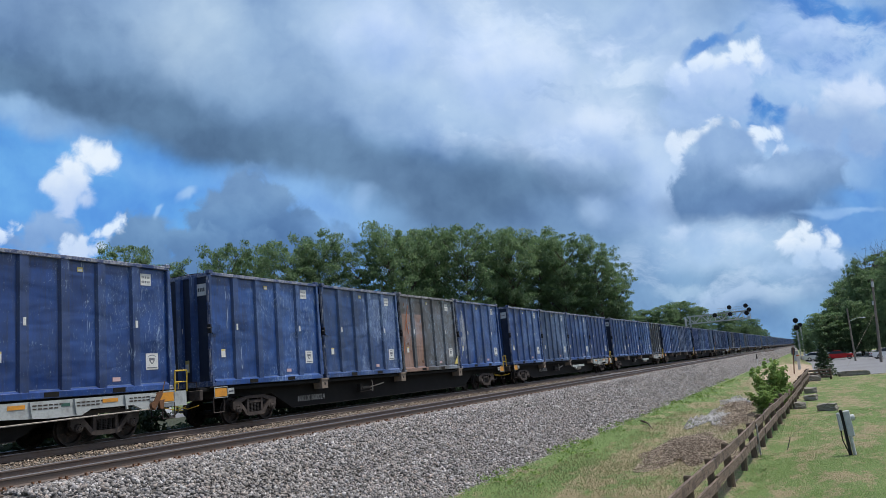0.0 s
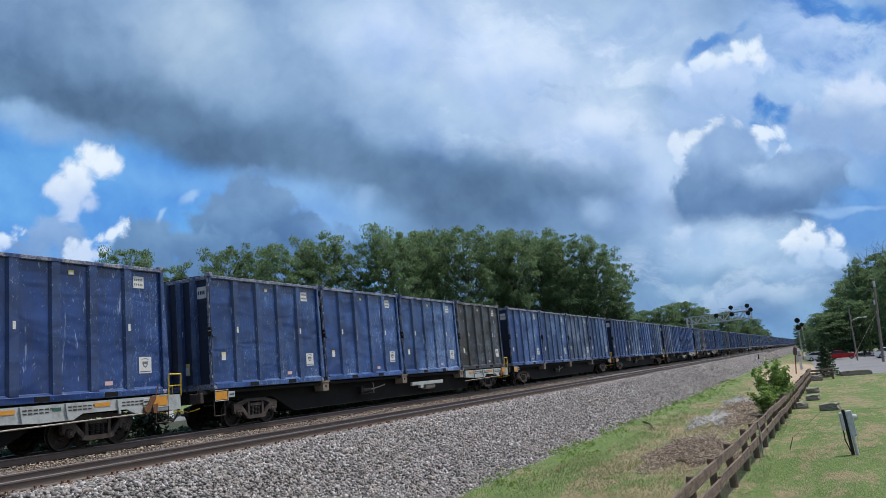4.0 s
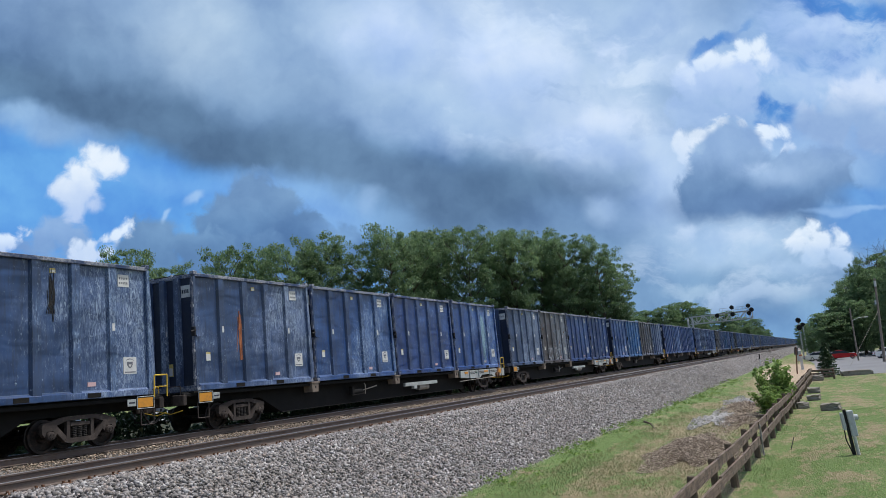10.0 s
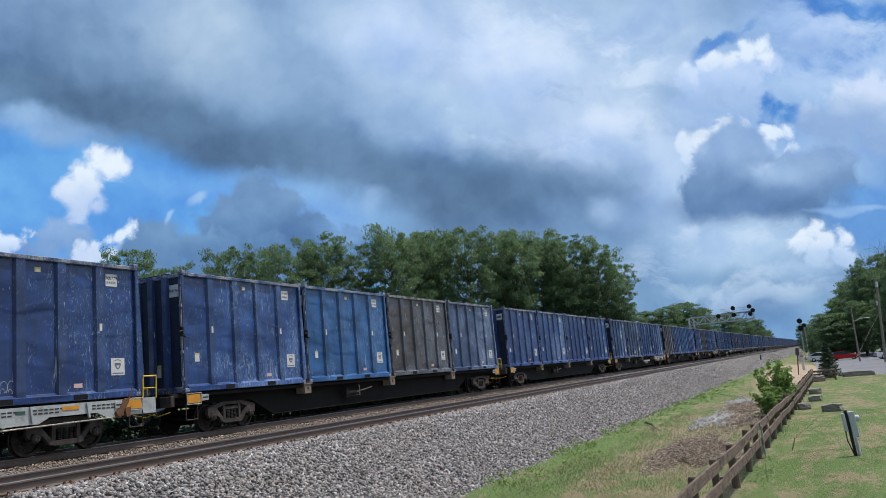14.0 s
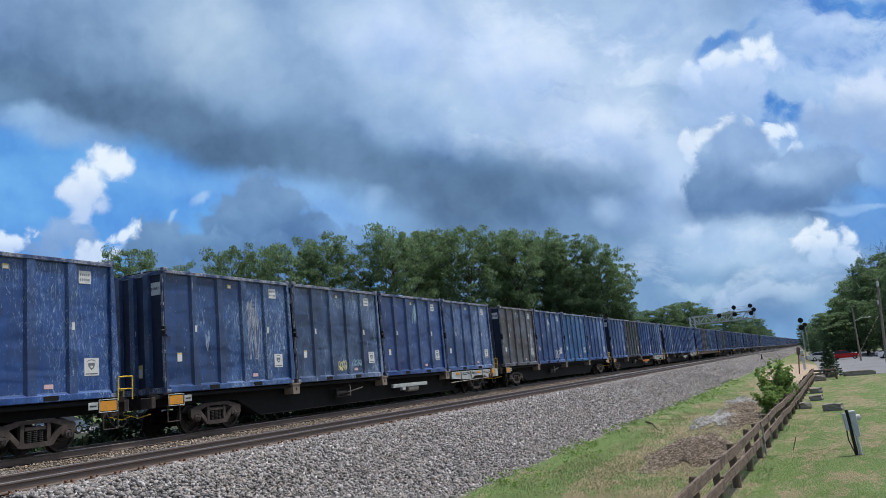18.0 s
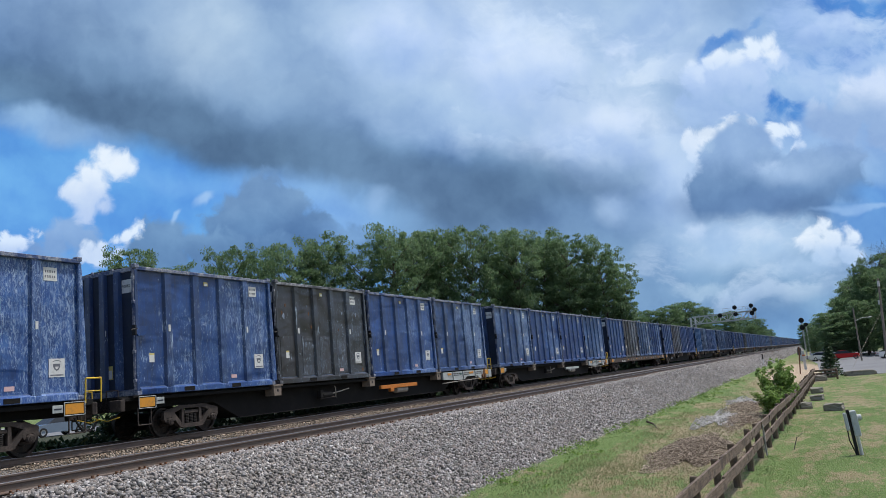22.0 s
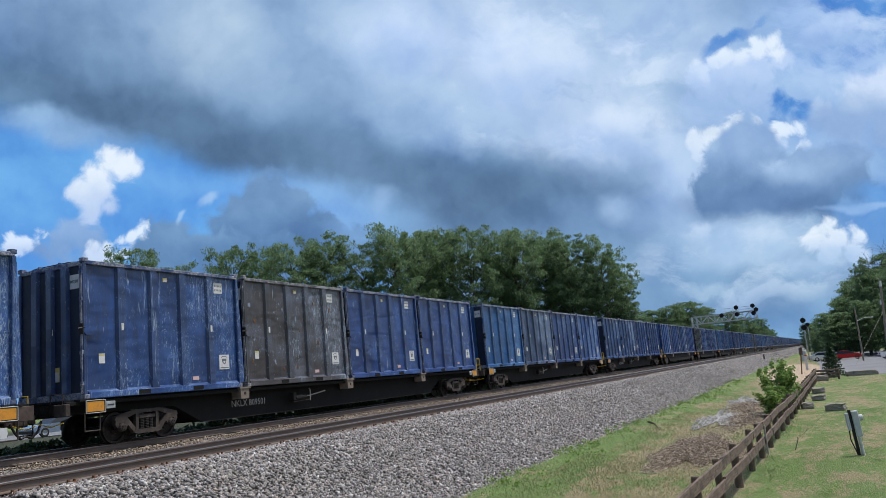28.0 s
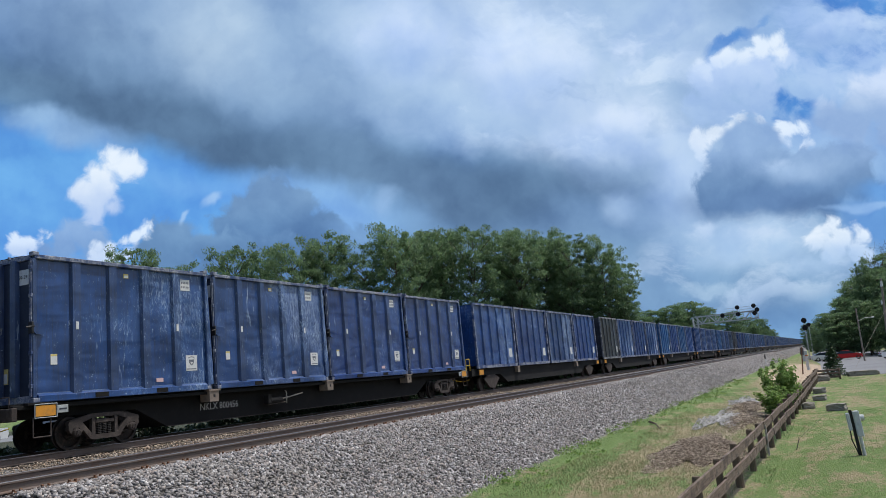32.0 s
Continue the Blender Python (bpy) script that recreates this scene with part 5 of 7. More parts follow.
for c, n, i in boxes:
    if n >= NEAR_WAGONS:
        continue
    panel = [o for o in c.children if o.name.startswith("id_panel")][0]
    if (n, i) in SIDE_NUMBERS:
        me = lettering(SIDE_NUMBERS[n, i], 0.13)
        me.materials.append(M_INK)
        part("panel_number", me, None, panel, at=pose(5.18, 0.090, 3.24))
    b = Build()
    for j in range(5):
        for z in ((3.08,) if (n, i) in SIDE_NUMBERS else (3.21, 3.08)):
            b.box(5.03 + j * 0.064, 5.065 + j * 0.064, 0.089, 0.093, z + 0.015, z + 0.075)
    part("marks", b, M_FADED_INK, panel)
    if i == 0:
        if n in END_NUMBERS:
            me = lettering(END_NUMBERS[n], 0.15 if len(END_NUMBERS[n]) < 5 else 0.125)
            me.materials.append(M_INK)
            part("panel_number", me, None, c, at=pose(0.052, 0.41, 3.09, 0, 0, -90))
        else:
            b = Build()
            for j in range(5):
                b.box(0.05, 0.055, 0.56 - j * 0.075, 0.605 - j * 0.075, 3.03, 3.15)
            part("marks", b, M_INK, c)

def flow(pts, n=5):
    """A smooth hand-drawn line through the points."""
    p = [pts[0], *pts, pts[-1]]
    out = []
    for i in range(1, len(p) - 2):
        for j in range(n):
            t = j / n
            out.append(tuple(0.5 * (2 * p[i][k] + (p[i + 1][k] - p[i - 1][k]) * t + (2 * p[i - 1][k] - 5 * p[i][k] + 4 * p[i + 1][k] - p[i + 2][k]) * t * t
                                    + (3 * p[i][k] - p[i - 1][k] - 3 * p[i + 1][k] + p[i + 2][k]) * t ** 3) for k in (0, 1)))
    return out + [pts[-1]]


def scrawl(x0, z0, w, h, n, seed):
    """A run of rounded, looped spray-can strokes; no letters."""
    rp, out = random.Random(seed), []
    for j in range(n):
        x, s, t = x0 + w * (j + 0.5) / n, 0.48 * w / n * rp.uniform(0.85, 1.15), h * rp.uniform(0.85, 1.1)
        out.append(flow([(x - s, z0), (x - s, z0 + t * 0.7), (x, z0 + t), (x + s, z0 + t * 0.7), (x + s * rp.uniform(0.7, 1.0), z0 + t * rp.uniform(0.0, 0.2))]))
        c = z0 + t * rp.uniform(0.1, 0.4)
        out.append(flow([(x - s * 0.9, c), (x - s * 0.3, c + t * 0.18), (x + s * 0.5, c - t * 0.12), (x + s * 0.1, c - t * 0.18)]))
    return out


BUBBLES = [flow([(1.10, 0.40), (1.12, 0.95), (1.30, 1.04), (1.46, 0.92), (1.47, 0.45), (1.30, 0.36), (1.10, 0.38)]), flow([(1.50, 0.40), (1.50, 0.95), (1.64, 1.04), (1.78, 0.96), (1.79, 0.40)]),
           flow([(1.80, 0.92), (1.92, 1.05), (2.03, 0.92), (2.02, 0.32), (2.12, 0.18)]), flow([(1.50, 0.30), (1.36, 0.22), (1.36, 0.02), (1.56, -0.02), (1.58, 0.18), (1.46, 0.28)]),
           flow([(2.80, 0.26), (2.72, 0.96), (2.86, 1.06), (3.00, 0.92), (2.94, 0.66), (2.76, 0.62)]), flow([(2.76, 0.60), (2.98, 0.30), (2.74, 0.24)]),
           flow([(3.02, 0.86), (3.08, 1.06), (3.26, 1.10), (3.42, 0.96), (3.38, 0.66), (3.18, 0.56), (3.06, 0.70), (3.02, 0.88)]), flow([(3.18, 0.90), (3.24, 0.96), (3.30, 0.86), (3.22, 0.80), (3.17, 0.90)]),
           flow([(3.40, 0.70), (3.62, 0.78), (3.72, 0.62), (3.54, 0.40), (3.46, 0.28), (3.80, 0.26)]), flow([(3.20, 0.52), (3.12, 0.26), (3.34, 0.40)]), flow([(3.52, 1.02), (3.66, 1.20), (3.80, 1.28)]), flow([(3.66, 1.00), (3.74, 0.86), (3.80, 0.98)]),
           flow([(4.96, 1.00), (4.90, 0.70), (4.98, 0.30), (4.92, 0.10), (5.10, 0.20), (5.28, 0.14), (5.28, 0.02)])]
part("graffiti", strokes(Build(), BUBBLES, 0.012, 0.040), M_GRAFFITI, box_at[7, 1], "white spray-painted outline letters")
part("graffiti", strokes(Build(), scrawl(2.80, 0.36, 0.58, 0.36, 4, 3), 0.098, 0.030), M_YELLOW_SPRAY, box_at[10, 1], "yellow spray-painted tag")
part("graffiti", strokes(Build(), scrawl(3.82, 0.50, 0.70, 0.24, 6, 4), 0.098, 0.022), M_TEAL_SPRAY, box_at[10, 1], "pale teal spray-painted tag")
TAG_RST = [flow([(3.86, 0.86), (3.90, 0.30)]), flow([(3.80, 0.80), (4.00, 0.88), (4.14, 0.76), (4.06, 0.60), (3.92, 0.58), (4.06, 0.44), (4.18, 0.28)]),
           flow([(4.42, 0.82), (4.26, 0.80), (4.20, 0.66), (4.36, 0.52), (4.34, 0.36), (4.16, 0.32)]), flow([(4.46, 0.80), (4.66, 0.84), (4.82, 0.86), (4.86, 0.74)]), flow([(4.62, 0.82), (4.60, 0.52), (4.57, 0.32)])]
part("graffiti", strokes(Build(), TAG_RST, 0.012, 0.070), M_GRAFFITI, box_at[11, 1], "white spray-painted letters RST")
part("paint_splash", strokes(Build(), [flow([(3.00, 3.02), (3.02, 2.80), (3.20, 2.72)]), flow([(2.96, 2.98), (3.08, 2.86), (3.22, 2.78)])], 0.090, 0.14), M_GRAFFITI, box_at[11, 1], "thick white paint splash")
part("graffiti", strokes(Build(), [flow([(0.88, 3.10), (0.60, 2.25), (0.42, 1.60), (0.28, 1.10), (0.18, 0.30)]), flow([(0.66, 2.50), (0.72, 2.10), (0.78, 1.80)])], 0.088, 0.045), M_RED_SPRAY, box_at[1, 2], "faded red spray line")
part("corner_mark", Build().prism([(5.92, 0.66), (5.92, 0.24), (5.50, 0.24)], 0.004, 0.010, "y"), M_LABEL_YELLOW, box_at[1, 2], "yellow painted corner triangle")
part("graffiti", strokes(Build(), scrawl(2.5, 0.32, 0.75, 0.32, 3, 6), 0.092, 0.018), M_SCRATCH, box_at[1, 3], "thin pale spray-painted tag")
part("graffiti", strokes(Build(), scrawl(1.75, 0.30, 0.75, 0.32, 4, 7), 0.092, 0.018), M_SCRATCH, box_at[7, 3], "thin pale spray-painted tag")
rs = random.Random(14)
for key, spots in (((13, 3), ((0.55, 0.5, 0.35), (2.2, 0.75, 0.5))), ((14, 0), ((1.6, 0.55, 0.4), (3.1, 0.5, 0.4), (4.9, 0.55, 0.35))), ((9, 2), ((2.0, 0.6, 0.5),)), ((4, 1), ((3.0, 0.5, 0.4),)), ((16, 3), ((1.5, 1.0, 0.4),))):
    lines = []
    for x0, z0, s in spots:
        for j in range(5):
            x = x0 + (j - 2) * s * 0.55
            lines.append([(x + rs.uniform(-0.5, 0.5) * s, z0 + rs.uniform(-0.6, 0.6) * s) for q in range(5)])
    part("graffiti", strokes(Build(), lines, 0.092, 0.02), M_SCRATCH, box_at[key], "thin pale scrawled tag")
rs = random.Random(4)
for host, x0, z0, z1, wd, mat, word in ((box_at[6, 3], 4.05, 0.25, 3.2, 0.42, M_TEAL_SPRAY, "pale teal paint spill"), (box_at[6, 0], 2.2, 0.9, 2.6, 0.16, M_RED_SPRAY, "orange rust streak"),
                                        (box_at[11, 0], 5.4, 0.3, 2.4, 0.3, M_GRAFFITI, "pale streaks"), (box_at[10, 2], 3.3, 2.7, 3.4, 0.2, M_TEAL_SPRAY, "pale paint splash"),
                                        (box_at[1, 3], 0.75, 0.5, 3.3, 0.5, M_GRAFFITI, "pale splashed streaks"), (box_at[10, 0], 4.0, 0.9, 3.2, 0.6, M_GRAFFITI, "pale splashed streaks"), (box_at[5, 3], 2.9, 2.2, 3.4, 0.1, M_DARK, "dark dribble"), (box_at[11, 1], 2.8, 2.3, 3.2, 0.22, M_GRAFFITI, "pale scrape")):
    lines = []
    for j in range(64 if mat is M_TEAL_SPRAY else 26):
        x = x0 + rs.gauss(0, wd / 2)
        top = z1 - abs(rs.gauss(0, 0.35)) - 1.6 * abs(x - x0)
        mid = top - rs.uniform(0.1, 0.5)
        lines.append([(x, top), (x + rs.gauss(0, 0.02), mid), (x + rs.gauss(0, 0.03), max(z0, mid - rs.uniform(0.1, (z1 - z0) * 0.8)))])
    part("paint_streak", strokes(Build(), lines, 0.092, 0.014), mat, host, word)


def patches(host, seed, n):
    """Small flaked spots: rust-brown primer and bare pale steel."""
    rp = random.Random(seed)
    for mat, count, word in ((M_RUST, n, "rust-brown flaked spots"), (M_SCRATCH, n + 4, "pale flaked spots")):
        b = Build()
        for j in range(count):
            x, z, r = rp.uniform(0.3, 5.7), rp.uniform(0.3, 3.2), rp.uniform(0.02, 0.075)
            if min(abs(x - q) for q in RIBS) < 0.24:
                continue
            m = 7
            ring = [(x + r * rp.uniform(0.5, 1.3) * math.cos(6.283 * q / m), z + 1.5 * r * rp.uniform(0.5, 1.4) * math.sin(6.283 * q / m)) for q in range(m)]
            b.prism(ring, 0.100, 0.106, "y")
        part("flaked_paint", b, mat, host, word)


for c, n, i in boxes:
    if n < NEAR_WAGONS and LOADS[n][i] in "gkr":
        patches(c, 100 + 4 * n + i, 14)
for key, plates, shade in (((12, 1), ((0.22, 1.05), (1.50, 2.22), (2.64, 3.36), (3.78, 4.52)), 1.9), ((3, 3), ((0.22, 1.05), (3.78, 4.52), (4.96, 5.85)), 0.75)):
    host = box_at[key]
    for x0, x1 in plates:
        rp_ = part("repair_plate", Build().box(x0 + 0.03, x1 - 0.03, 0.094, 0.106, 0.26, 1.68, 0.003), M_PAINT, host, "welded repair plate")
        rp_["tone"], rp_["wear"], rp_["seed"], rp_["rust"], rp_["film"] = tuple(q * shade for q in host["tone"]), 0.5, 3.0 + x0, 0.0, 0.0
# ---------------------------------------------------------------- plants: materials
def leaf_material(name, dark, light, dry=(0.16, 0.15, 0.05), through_light=0.3):
    k = Mat(name, 0.55)
    isl = k.node("ShaderNodeNewGeometry").outputs["Random Per Island"]
    v = k.coord()
    n = k.noise(v, 0.35, 3, 0.6)
    c = k.mix(isl, dark, light)
    c = k.mix(k.ramp(n, 0.40, 0.72, 0, 0.55), c, light)
    c = k.mix(k.ramp(isl, 0.93, 1.0, 0, 0.7), c, dry)
    k.done(c)
    tr = k.node("ShaderNodeBsdfTranslucent")
    k.put(tr.inputs["Color"], k.mix(0.5, c, (0.13, 0.23, 0.08)))
    mx = k.node("ShaderNodeMixShader")
    mx.inputs[0].default_value = through_light
    k.put(mx.inputs[1], k.b.outputs[0]), k.put(mx.inputs[2], tr.outputs[0])
    out = [q for q in k.t.nodes if q.bl_idname == "ShaderNodeOutputMaterial"][0]
    k.t.links.new(mx.outputs[0], out.inputs["Surface"])
    return k.m


M_LEAF = leaf_material("locust_leaves", (0.085, 0.155, 0.092), (0.26, 0.36, 0.195), (0.32, 0.36, 0.14), 0.55)
M_LEAF_DEEP = leaf_material("deep_green_leaves", (0.072, 0.136, 0.082), (0.215, 0.308, 0.160), (0.20, 0.24, 0.10), 0.5)
M_LEAF_BRIGHT = leaf_material("bright_shrub_leaves", (0.115, 0.215, 0.045), (0.33, 0.46, 0.13), (0.40, 0.40, 0.10), 0.5)
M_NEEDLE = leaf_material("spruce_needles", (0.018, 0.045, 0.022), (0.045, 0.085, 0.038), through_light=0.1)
M_BARK = plain("grey_brown_bark", (0.095, 0.075, 0.058), 0.95, 0, 0.6, 3.0, (0.04, 0.035, 0.03), 0.5)


def leaf_cards(centres, radii, per, size, rng, flat=0.55, level=0.0, bent=True):
    """Pointed leaf sprays scattered in flattened clumps round the given centres. level: how far they lie flat; bent: two triangles each instead of one."""
    cs = np.repeat(np.asarray(centres, float), per, 0)
    rs = np.repeat(np.asarray(radii, float), per)[:, None]
    n = len(cs)
    d = rng.normal(size=(n, 3))
    d /= np.linalg.norm(d, axis=1, keepdims=True)
    d *= rng.random((n, 1)) ** 0.45
    p = cs + d * rs * np.array([1, 1, flat])
    a = rng.uniform(0, 2 * np.pi, n)
    el = rng.normal(-0.25, 0.55, n)
    u = np.stack([np.cos(a) * np.cos(el), np.sin(a) * np.cos(el), np.sin(el)], -1)
    r = rng.normal(size=(n, 3)) + np.array([0, 0, level])
    w = np.cross(u, r)
    w /= np.linalg.norm(w, axis=1, keepdims=True) + 1e-9
    s = (size * rng.uniform(0.6, 1.35, n))[:, None]
    drop = np.array([0, 0, -1.0]) * s * 0.18
    if not bent:
        v = np.stack([p - u * s * 0.5 + w * s * 0.26, p + u * s * 0.5 + drop, p - u * s * 0.5 - w * s * 0.26], 1)
        return v.reshape(-1, 3), np.arange(3 * n).reshape(-1, 3)
    v = np.stack([p - u * s * 0.5, p + w * s * 0.26, p + u * s * 0.5 + drop, p - w * s * 0.26], 1)
    f = np.arange(4 * n).reshape(-1, 4)
    return v.reshape(-1, 3), f


def tree(name, seed, height, spread, base, pads, per, leaf, mat, trunk=0.26, pad_r=(0.8, 1.6), lean=0.0, shape=1.0, flat=0.55, level=0.0, bent=True, dome=False):
    """A trunk that forks into limbs, with leaf clumps at and along the limbs' ends. base: share of the height below the crown."""
    rng = np.random.default_rng(seed)
    ob = empty(name)
    wood, tips = Build(), []
    top = Vector((lean * height, rng.uniform(-0.4, 0.4), height * (0.88 if dome else 0.97)))
    pts = [Vector((0, 0, -0.4))]
    for i in range(1, 7):
        f = i / 6
        pts.append(Vector((top.x * f + rng.normal(0, 0.18), top.y * f + rng.normal(0, 0.18), top.z * f)))
    for i in range(6):
        wood.tube(pts[i], pts[i + 1], trunk * (1 - i / 6.6), trunk * (1 - (i + 1) / 6.6), 8, i in (0, 5))
    for i in range(pads):
        f = base + (0.97 - base) * (i + rng.random()) / pads
        k = min(5, int(f * 6))
        root = pts[k].lerp(pts[k + 1], f * 6 - k)
        g = (f - base) / (1 - base)
        reach = spread * (math.sin(math.pi * (0.16 + 0.72 * g)) ** 0.7) * rng.uniform(0.35, 1.0) * shape + 0.3
        if dome:
            reach = spread * (0.40 + 0.60 * math.sin(math.pi * (0.10 + 0.62 * g))) * math.sqrt(rng.uniform(0.05, 1.0)) + 0.2
        a = i * 2.4 + rng.normal(0, 0.5)
        tip = root + Vector((math.cos(a) * reach, math.sin(a) * reach, reach * rng.uniform(0.10, 0.55)))
        if dome:
            tip.z = root.z * 1.03 + 0.3 + reach * rng.uniform(-0.05, 0.22)
        tip.z = min(tip.z, height)
        if reach > 1.4 and i % 2 == 0:
            if dome:
                root = root - Vector((0, 0, 0.30 * reach + 0.6))
            mid = root.lerp(tip, 0.5) + Vector((0, 0, 0 if dome else reach * 0.10))
            r = 0.022 + 0.011 * reach
            wood.tube(root, mid, r, r * 0.65, 5, False)
            wood.tube(mid, tip, r * 0.65, r * 0.25, 5, False)
        tips.append((tip, rng.uniform(*pad_r)))
        if reach > 2.2:
            tips.append((root.lerp(tip, rng.uniform(0.45, 0.75)) + Vector((rng.normal(0, 0.5), rng.normal(0, 0.5), rng.uniform(0.1, 0.9))), rng.uniform(*pad_r) * 0.8))
    part("trunk", wood, M_BARK, ob, smooth=True)
    v, f = leaf_cards([t[0] for t in tips], [t[1] for t in tips], per, leaf, rng, flat, level, bent)
    part("crown", soup("crown", v, f, mat), None, ob)
    return ob


def bare_tree(name, seed, height):
    rng = random.Random(seed)
    ob = empty(name)
    b = Build()

    def grow(p, d, r, ln, lvl):
        q = p + d * ln
        b.tube(p, q, r, r * 0.6, 5, False)
        if lvl == 0:
            return
        for _ in range(3 if lvl > 2 else 2):
            e = (d + Vector((rng.gauss(0, 0.55), rng.gauss(0, 0.55), rng.gauss(0.16, 0.2)))).normalized()
            grow(p.lerp(q, rng.uniform(0.55, 1.0)), e, r * 0.62, ln * rng.uniform(0.55, 0.8), lvl - 1)

    grow(Vector((0, 0, -0.3)), Vector((0, 0, 1)), height * 0.010, height * 0.42, 6)
    part("trunk", b, M_BARK, ob)
    return ob


def ground_z(y):
    return along(GROUND_LINE, y)


AIRY = dict(pad_r=(0.6, 1.5), flat=0.42, level=1.2, bent=False, trunk=0.19, dome=True)
LOCUSTS = [tree("locust_tree", 31, 20.0, 4.9, 0.44, 100, 105, 0.30, M_LEAF, **AIRY),
           tree("locust_tree", 32, 20.0, 4.2, 0.50, 84, 105, 0.30, M_LEAF, lean=0.04, **AIRY),
           tree("locust_tree", 33, 20.0, 5.2, 0.40, 104, 105, 0.30, M_LEAF_DEEP, **AIRY),
           tree("locust_tree", 34, 20.0, 4.6, 0.46, 84, 105, 0.30, M_LEAF, lean=-0.05, **AIRY)]
FULL = dict(pad_r=(0.7, 1.5), flat=0.5, level=0.9, bent=False)
BROAD = [tree("broadleaf_tree", 41, 18.0, 5.6, 0.06, 170, 85, 0.34, M_LEAF_DEEP, **FULL),
         tree("broadleaf_tree", 42, 18.0, 5.0, 0.05, 160, 85, 0.34, M_LEAF, **FULL)]
used = set()


def plant(kinds, i, x, y, top, label, group, category="tree", wide=1.0, turn=None):
    ob = kinds[i % len(kinds)]
    h = {True: 18.7, False: 18.3}[kinds is LOCUSTS] if kinds in (LOCUSTS, BROAD) else 1.0
    z = ground_z(y)
    s = (top - z) / h
    m = pose(x, y, z, 0, 0, turn if turn is not None else (i * 137) % 360) @ Matrix.Diagonal((s * wide, s * wide, s, 1))
    if ob in used:
        ob = copy_thing(ob, m @ Matrix.Diagonal([1 / q for q in ob.scale] + [1]))
    else:
        used.add(ob)
        ob.matrix_basis = m
    return tagged(ob, label, category, group)


GROVE = [(64.5, 69.8, 19.0), (71.7, 69.7, 17.6), (74.5, 63.7, 19.4), (81.8, 65.9, 19.8), (80.4, 59.5, 19.6), (84.2, 57.6, 20.9), (88.9, 54.0, 19.2), (87.8, 47.9, 20.9), (94.3, 48.4, 21.5),
         (101.3, 47.8, 22.4), (99.2, 42.8, 21.6), (107.9, 42.5, 21.8), (105.2, 38.4, 21.0), (112.1, 36.8, 21.7), (111.4, 32.3, 19.9), (114.7, 27.6, 19.3), (119.0, 26.5, 16.0),
         (105.0, 51.5, 22.3), (119.0, 37.0, 21.4)]
for i, (x, y, h) in enumerate(GROVE):
    plant(LOCUSTS, i, x, y, h, "tall locust tree with an airy dark green crown behind the line", "trees behind the railway", wide=0.62 if i < 4 else 0.72)
for i, (x, y, h) in enumerate([(104, 46, 11), (109, 40, 12), (113, 35, 12), (117, 31, 13), (121, 28, 12), (121, 33, 17), (114, 43, 18), (104, 52, 17), (101, 45, 9), (113, 30, 8)]):
    plant(BROAD, i, x, y, h, "dense green understorey tree among the locusts", "trees behind the railway", wide=0.8)
for i, (x, y, h) in enumerate([(294, 56, 18.5), (296, 50, 19.5), (307, 45, 21.0), (327, 41.4, 19.3), (348, 35.3, 17.2), (379, 30.5, 15.7), (399, 27, 14.7), (430, 24, 10.0), (274, 57, 16.0), (262, 62, 17),
                               (320, 50, 17), (285, 48, 12), (315, 40, 13), (345, 32, 12), (375, 28, 11), (410, 26, 11), (270, 50, 11), (250, 60, 13)]):
    plant(BROAD, i, x, y, h, "distant green woodland tree behind the signal bridge", "distant trees behind the line", wide=1.15)
for i, (x, y, h) in enumerate([(165, -10.0, 13.5), (170, -13.5, 14.5), (152, -14.5, 15.6), (166, -4.2, 9.0), (158, -7.0, 8.0), (150, -17, 13.5), (175, -6, 9.0), (172, -15, 17), (156, -11, 9.0), (190, -3, 6.5), (182, -1.5, 5.5), (215, 0.5, 5.5), (250, 3, 7), (300, 5, 8), (300, -6, 11), (220, -9, 13), (166, -2.4, 7.0), (172, -4.6, 9.6), (176, -6.4, 12.2), (182, -8.2, 14.0), (180, -10.8, 15.2), (172, -12.6, 15.0), (190, -14, 15.5), (188, 1.6, 3.6), (200, -5, 8.5)]):
    plant(BROAD, i + 1, x, y, h, "dense dark green tree beyond the parking ground", "trees beyond the parking ground", wide=0.95)
plant(BROAD, 5, 156, -1.6, 6.2, "broad grey-green bush beyond the parking ground", "trees beyond the parking ground", "bush", wide=1.5)
plant(BROAD, 6, 158, -3.6, 6.0, "broad grey-green bush beyond the parking ground", "trees beyond the parking ground", "bush", wide=1.5)
plant(LOCUSTS, 3, 165, -7.6, 15.8, "slender tall tree with a thin crown beyond the parking ground", "trees beyond the parking ground", wide=0.42)
for seed, x, y, h in ((5, 172.0, -12.2, 19.5), (6, 185.0, -0.6, 13.0)):
    t = bare_tree("bare_tree", seed, h)
    t.matrix_basis = pose(x, y, ground_z(y))
    tagged(t, "leafless grey tree with thin upright twigs", "tree", "bare trees")
# woods that close the distance on every side
rngw = np.random.default_rng(9)
cs, rs = [], []
for k in range(900):
    side = k % 3
    if side == 0:
        x, y = rngw.uniform(420, 1500), rngw.uniform(40, 160)
    elif side == 1:
        x, y = rngw.uniform(320, 1500), rngw.uniform(-220, -14)
    else:
        x, y = rngw.uniform(-150, 60), rngw.uniform(95, 160)
    cs.append((x, y, ground_z(y) + rngw.uniform(1.5, 9)))
    rs.append(rngw.uniform(3, 6))
v, f = leaf_cards(cs, rs, 60, 1.7, rngw, 0.8)
tagged(part("far_woods", soup("far_woods", v, f, M_LEAF_DEEP), None), "far green woods along the horizon", "woods", kind="stuff")


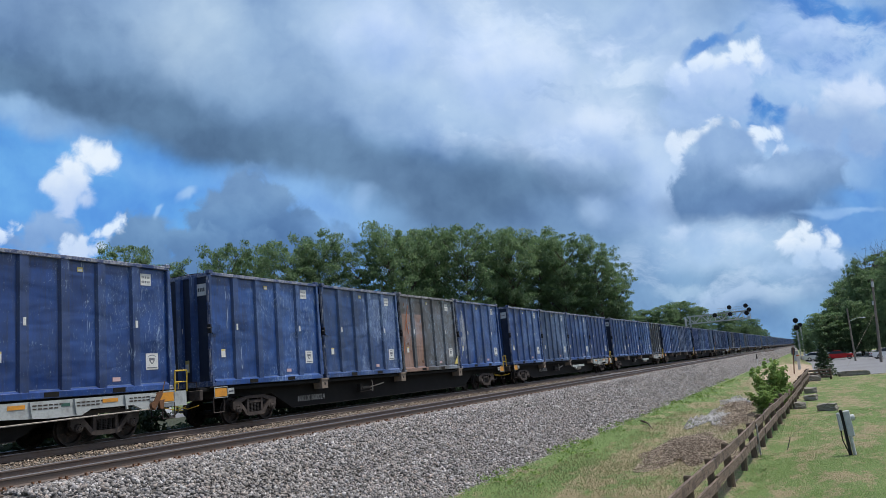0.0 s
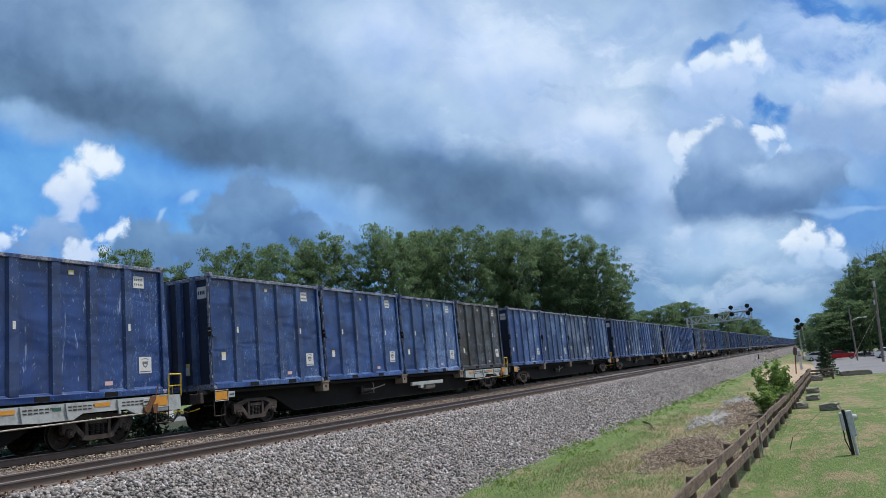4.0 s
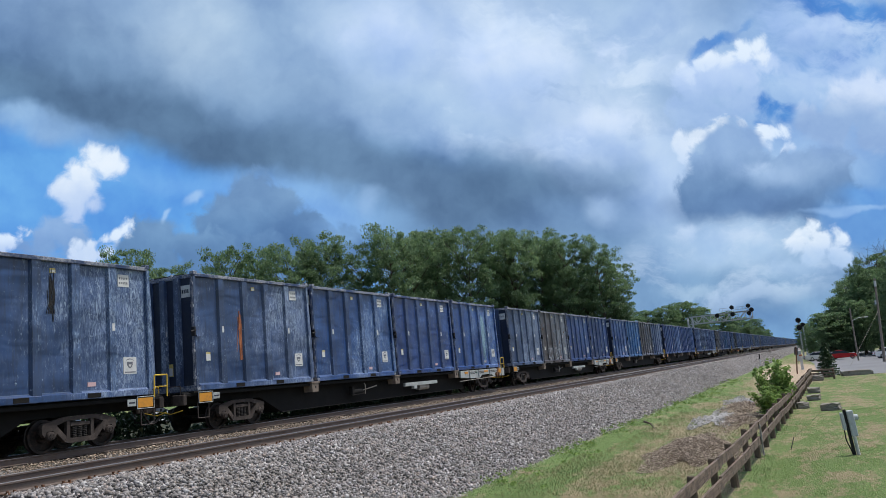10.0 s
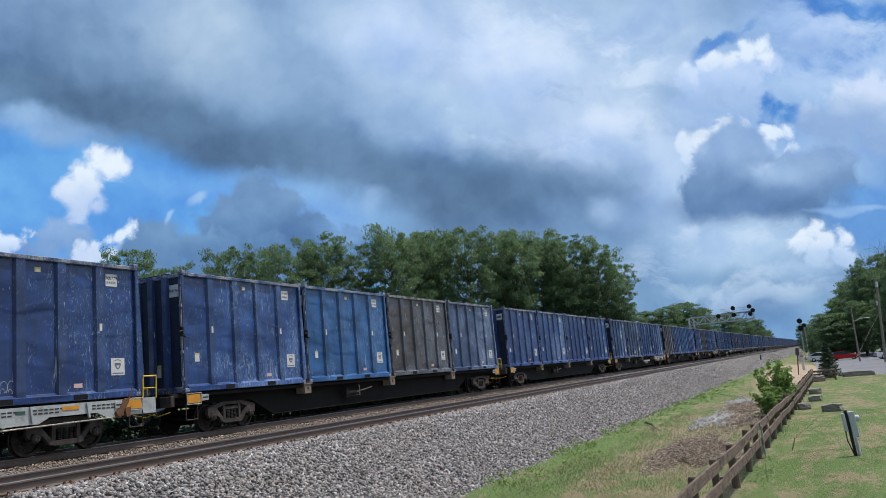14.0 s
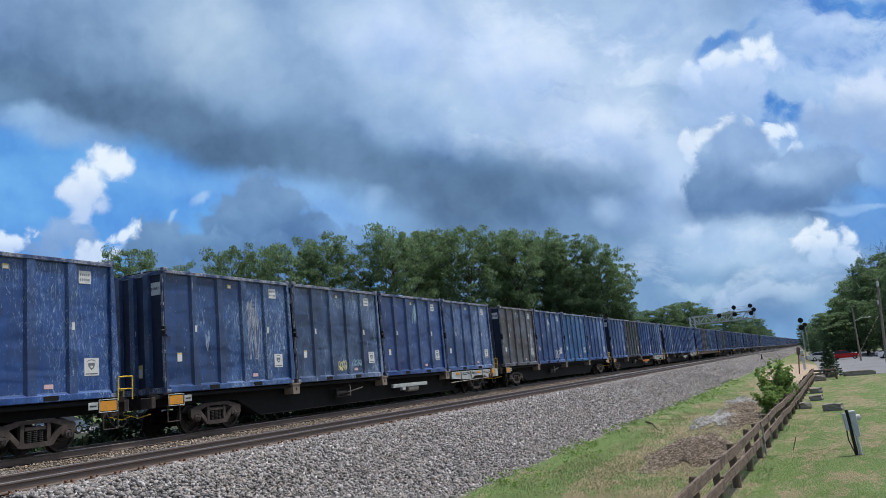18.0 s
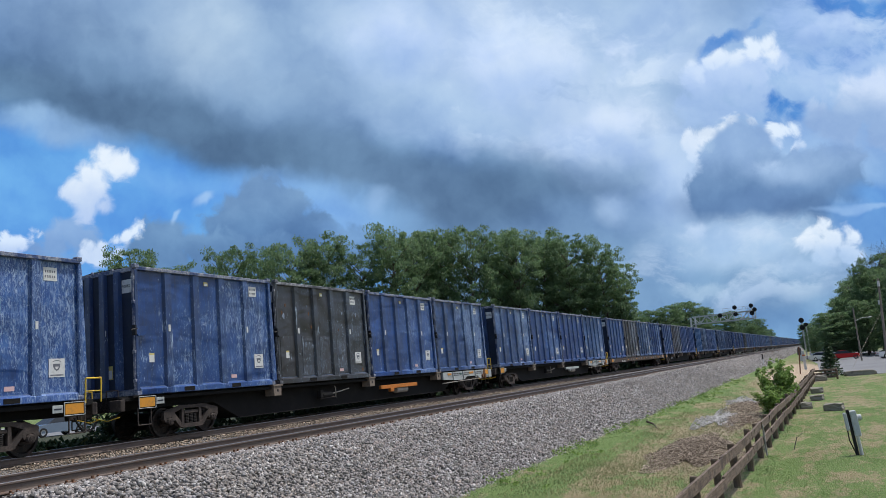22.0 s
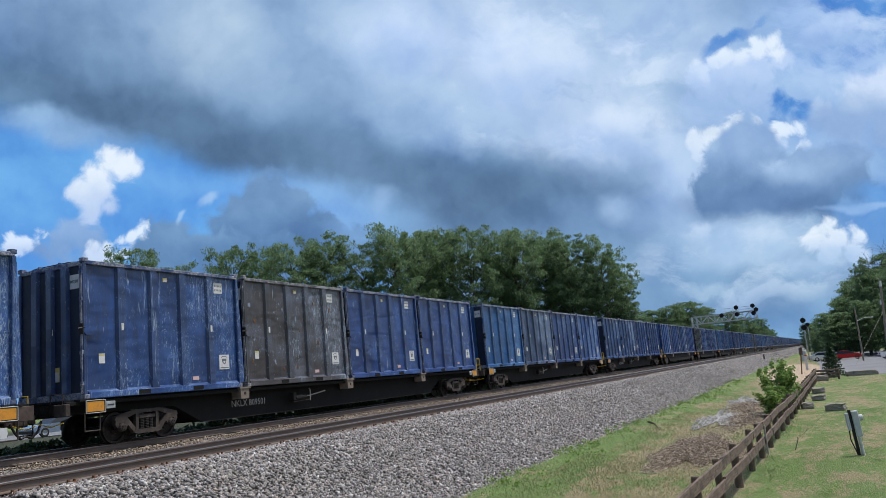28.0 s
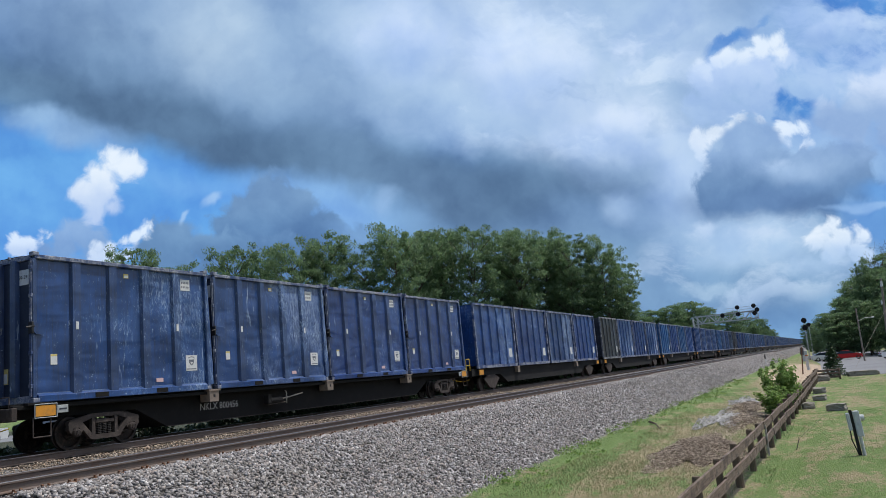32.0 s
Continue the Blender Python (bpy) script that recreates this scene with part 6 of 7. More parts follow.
# ---------------------------------------------------------------- shrubs and small conifer
def leafy_shrub(seed, height, spread):
    """Many upright stems from one foot, leafy along their length and ragged at the tips."""
    rng = np.random.default_rng(seed)
    ob = empty("shrub")
    wood, cs, rs = Build(), [], []
    for i in range(38):
        a, out = rng.uniform(0, 6.28), spread * math.sqrt(rng.random())
        h = height * rng.uniform(0.35, 1.08) * (1.0 - 0.25 * out / spread)
        tip = Vector((math.cos(a) * out, math.sin(a) * out, h))
        p0 = Vector((0.12 * math.cos(a), 0.12 * math.sin(a), -0.05))
        mid = p0.lerp(tip, 0.5) + Vector((0, 0, 0.12 * h))
        wood.tube(p0, mid, 0.013, 0.009, 5, False)
        wood.tube(mid, tip, 0.009, 0.003, 5, False)
        for q in range(11):
            f = 0.12 + 0.88 * q / 10
            c = p0.lerp(mid, 2 * f) if f < 0.5 else mid.lerp(tip, 2 * f - 1)
            cs.append(c + Vector((rng.normal(0, 0.05), rng.normal(0, 0.05), 0)))
            rs.append(0.27 * (1.15 - 0.72 * f) * rng.uniform(0.7, 1.3))
    part("stems", wood, M_BARK, ob)
    v, f = leaf_cards(cs, rs, 17, 0.13, rng, 1.0, 0.5)
    part("foliage", soup("foliage", v, f, M_LEAF_BRIGHT), None, ob)
    return ob


shrub = leafy_shrub(52, 2.55, 0.80)
shrub.matrix_basis = pose(41.0, 2.25, ground_z(2.25)) @ Matrix.Diagonal((1.2, 1.2, 1.0, 1))
tagged(shrub, "bright green leafy sapling shrub beside the wooden fence", "shrub")
s2_ = copy_thing(shrub, pose(38.4, 2.4, ground_z(2.4), 0, 0, 120) @ Matrix.Diagonal((0.95, 0.95, 0.55, 1)))
tagged(s2_, "low green leafy shrub beside the wooden fence", "shrub")


def spruce(seed, height):
    rng = np.random.default_rng(seed)
    ob = empty("spruce")
    b = Build().tube((0, 0, -0.1), (0, 0, height), 0.05, 0.008, 6)
    cs, rs = [], []
    for i in range(70):
        f = 0.06 + 0.92 * i / 70
        a, r = i * 2.4, (1 - f) * 0.95 + 0.05
        for q in (0.35, 0.7, 1.0):
            cs.append((math.cos(a) * r * q, math.sin(a) * r * q, f * height - 0.12 * r * q))
            rs.append(0.10 + 0.10 * (1 - f))
        b.tube((0, 0, f * height), (math.cos(a) * r, math.sin(a) * r, f * height - 0.12 * r), 0.012, 0.004, 4, False)
    part("trunk", b, M_BARK, ob)
    v, f = leaf_cards(cs, rs, 26, 0.13, rng, 0.5)
    part("needles", soup("needles", v, f, M_NEEDLE), None, ob)
    return ob


sp = spruce(61, 3.1)
sp.matrix_basis = pose(76.3, -0.25, -2.1) @ Matrix.Diagonal((1.08, 1.08, 1, 1))
tagged(sp, "small dark green spruce at the lawn's corner", "tree")


# ---------------------------------------------------------------- grass and brush
def blades(name, boxes_, mat, label, seed, h, w, shift=2.0):
    rng = np.random.default_rng(seed)
    P = []
    for x0, x1, y0, y1, per in boxes_:
        n = int((x1 - x0) * (y1 - y0) * per)
        x, y = rng.uniform(x0, x1, n), rng.uniform(y0, y1, n)
        keep = np.array([noise.noise((a * 0.2, b * 0.85, shift)) + 0.6 * noise.noise((a * 0.8, b * 2.2, shift + 3.0)) > rng.uniform(-0.8, 0.5) for a, b in zip(x, y)])
        P.append(np.stack([x[keep], y[keep]], -1))
    P = np.concatenate(P)
    n = len(P)
    z = np.interp(P[:, 1], [q[0] for q in GROUND_LINE], [q[1] for q in GROUND_LINE]) - 0.01
    a, hh = rng.uniform(0, 6.28, n), h * rng.uniform(0.4, 1.4, n)
    dx, dy = np.cos(a) * w, np.sin(a) * w
    lx, ly = rng.normal(0, 0.45, n) * hh, rng.normal(0, 0.45, n) * hh
    base = np.stack([P[:, 0], P[:, 1], z], -1)
    v = np.stack([base - np.stack([dx, dy, 0 * dx], -1), base + np.stack([dx, dy, 0 * dx], -1), base + np.stack([lx, ly, hh], -1)], 1).reshape(-1, 3)
    return tagged(part(name, soup(name, v, np.arange(3 * n).reshape(-1, 3), mat), None), label, "grass", kind="stuff")


M_BLADE = leaf_material("grass_blades", (0.070, 0.138, 0.030), (0.190, 0.285, 0.080), (0.40, 0.34, 0.18))
M_BLADE_COOL = leaf_material("cool_grass_blades", (0.085, 0.145, 0.050), (0.205, 0.280, 0.115), (0.40, 0.34, 0.20))
M_BLADE_DRY = leaf_material("dry_grass_blades", (0.175, 0.145, 0.080), (0.40, 0.335, 0.20), (0.10, 0.14, 0.04))
blades("lawn_grass", [(15, 26, -3.5, 2.1, 1250), (26, 40, -4.0, 1.9, 620), (40, 76, -4.5, 1.6, 120)], M_BLADE, "short mown green lawn grass", 71, 0.026, 0.006)
blades("lawn_dry_grass", [(15, 26, -3.5, 2.1, 620), (26, 40, -4.0, 1.9, 240), (40, 70, -4.5, 1.6, 35)], M_BLADE_DRY, "dry tufts in the mown lawn", 72, 0.022, 0.006, 9.0)
blades("verge_grass", [(11, 22, 5.2, 7.9, 700), (22, 36, 5.0, 7.9, 340), (36, 60, 4.8, 7.9, 180), (60, 110, 5.0, 7.9, 50), (15, 45, 1.6, 2.5, 300), (11, 36, 2.4, 5.2, 280)], M_BLADE_COOL, "short green verge grass below the ballast", 73, 0.050, 0.007)
blades("verge_dry_grass", [(12, 24, 2.3, 7.0, 900), (24, 40, 2.3, 6.6, 520), (40, 75, 2.4, 6.0, 110)], M_BLADE_DRY, "yellow dry verge grass", 74, 0.045, 0.006, 9.0)


def weeds():
    rng = np.random.default_rng(75)
    cs, rs = [], []
    for i in range(470):
        x = rng.uniform(10, 75)
        if noise.noise((x * 0.35, 4.0, 1.0)) < rng.uniform(-0.35, 0.25):
            continue
        y = 7.55 + rng.normal(0, 0.42) - 0.3 * (x > 40)
        cs.append((x, y, ground_z(y) + 0.08))
        rs.append(rng.uniform(0.06, 0.24))
    v, f = leaf_cards(cs, rs, 26, 0.06, rng, 0.45, 0.6)
    tagged(part("trackside_weeds", soup("trackside_weeds", v, f, M_LEAF_BRIGHT), None), "bright green weeds creeping on to the ballast", "weeds", kind="stuff")


weeds()


# added brush in near-black green, standing in for the shade under the wagons
def far_side_brush():
    rng = np.random.default_rng(78)
    cs, rs = [], []
    for i in range(7200):
        x = rng.uniform(-10, 190)
        y = rng.uniform(20.3, 21.2)
        low = 0.26 if 13.4 < x < 17.4 or 20.4 < x < 22.6 else 1.0
        cs.append((x, y, -0.35 + rng.random() ** 1.2 * 1.9 * low * (0.75 + 0.25 * math.sin(x * 0.7) * math.sin(x * 0.23))))
        rs.append(rng.uniform(0.2, 0.4) * min(1.0, 0.5 + low))
    v, f = leaf_cards(cs, rs, 24, 0.2, rng, 0.7, bent=False)
    tagged(part("far_side_brush", soup("far_side_brush", v, f, M_NEEDLE), None), "added dark green brush that darkens the view under the train", "brush", kind="stuff")


far_side_brush()


def brush():
    rng = np.random.default_rng(76)
    V, F = [], []
    n = 26000
    for cx, cy, rx, ry, h, share in ((25.8, 4.05, 3.9, 1.15, 0.36, 0.62), (37.0, 3.6, 4.0, 0.9, 0.14, 0.18), (44, 4.2, 5.0, 1.0, 0.14, 0.20)):
        m = int(n * share)
        a = rng.uniform(0, 6.28, m)
        r = rng.random(m) ** 0.62 * (1.0 + 0.28 * np.sin(3 * a + cx) + 0.2 * np.sin(7 * a + 2 * cx))
        x, y = cx + rx * r * np.cos(a), cy + ry * r * np.sin(a)
        z = np.array([ground_z(q) for q in y]) + h * np.clip(1 - r * r, 0.04, 1) * rng.random(m)
        d = rng.normal(size=(m, 3)) * np.array([1, 1, 0.35])
        d /= np.linalg.norm(d, axis=1, keepdims=True)
        ln = rng.uniform(0.03, 0.06, m)[:, None] * np.exp(rng.normal(0.3, 0.6, m))[:, None]
        w = np.cross(d, np.array([0, 0, 1.0]))
        w /= np.linalg.norm(w, axis=1, keepdims=True) + 1e-6
        w *= rng.uniform(0.0025, 0.007, m)[:, None]
        c = np.stack([x, y, z], -1)
        up = np.array([0, 0, 0.012])
        V.append(np.stack([c - d * ln / 2 - w, c - d * ln / 2 + w, c - d * ln / 2 + up, c + d * ln / 2 - w, c + d * ln / 2 + w, c + d * ln / 2 + up], 1).reshape(-1, 3))
    V = np.concatenate(V)
    k = np.arange(len(V) // 6)[:, None, None] * 6
    F = (np.array([(0, 1, 4, 3), (1, 2, 5, 4), (2, 0, 3, 5)])[None] + k).reshape(-1, 4)
    m = Mat("dead_brush_twigs", 0.9)
    isl = m.node("ShaderNodeNewGeometry").outputs["Random Per Island"]
    mat = m.done(m.mix(m.ramp(isl, 0.2, 1.0), (0.13, 0.098, 0.076), (0.52, 0.44, 0.35)))
    tagged(part("dead_brush", soup("dead_brush", V, F, mat), None), "piled brown dead brush and twigs beside the fence", "brush", kind="stuff")


brush()


def pale_gravel():
    rng = np.random.default_rng(77)
    n = 1500
    a = rng.uniform(0, 6.28, n)
    r = rng.random(n) ** 0.6 * (1.0 + 0.35 * np.sin(3 * a + 1) + 0.25 * np.sin(5 * a))
    x = np.where(rng.random(n) < 0.7, 37.5 + 4.5 * r * np.cos(a), 49 + 3 * r * np.cos(a))
    y = 4.75 + 0.75 * r * np.sin(a)
    base = np.array([(1, 0, 0), (0, 1, 0), (-1, 0, 0), (0, -1, 0), (0, 0, 0.8), (0, 0, -0.8)])
    fc = np.array([(0, 1, 4), (1, 2, 4), (2, 3, 4), (3, 0, 4), (1, 0, 5), (2, 1, 5), (3, 2, 5), (0, 3, 5)])
    p = base[None] * rng.uniform(0.02, 0.07, (n, 1, 1)) * rng.uniform(0.6, 1.3, (n, 6, 1))
    z = np.interp(y, [q[0] for q in GROUND_LINE], [q[1] for q in GROUND_LINE])
    p = p + np.stack([x, y, z + 0.02], -1)[:, None, :]
    f = (fc[None] + 6 * np.arange(n)[:, None, None]).reshape(-1, 3)
    tagged(part("pale_gravel", soup("pale_gravel", p.reshape(-1, 3), f, plain("pale_stone", (0.36, 0.355, 0.35), 0.9, 0, 0.5, 9)), None), "patch of pale grey broken stone in the verge", "gravel", kind="stuff")


pale_gravel()

# ---------------------------------------------------------------- fence
def fence_wood():
    """Old rails: brown-grey grain along the line, dark wet stains and pale lichen flecks."""
    k = Mat("weathered_fence_wood", 0.92)
    grain = k.noise(k.coord(scale=(1.2, 26, 26)), 1.6, 5, 0.7, 0.6)
    v = k.coord()
    spot, blot = k.noise(v, 16.0, 4, 0.7), k.noise(v, 2.6, 5, 0.65)
    c = k.mix(k.ramp(grain, 0.34, 0.66), (0.085, 0.060, 0.048), (0.225, 0.170, 0.135))
    c = k.mix(k.ramp(blot, 0.46, 0.66, 0, 0.75), c, (0.050, 0.038, 0.032))
    c = k.mix(k.ramp(spot, 0.60, 0.68, 0, 0.8), c, (0.34, 0.33, 0.28))
    k.bump(k.math("ADD", grain, k.math("MULTIPLY", spot, 0.5)), 0.8, 0.012)
    return k.done(c)


M_RAILWOOD = fence_wood()
M_POST = plain("treated_post_wood", (0.145, 0.110, 0.078), 0.9, 0, 0.7, 5.0, (0.055, 0.042, 0.034), 0.7)


def fence():
    ob = empty("wooden_fence", pose(0, 0, 0))
    rs = random.Random(7)
    n = 25
    pts = [(11.88 + 2.5 * i, float(np.interp(11.88 + 2.5 * i, (11.5, 26, 40, 72), (2.47, 2.02, 1.64, 1.08)))) for i in range(n)]
    for i, (x, y) in enumerate(pts):
        h = 1.00 + rs.uniform(-0.05, 0.05)
        r = 0.085 + rs.uniform(-0.008, 0.012)
        b = Build().lathe([(r * 1.05, -0.25), (r * 1.02, 0.3), (r, h - 0.03), (r * 0.85, h), (0.001, h + 0.005)], (0, 0, 0), "z", 10)
        part("post", b, M_POST, ob, at=pose(x, y, ground_z(y), rs.uniform(-2.5, 2.5), rs.uniform(-2.5, 2.5), rs.uniform(0, 360)), smooth=False)
    for i in range(n - 1):
        (xa, ya), (xb, yb) = pts[i], pts[i + 1]
        for zc, hh in ((0.905, 0.195), (0.505, 0.195)):
            d0, d1 = rs.uniform(-0.025, 0.025), rs.uniform(-0.025, 0.025)
            q, segs = Build(), 4
            for k in range(segs):
                f0, f1 = k / segs, (k + 1) / segs
                w0, w1 = 0.012 * math.sin(f0 * 3.14 + i), 0.012 * math.sin(f1 * 3.14 + i)
                pa = [(xa + (xb - xa) * f0 - 0.04, ya + (yb - ya) * f0 - 0.115 + w0), (xa + (xb - xa) * f1 + 0.04, ya + (yb - ya) * f1 - 0.115 + w1)]
                za, zb = -2.1 + zc + d0 * (1 - f0) + d1 * f0, -2.1 + zc + d0 * (1 - f1) + d1 * f1
                vs = []
                for (x, y), z in zip(pa, (za, zb)):
                    vs += [(x, y - 0.028, z - hh / 2), (x, y + 0.028, z - hh / 2), (x, y + 0.028, z + hh / 2), (x, y - 0.028, z + hh / 2)]
                q.add(vs, [(0, 1, 2, 3), (4, 7, 6, 5), (0, 4, 5, 1), (1, 5, 6, 2), (2, 6, 7, 3), (3, 7, 4, 0)])
            part("rail", q, M_RAILWOOD, ob)
    x, y = pts[-1]
    for k in (1, 2):
        part("post", Build().lathe([(0.09, -0.25), (0.085, 0.9), (0.001, 0.93)], (0, 0, 0), "z", 10), M_POST, ob, at=pose(x + 0.2 * k, y - 0.85 * k, -2.1))
    for zc in (0.78, 0.52, 0.26):
        part("rail", Build().box(x - 0.05, x + 0.35, y - 1.75, y + 0.05, -2.1 + zc - 0.07, -2.1 + zc + 0.07, 0.01), M_RAILWOOD, ob)
    # a pale plank nailed upright to one post
    xk, yk = pts[5]
    part("plank", Build().box(xk - 0.10, xk - 0.03, yk - 0.19, yk - 0.145, -2.02, -1.18, 0.006), plain("pale_plank", (0.36, 0.34, 0.31), 0.9, 0, 0.5), ob, "pale grey upright plank")
    tagged(ob, "weathered brown two-rail wooden fence on round posts", "fence")


fence()


# ---------------------------------------------------------------- stones on the lawn
def boulder(name, seed, sx, sy, sz):
    rs = random.Random(seed)
    bm = bmesh.new()
    bmesh.ops.create_cube(bm, size=1.0)
    bmesh.ops.subdivide_edges(bm, edges=bm.edges, cuts=4, use_grid_fill=True)
    for q in bm.verts:
        k = 1 - 0.20 * (abs(q.co.x * 2) ** 4 + abs(q.co.y * 2) ** 4 + abs(q.co.z * 2) ** 4) / 3
        j = 0.22 * noise.noise(q.co * 2.2 + Vector((seed, 0, 0))) + 0.07 * noise.noise(q.co * 6 + Vector((0, seed, 0)))
        q.co = Vector((q.co.x * sx, q.co.y * sy, (q.co.z + 0.45) * sz)) * (k + j)
    me = bpy.data.meshes.new(name)
    bm.to_mesh(me)
    bm.free()
    me.materials.append(M_ROCK)
    return new(name, me)


M_ROCK = plain("grey_field_stone", (0.27, 0.25, 0.22), 0.95, 0, 0.75, 3.0, (0.075, 0.068, 0.06), 0.9)
for seed, x, y, sx, sy, sz in ((1, 39.9, -0.02, 0.55, 0.85, 0.40), (2, 47.5, 0.75, 0.7, 0.7, 0.36), (3, 54.3, 0.80, 0.8, 0.75, 0.42), (4, 70.9, 0.62, 0.9, 0.95, 0.55), (5, 42.0, 1.22, 0.5, 0.58, 0.36)):
    r = boulder("stone_block", seed, sx, sy, sz)
    r.matrix_basis = pose(x, y, -2.12, 0, 0, seed * 7 - 20)
    tagged(r, "rough grey-brown stone block lying on the lawn", "stone", "stones along the fence")
for x, y, ln in ((76.2, -2.4, 2.5), (33.5, -2.95, 1.0)):
    lg = boulder("timber_stop", 9, 0.45, ln, 0.5)
    lg.matrix_basis = pose(x, y, -2.12, 0, 0, 4)
    tagged(lg, "dark squared timber lying at the lawn's edge", "timber", "timbers on the lawn")

# ---------------------------------------------------------------- meter post
M_GREY_BOX = plain("grey_enamel", (0.50, 0.53, 0.55), 0.45, 0.0, 0.3, 6, (0.2, 0.19, 0.18))
M_CONDUIT = plain("pale_conduit", (0.55, 0.56, 0.57), 0.5, 0.2, 0.3, 6)


def meter_post():
    ob = empty("meter_post", pose(24.3, -0.42, -2.1, -4.0, 0, 8) @ Matrix.Diagonal((0.82, 0.78, 0.84, 1)))
    part("post", Build().box(-0.05, 0.05, 0.0, 0.095, -0.2, 1.45, 0.008), M_DARK, ob, "dark wooden post")
    part("meter_box", Build().box(-0.12, 0.08, -0.21, 0.0, 0.58, 1.40, 0.02), M_GREY_BOX, ob, "light grey meter box")
    part("meter_dial", Build().lathe([(0.001, -0.34), (0.09, -0.34), (0.10, -0.30), (0.10, -0.20)], (0, 0, 1.16), "y", 16), M_GREY_BOX, ob)
    part("switch_box", Build().box(-0.09, 0.07, 0.10, 0.21, 0.80, 1.36, 0.015), M_GREY_BOX, ob)
    part("conduit", Build().tube((-0.05, -0.075, -0.2), (-0.05, -0.075, 0.6), 0.06, n=10), M_CONDUIT, ob, "pale conduit pipe")
    part("cable", Build().pipe([(-0.02, 0.18, 0.85), (-0.02, 0.2, 0.5), (-0.02, 0.10, 0.1), (-0.02, 0.08, -0.1)], 0.022, 6), M_DARK, ob)
    tagged(ob, "leaning grey electric meter box on a dark post", "meter post")


meter_post()
an = empty("guy_anchor", pose(25.9, 1.3, -2.1))
part("rod", Build().pipe([(0, 0, -0.1), (0.35, -0.13, 0.26)], 0.012, 6), M_DARK, an)
part("eye", Build().lathe([(0.03, -0.01), (0.05, 0), (0.03, 0.01)], (0.37, -0.14, 0.30), "y", 10), M_DARK, an)
part("guy_wire", Build().pipe([(0.37, -0.14, 0.30), (4.4, -1.65, 1.25)], 0.0035, 4), M_DARK, an)
tagged(an, "thin steel guy wire on a ground anchor rod", "guy wire")

# ---------------------------------------------------------------- signals
M_ALU = plain("galvanised_steel", (0.55, 0.57, 0.58), 0.5, 0.4, 0.3, 3, (0.3, 0.3, 0.3))
M_SIGNAL = plain("signal_black", (0.012, 0.012, 0.013), 0.6, 0, 0.2)


def signal_head(b, x, y, z, r=0.42):
    """A round black backboard with hooded lamps, facing down the line."""
    b.tube((x - 0.05, y, z), (x + 0.05, y, z), r, n=18)
    for dy, dz in ((0, 0.2), (-0.17, -0.1), (0.17, -0.1)):
        b.tube((x - 0.35, y + dy, z + dz), (x - 0.05, y + dy, z + dz), 0.10, n=8)
    b.tube((x + 0.05, y, z), (x + 0.3, y, z), 0.2, n=10)


def gantry():
    ob = empty("signal_bridge", pose(170, 0, 0))
    yl, yr, z0, z1 = 23.7, 11.4, 7.0, 8.5
    leg = Build()
    for dx in (-0.6, 0.6):
        for dy in (-0.45, 0.45):
            leg.box(dx - 0.10, dx + 0.10, yl + dy - 0.10, yl + dy + 0.10, -1.6, z1)
    for i in range(8):
        z = -1.0 + i * 1.15
        for dx in (-0.6, 0.6):
            leg.tube((dx, yl - 0.45, z), (dx, yl + 0.45, z + 1.15), 0.045, n=4)
        for dy in (-0.45, 0.45):
            leg.tube((-0.6, yl + dy, z), (0.6, yl + dy, z + 1.15), 0.045, n=4)
    part("lattice_leg", leg, M_ALU, ob, "galvanised lattice leg")
    tr = Build()
    for dx in (-0.6, 0.6):
        for z in (z0, z1):
            tr.box(dx - 0.11, dx + 0.11, yr, yl, z - 0.11, z + 0.11)
    n = 9
    for i in range(n):
        ya, yb = yl + (yr - yl) * i / n, yl + (yr - yl) * (i + 1) / n
        for dx in (-0.6, 0.6):
            tr.tube((dx, ya, z0 if i % 2 else z1), (dx, yb, z1 if i % 2 else z0), 0.085, n=4)
            tr.tube((dx, yb, z0), (dx, yb, z1), 0.045, n=4)
        tr.tube((-0.6, yb, z1), (0.6, yb, z1), 0.045, n=4)
    part("truss", tr, M_ALU, ob, "galvanised truss arm over both tracks")
    wk = Build()
    for i in range(12):
        y = 17.5 + (yr - 17.5) * i / 11
        wk.tube((-0.9, y, z1), (-0.9, y, z1 + 1.0), 0.025, n=4)
    for z in (0.5, 1.0):
        wk.tube((-0.9, 17.5, z1 + z), (-0.9, yr, z1 + z), 0.03, n=4)
    wk.box(-1.0, -0.5, yr, 17.5, z1 + 0.04, z1 + 0.08)
    part("walkway", wk, M_ALU, ob)
    for y, zs in ((15.1, (8.1, 9.5)), (11.95, (8.0, 9.5)), (11.4, (8.65,)), (18.1, (8.2,))):
        for z in zs:
            b = Build()
            signal_head(b, -1.2, y, z, 0.44)
            part("signal_head", b, M_SIGNAL, ob, "round black signal head")
        part("signal_pole", Build().tube((-0.9, y, z0), (-0.9, y, max(zs) + 0.4), 0.06, n=6), M_ALU, ob)
    tagged(ob, "grey cantilever signal bridge with black signal heads", "signal bridge")


gantry()


def mast(x, y, top, heads, label):
    ob = empty("signal_mast", pose(x, y, -1.9))
    part("mast_pole", Build().tube((0, 0, 0), (0, 0, top), 0.09, n=8), M_ALU, ob)
    part("mast_base", Build().box(-0.3, 0.3, -0.3, 0.3, -0.1, 0.5, 0.02), M_ALU, ob)
    part("ladder", Build().pipe([(0.3, -0.15, 0), (0.3, -0.15, top - 1)], 0.02, 4).pipe([(0.3, 0.15, 0), (0.3, 0.15, top - 1)], 0.02, 4), M_ALU, ob)
    for z in heads:
        b = Build()
        signal_head(b, -0.25, 0, z, 0.50)
        part("signal_head", b, M_SIGNAL, ob, "round black signal head")
    tagged(ob, label, "signal", "signal masts")


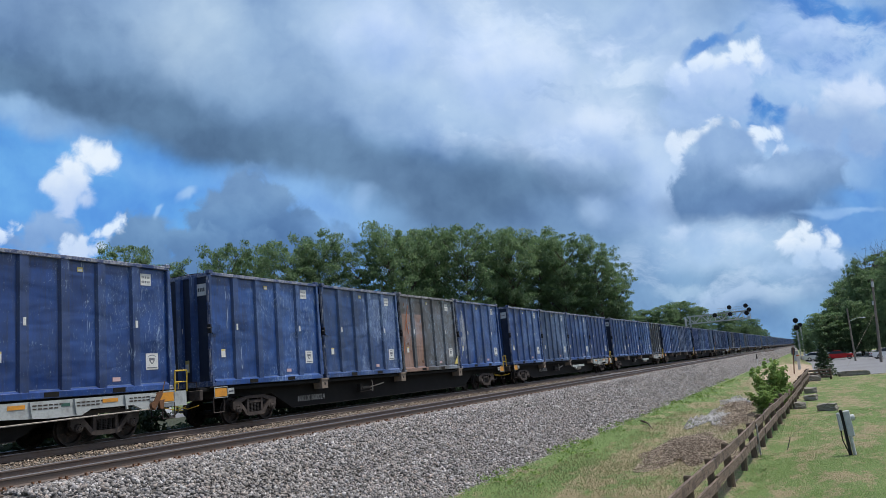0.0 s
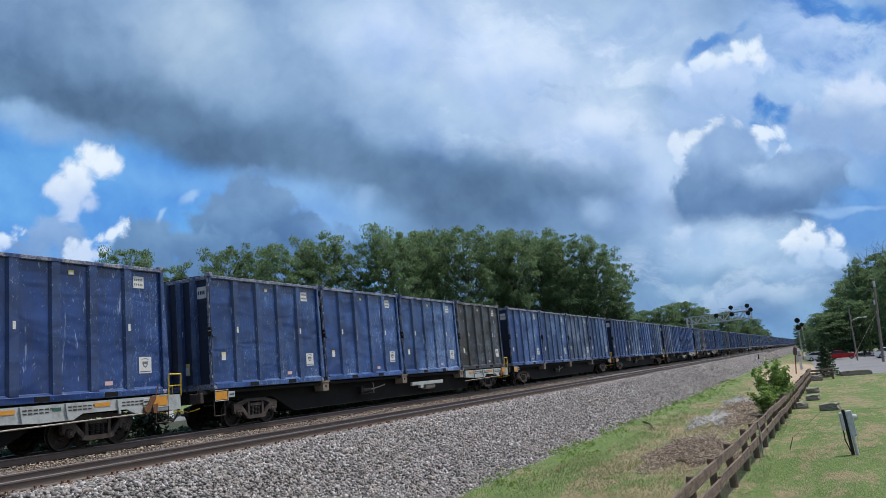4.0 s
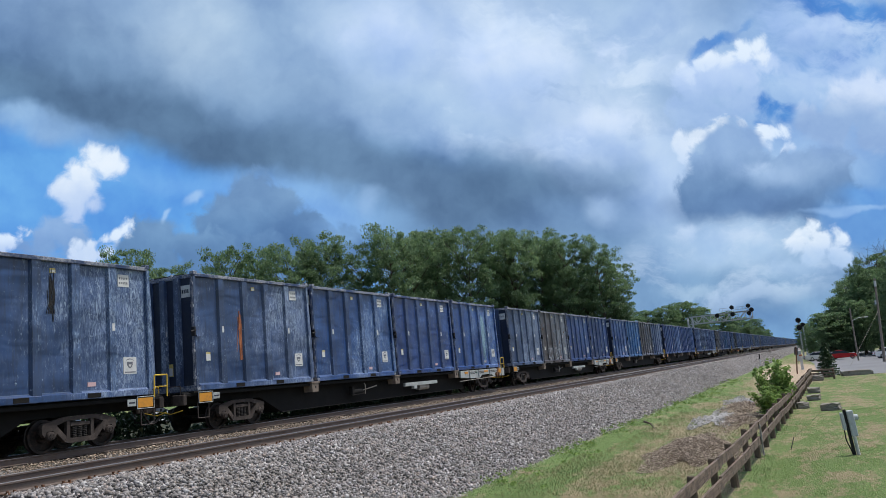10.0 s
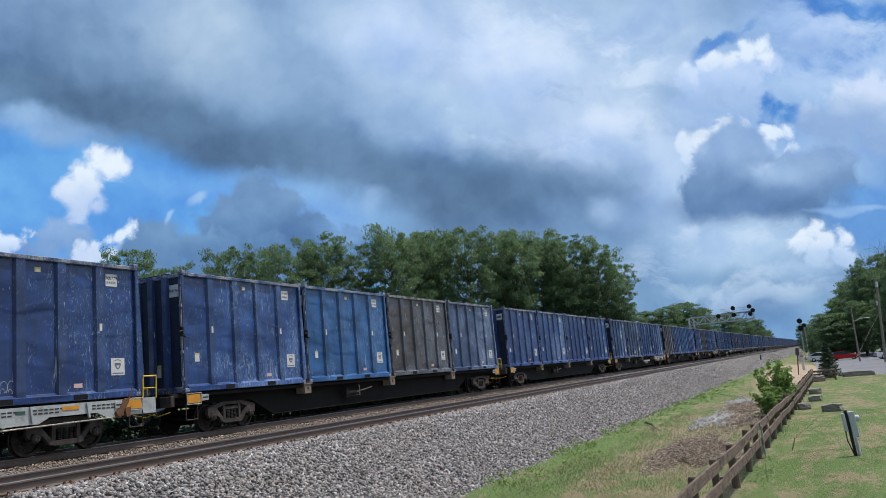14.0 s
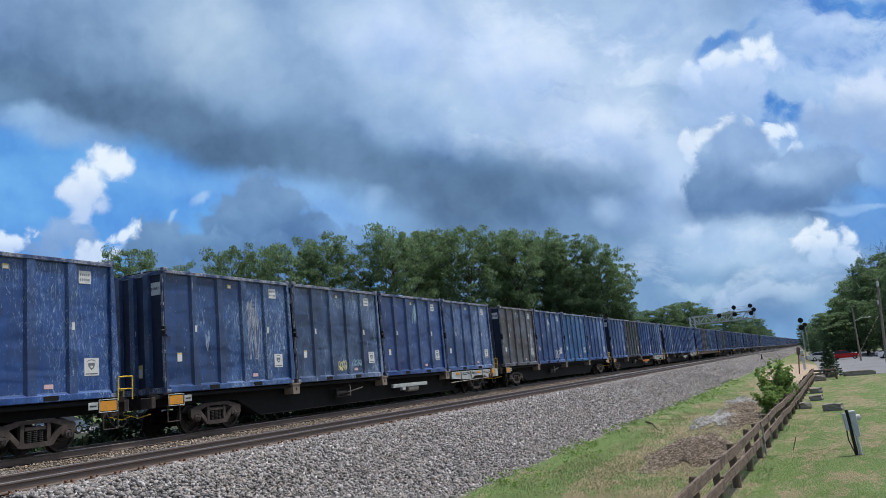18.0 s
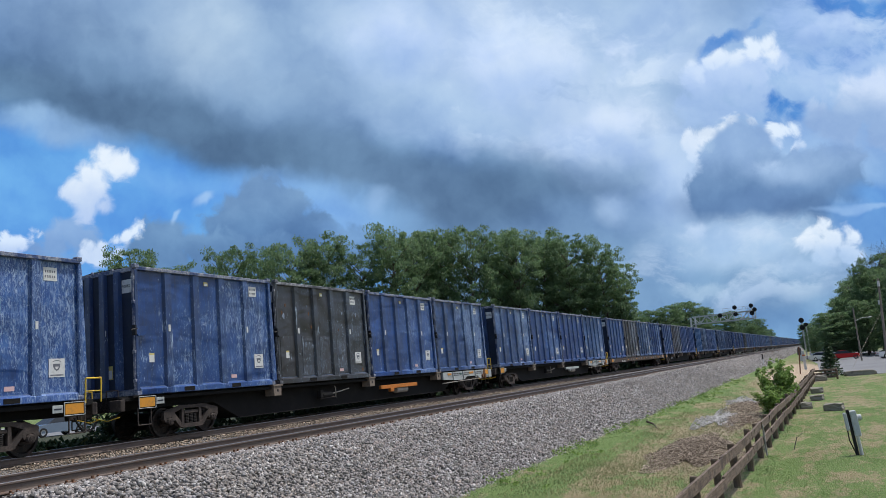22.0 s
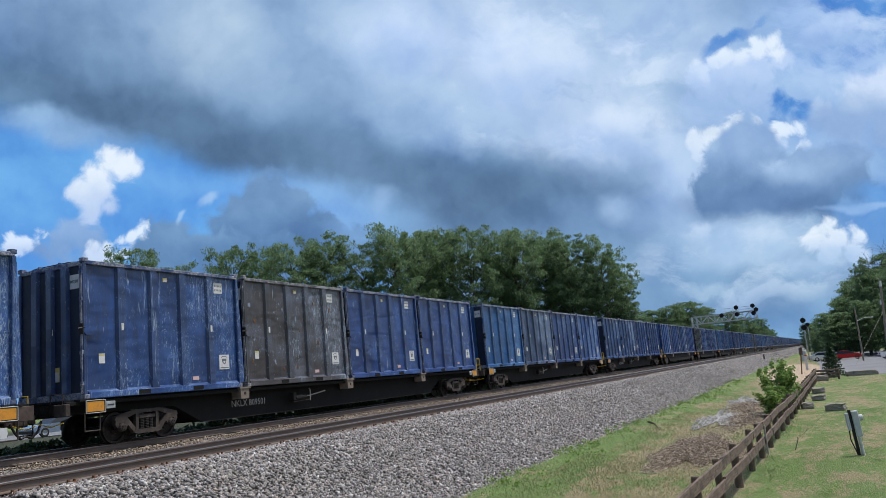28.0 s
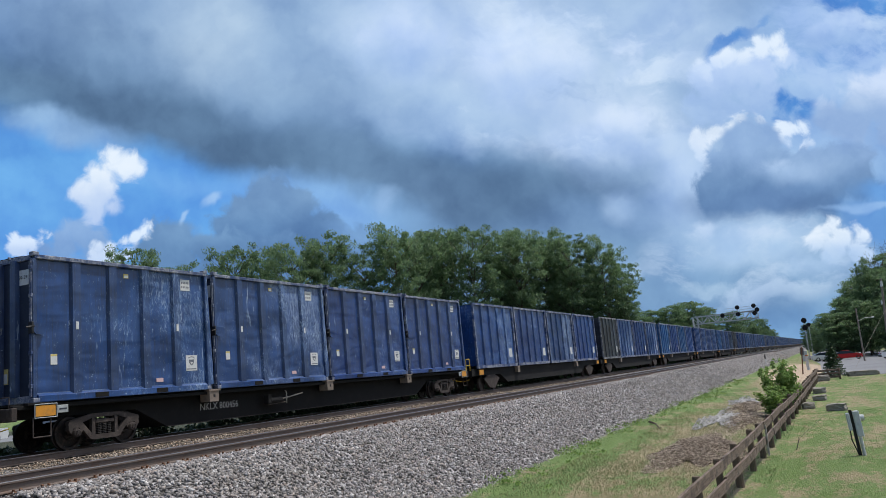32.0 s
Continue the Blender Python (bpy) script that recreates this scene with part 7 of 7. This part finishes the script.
mast(168, 3.2, 8.0, (7.4, 6.0), "tall signal mast with two round black heads")
mast(215, 3.2, 8.0, (7.5,), "signal mast with one round black head")
cab = empty("relay_cabinet", pose(150, 3.6, -1.95))
part("cabinet_body", Build().box(-0.5, 0.5, -0.4, 0.4, 0, 1.7, 0.03), M_ALU, cab)
part("cabinet_roof", Build().box(-0.55, 0.55, -0.45, 0.45, 1.7, 1.78, 0.02), M_ALU, cab)
tagged(cab, "small grey metal relay cabinet beside the track", "cabinet")

# ---------------------------------------------------------------- posts, poles, wires
sg = empty("sign_post", pose(90, 2.62, -2.1, 5.5))
part("pole", Build().tube((0, 0, -0.2), (0, 0, 2.8), 0.06, n=8), M_RUST, sg)
part("sign_plate", Build().box(-0.02, 0.02, -0.18, 0.18, 2.0, 2.75, 0.01), plain("sign_back", (0.10, 0.10, 0.11), 0.5, 0.3), sg, "dark back of a small sign")
tagged(sg, "small sign on a dark post, seen from behind", "sign")
mk = empty("marker_post", pose(104, 2.35, -2.1) @ Matrix.Diagonal((1.1, 1.1, 1.2, 1)))
part("post", Build().box(-0.1, 0.1, -0.14, 0.14, -0.2, 1.35, 0.02), plain("white_marker", (0.62, 0.62, 0.60), 0.6), mk, "white marker post")
part("cap", Build().box(-0.11, 0.11, -0.15, 0.15, 1.35, 1.5, 0.02), M_RED_SPRAY, mk, "faded red cap")
tagged(mk, "white marker post with a faded red cap", "marker")
mp = empty("track_marker", pose(122, 8.15, along(BALLAST_LINE, 8.15)))
part("stake", Build().tube((0, 0, -0.2), (0, 0, 0.75), 0.06, n=6), M_ALU, mp, "grey lower part")
part("tip", Build().tube((0, 0, 0.75), (0, 0, 1.45), 0.09, n=6), M_DARK, mp, "black upper part")
tagged(mp, "short grey and black marker stake on the ballast shoulder", "stake")

br_ = empty("fallen_branch", pose(0, 0, 0))
part("stem", Build().tube((33.4, 7.05, -1.60), (32.2, 6.55, -1.62), 0.045, 0.035, 6).tube((32.2, 6.55, -1.62), (30.9, 6.15, -1.72), 0.035, 0.015, 6), M_BARK, br_)
part("twig", Build().tube((32.3, 6.6, -1.62), (31.6, 6.75, -1.50), 0.018, 0.006, 5), M_BARK, br_)
tagged(br_, "dark fallen branch at the foot of the ballast", "branch")

M_POLE = plain("grey_pole_wood", (0.23, 0.20, 0.17), 0.9, 0, 0.5, 2)
up = empty("utility_pole", pose(109.8, -6.7, -2.1, 3.0))
part("pole", Build().tube((0, 0, -0.5), (0, 0, 10.2), 0.17, 0.12, 10), M_POLE, up)
part("guard", Build().tube((0, 0, 9.2), (0, 0, 9.9), 0.145, n=10), M_ALU, up)
part("transformer", Build().tube((-0.1, 0.2, 7.0), (-0.1, 0.2, 7.5), 0.10, n=12), M_GREY_BOX, up)
part("guy_wire", Build().pipe([(0, 0, 6.2), (-22, 4.4, 0.2)], 0.013, 4), M_POLE, up)
tagged(up, "tall grey wooden utility pole with a guy wire", "utility pole", "poles by the parking ground")
lp = empty("street_lamp", pose(125, -4.5, -2.1))
part("pole", Build().tube((0, 0, -0.3), (0, 0, 7.4), 0.12, 0.09, 8), M_POLE, lp)
part("arm", Build().pipe([(0, 0, 5.6), (-0.4, -0.9, 5.95), (-0.5, -1.7, 5.95)], 0.035, 6), M_ALU, lp)
part("lamp_head", Build().box(-0.62, -0.38, -2.1, -1.6, 5.87, 6.0, 0.03), M_ALU, lp)
tagged(lp, "wooden street lamp pole with a short lamp arm", "street lamp", "poles by the parking ground")


# ---------------------------------------------------------------- vehicles on the parking ground
M_GLASS = plain("dark_car_glass", (0.02, 0.025, 0.03), 0.08, 0, 0.1)
M_TYRE = plain("tyre_rubber", (0.02, 0.02, 0.02), 0.85)
M_RIM = plain("wheel_rim", (0.45, 0.46, 0.47), 0.35, 0.8)
M_LAMP_GLASS = plain("headlamp_glass", (0.7, 0.7, 0.7), 0.1)
M_TAIL = plain("tail_lamp_red", (0.35, 0.02, 0.02), 0.2)


def vehicle(paint, pickup=False):
    ob = empty("pickup_truck" if pickup else "car")
    ln, w = (5.6, 1.95) if pickup else (4.7, 1.82)
    h0 = 0.42 if pickup else 0.30
    if pickup:
        prof = [(0, 0.55), (0.02, 1.0), (1.6, 1.16), (1.62, 1.18), (3.5, 1.18), (5.55, 1.16), (5.6, 0.6), (5.5, h0), (0.1, h0)]
        roof = [(1.55, 1.17), (2.2, 1.80), (3.35, 1.82), (3.55, 1.18)]
    else:
        prof = [(0, 0.5), (0.05, 0.72), (0.5, 0.84), (1.45, 0.95), (3.9, 1.0), (4.62, 0.98), (4.7, 0.6), (4.6, h0), (0.12, h0)]
        roof = [(1.25, 0.93), (2.05, 1.40), (3.2, 1.43), (4.15, 0.99)]
    part("body", Build().prism(prof, -w / 2, w / 2, "y"), paint, ob)
    cab_ = Build()
    n = len(roof)
    vs = [(x, s * (w / 2 - (0.04 if i in (0, n - 1) else 0.22)), z) for s in (-1, 1) for i, (x, z) in enumerate(roof)]
    cab_.add(vs, [tuple(range(n)), tuple(range(2 * n - 1, n - 1, -1))] + [(i, (i + 1) % n, n + (i + 1) % n, n + i) for i in range(n)])
    part("cabin", cab_, M_GLASS, ob, "dark window glass")
    part("roof", Build().box(roof[1][0] + 0.02, roof[2][0] + 0.05, -(w / 2 - 0.24), w / 2 - 0.24, roof[1][1] - 0.01, roof[2][1] + 0.03, 0.015), paint, ob)
    for s in (-1, 1):
        for x in (0.85, ln - 0.95):
            wh = part("wheel", Build().lathe([(0.20, 0.0), (0.33, 0.01), (0.345, 0.05), (0.345, 0.17), (0.33, 0.21), (0.2, 0.22)], (0, -0.11, 0), "y", 16), M_TYRE, ob, at=pose(x, s * (w / 2 - 0.10), 0.345))
            part("rim", Build().lathe([(0.001, 0.02), (0.06, 0.02), (0.2, 0.0), (0.205, 0.2), (0.001, 0.2)], (0, -0.11, 0), "y", 12), M_RIM, wh)
        part("headlight", Build().box(-0.02, 0.10, s * (w / 2 - 0.45) - 0.16, s * (w / 2 - 0.45) + 0.16, 0.62, 0.74, 0.01), M_LAMP_GLASS, ob)
        part("tail_light", Build().box(ln - 0.08, ln + 0.015, s * (w / 2 - 0.3) - 0.16, s * (w / 2 - 0.3) + 0.16, 0.74, 0.88, 0.01), M_TAIL, ob)
    for q, x in (("front_bumper", -0.06), ("rear_bumper", ln - 0.04)):
        part(q, Build().box(x, x + 0.12, -w / 2 + 0.08, w / 2 - 0.08, 0.36, 0.54, 0.02), M_DARK, ob)
    return ob


def car_paint(name, c):
    return plain(name, c, 0.22, 0.2, 0.1, 2)


for m, mat, pk, lab in ((pose(141, -5.2, -2.085, 0, 0, 84), car_paint("red_car_paint", (0.40, 0.015, 0.02)), False, "red parked car on the asphalt"),
                        (pose(148, -1.9, -2.085, 0, 0, 95), car_paint("white_car_paint", (0.75, 0.76, 0.77)), False, "white parked car on the asphalt"),
                        (pose(143, -2.2, -2.085, 0, 0, 62), car_paint("pale_car_paint", (0.78, 0.80, 0.82)), False, "white parked car on the asphalt"),
                        (pose(153, -3.2, -2.085, 0, 0, 87), car_paint("silver_truck_paint", (0.55, 0.57, 0.60)), True, "silver parked pickup truck on the asphalt"),
                        (pose(128, -11.2, -2.085, 0, 0, 100), car_paint("white_car_paint", (0.75, 0.76, 0.77)), False, "white parked car at the side of the asphalt")):
    vh = vehicle(mat, pk)
    vh.matrix_basis = m
    tagged(vh, lab, "truck" if pk else "car", "parked vehicles")
yard = Build().prism([(-30, 44), (90, 44), (90, 66), (-30, 66)], -1.6, ground_z(55) + 0.03, "z")
tagged(part("far_yard", yard, M_ASPHALT), "pale asphalt yard seen under the train beyond the far track", "pavement", kind="structure")
for x, y, turn, mat, lab in ((30, 50, 3, "white_car_paint", "white car parked beyond the far track"), (38, 52, -4, "blue_car_paint", "grey-blue car parked beyond the far track"), (46, 50.5, 5, "pale_car_paint", "pale car parked beyond the far track"),
                             (54, 51.5, 0, "yellow_car_paint", "yellow car parked beyond the far track"), (66, 50, 4, "white_car_paint", "white car parked beyond the far track")):
    colour = {"white_car_paint": (0.75, 0.76, 0.77), "blue_car_paint": (0.20, 0.26, 0.34), "pale_car_paint": (0.78, 0.80, 0.82), "yellow_car_paint": (0.62, 0.45, 0.10)}[mat]
    vh = vehicle(car_paint(mat, colour))
    vh.matrix_basis = pose(x, y, ground_z(55) + 0.03, 0, 0, turn)
    tagged(vh, lab, "car", "cars beyond the far track")



# ---------------------------------------------------------------- what moves
def motions():
    times = [4.0 * i for i in range(9)]
    for w, n in trains:
        walk(w, [(t, pose(lead(n, t), YS, 0)) for t in times])
    for c, n, i in boxes:
        walk(c, [(t, pose(lead(n, t) + i * (CL + GAP), YS, CZ)) for t in times])
    # wheels roll with the way run; all axles of one place in the bogie share one set of keys
    keyed = {}
    for w, n in trains:
        for ob in w.children_recursive:
            if ob.name.startswith("wheelset"):
                x = round(ob.matrix_basis.translation.x, 3)
                if x not in keyed:
                    rows = [(k / FPS, pose(x, 0, WHEEL_R) @ Matrix.Rotation(-run(k / FPS) / WHEEL_R, 4, "Y")) for k in range(32 * FPS + 1)]
                    walk(ob, rows)
                    keyed[x] = ob
                else:
                    src = keyed[x]
                    ob.rotation_mode = "QUATERNION"
                    ob.animation_data_create()
                    ob.animation_data.action = src.animation_data.action
                    ob.animation_data.action_slot = src.animation_data.action_slot
    # the clouds drift slowly to the right
    def drift(a, roll):
        return SKY_POSE @ pose(0, 0, 0, 0, a, 0) @ pose(0, 0, 0, 0, 0, roll)
    walk(backdrop, [(0, drift(0.62, -0.3)), (16, drift(0, 0)), (32, drift(-0.62, 0.3))])


motions()
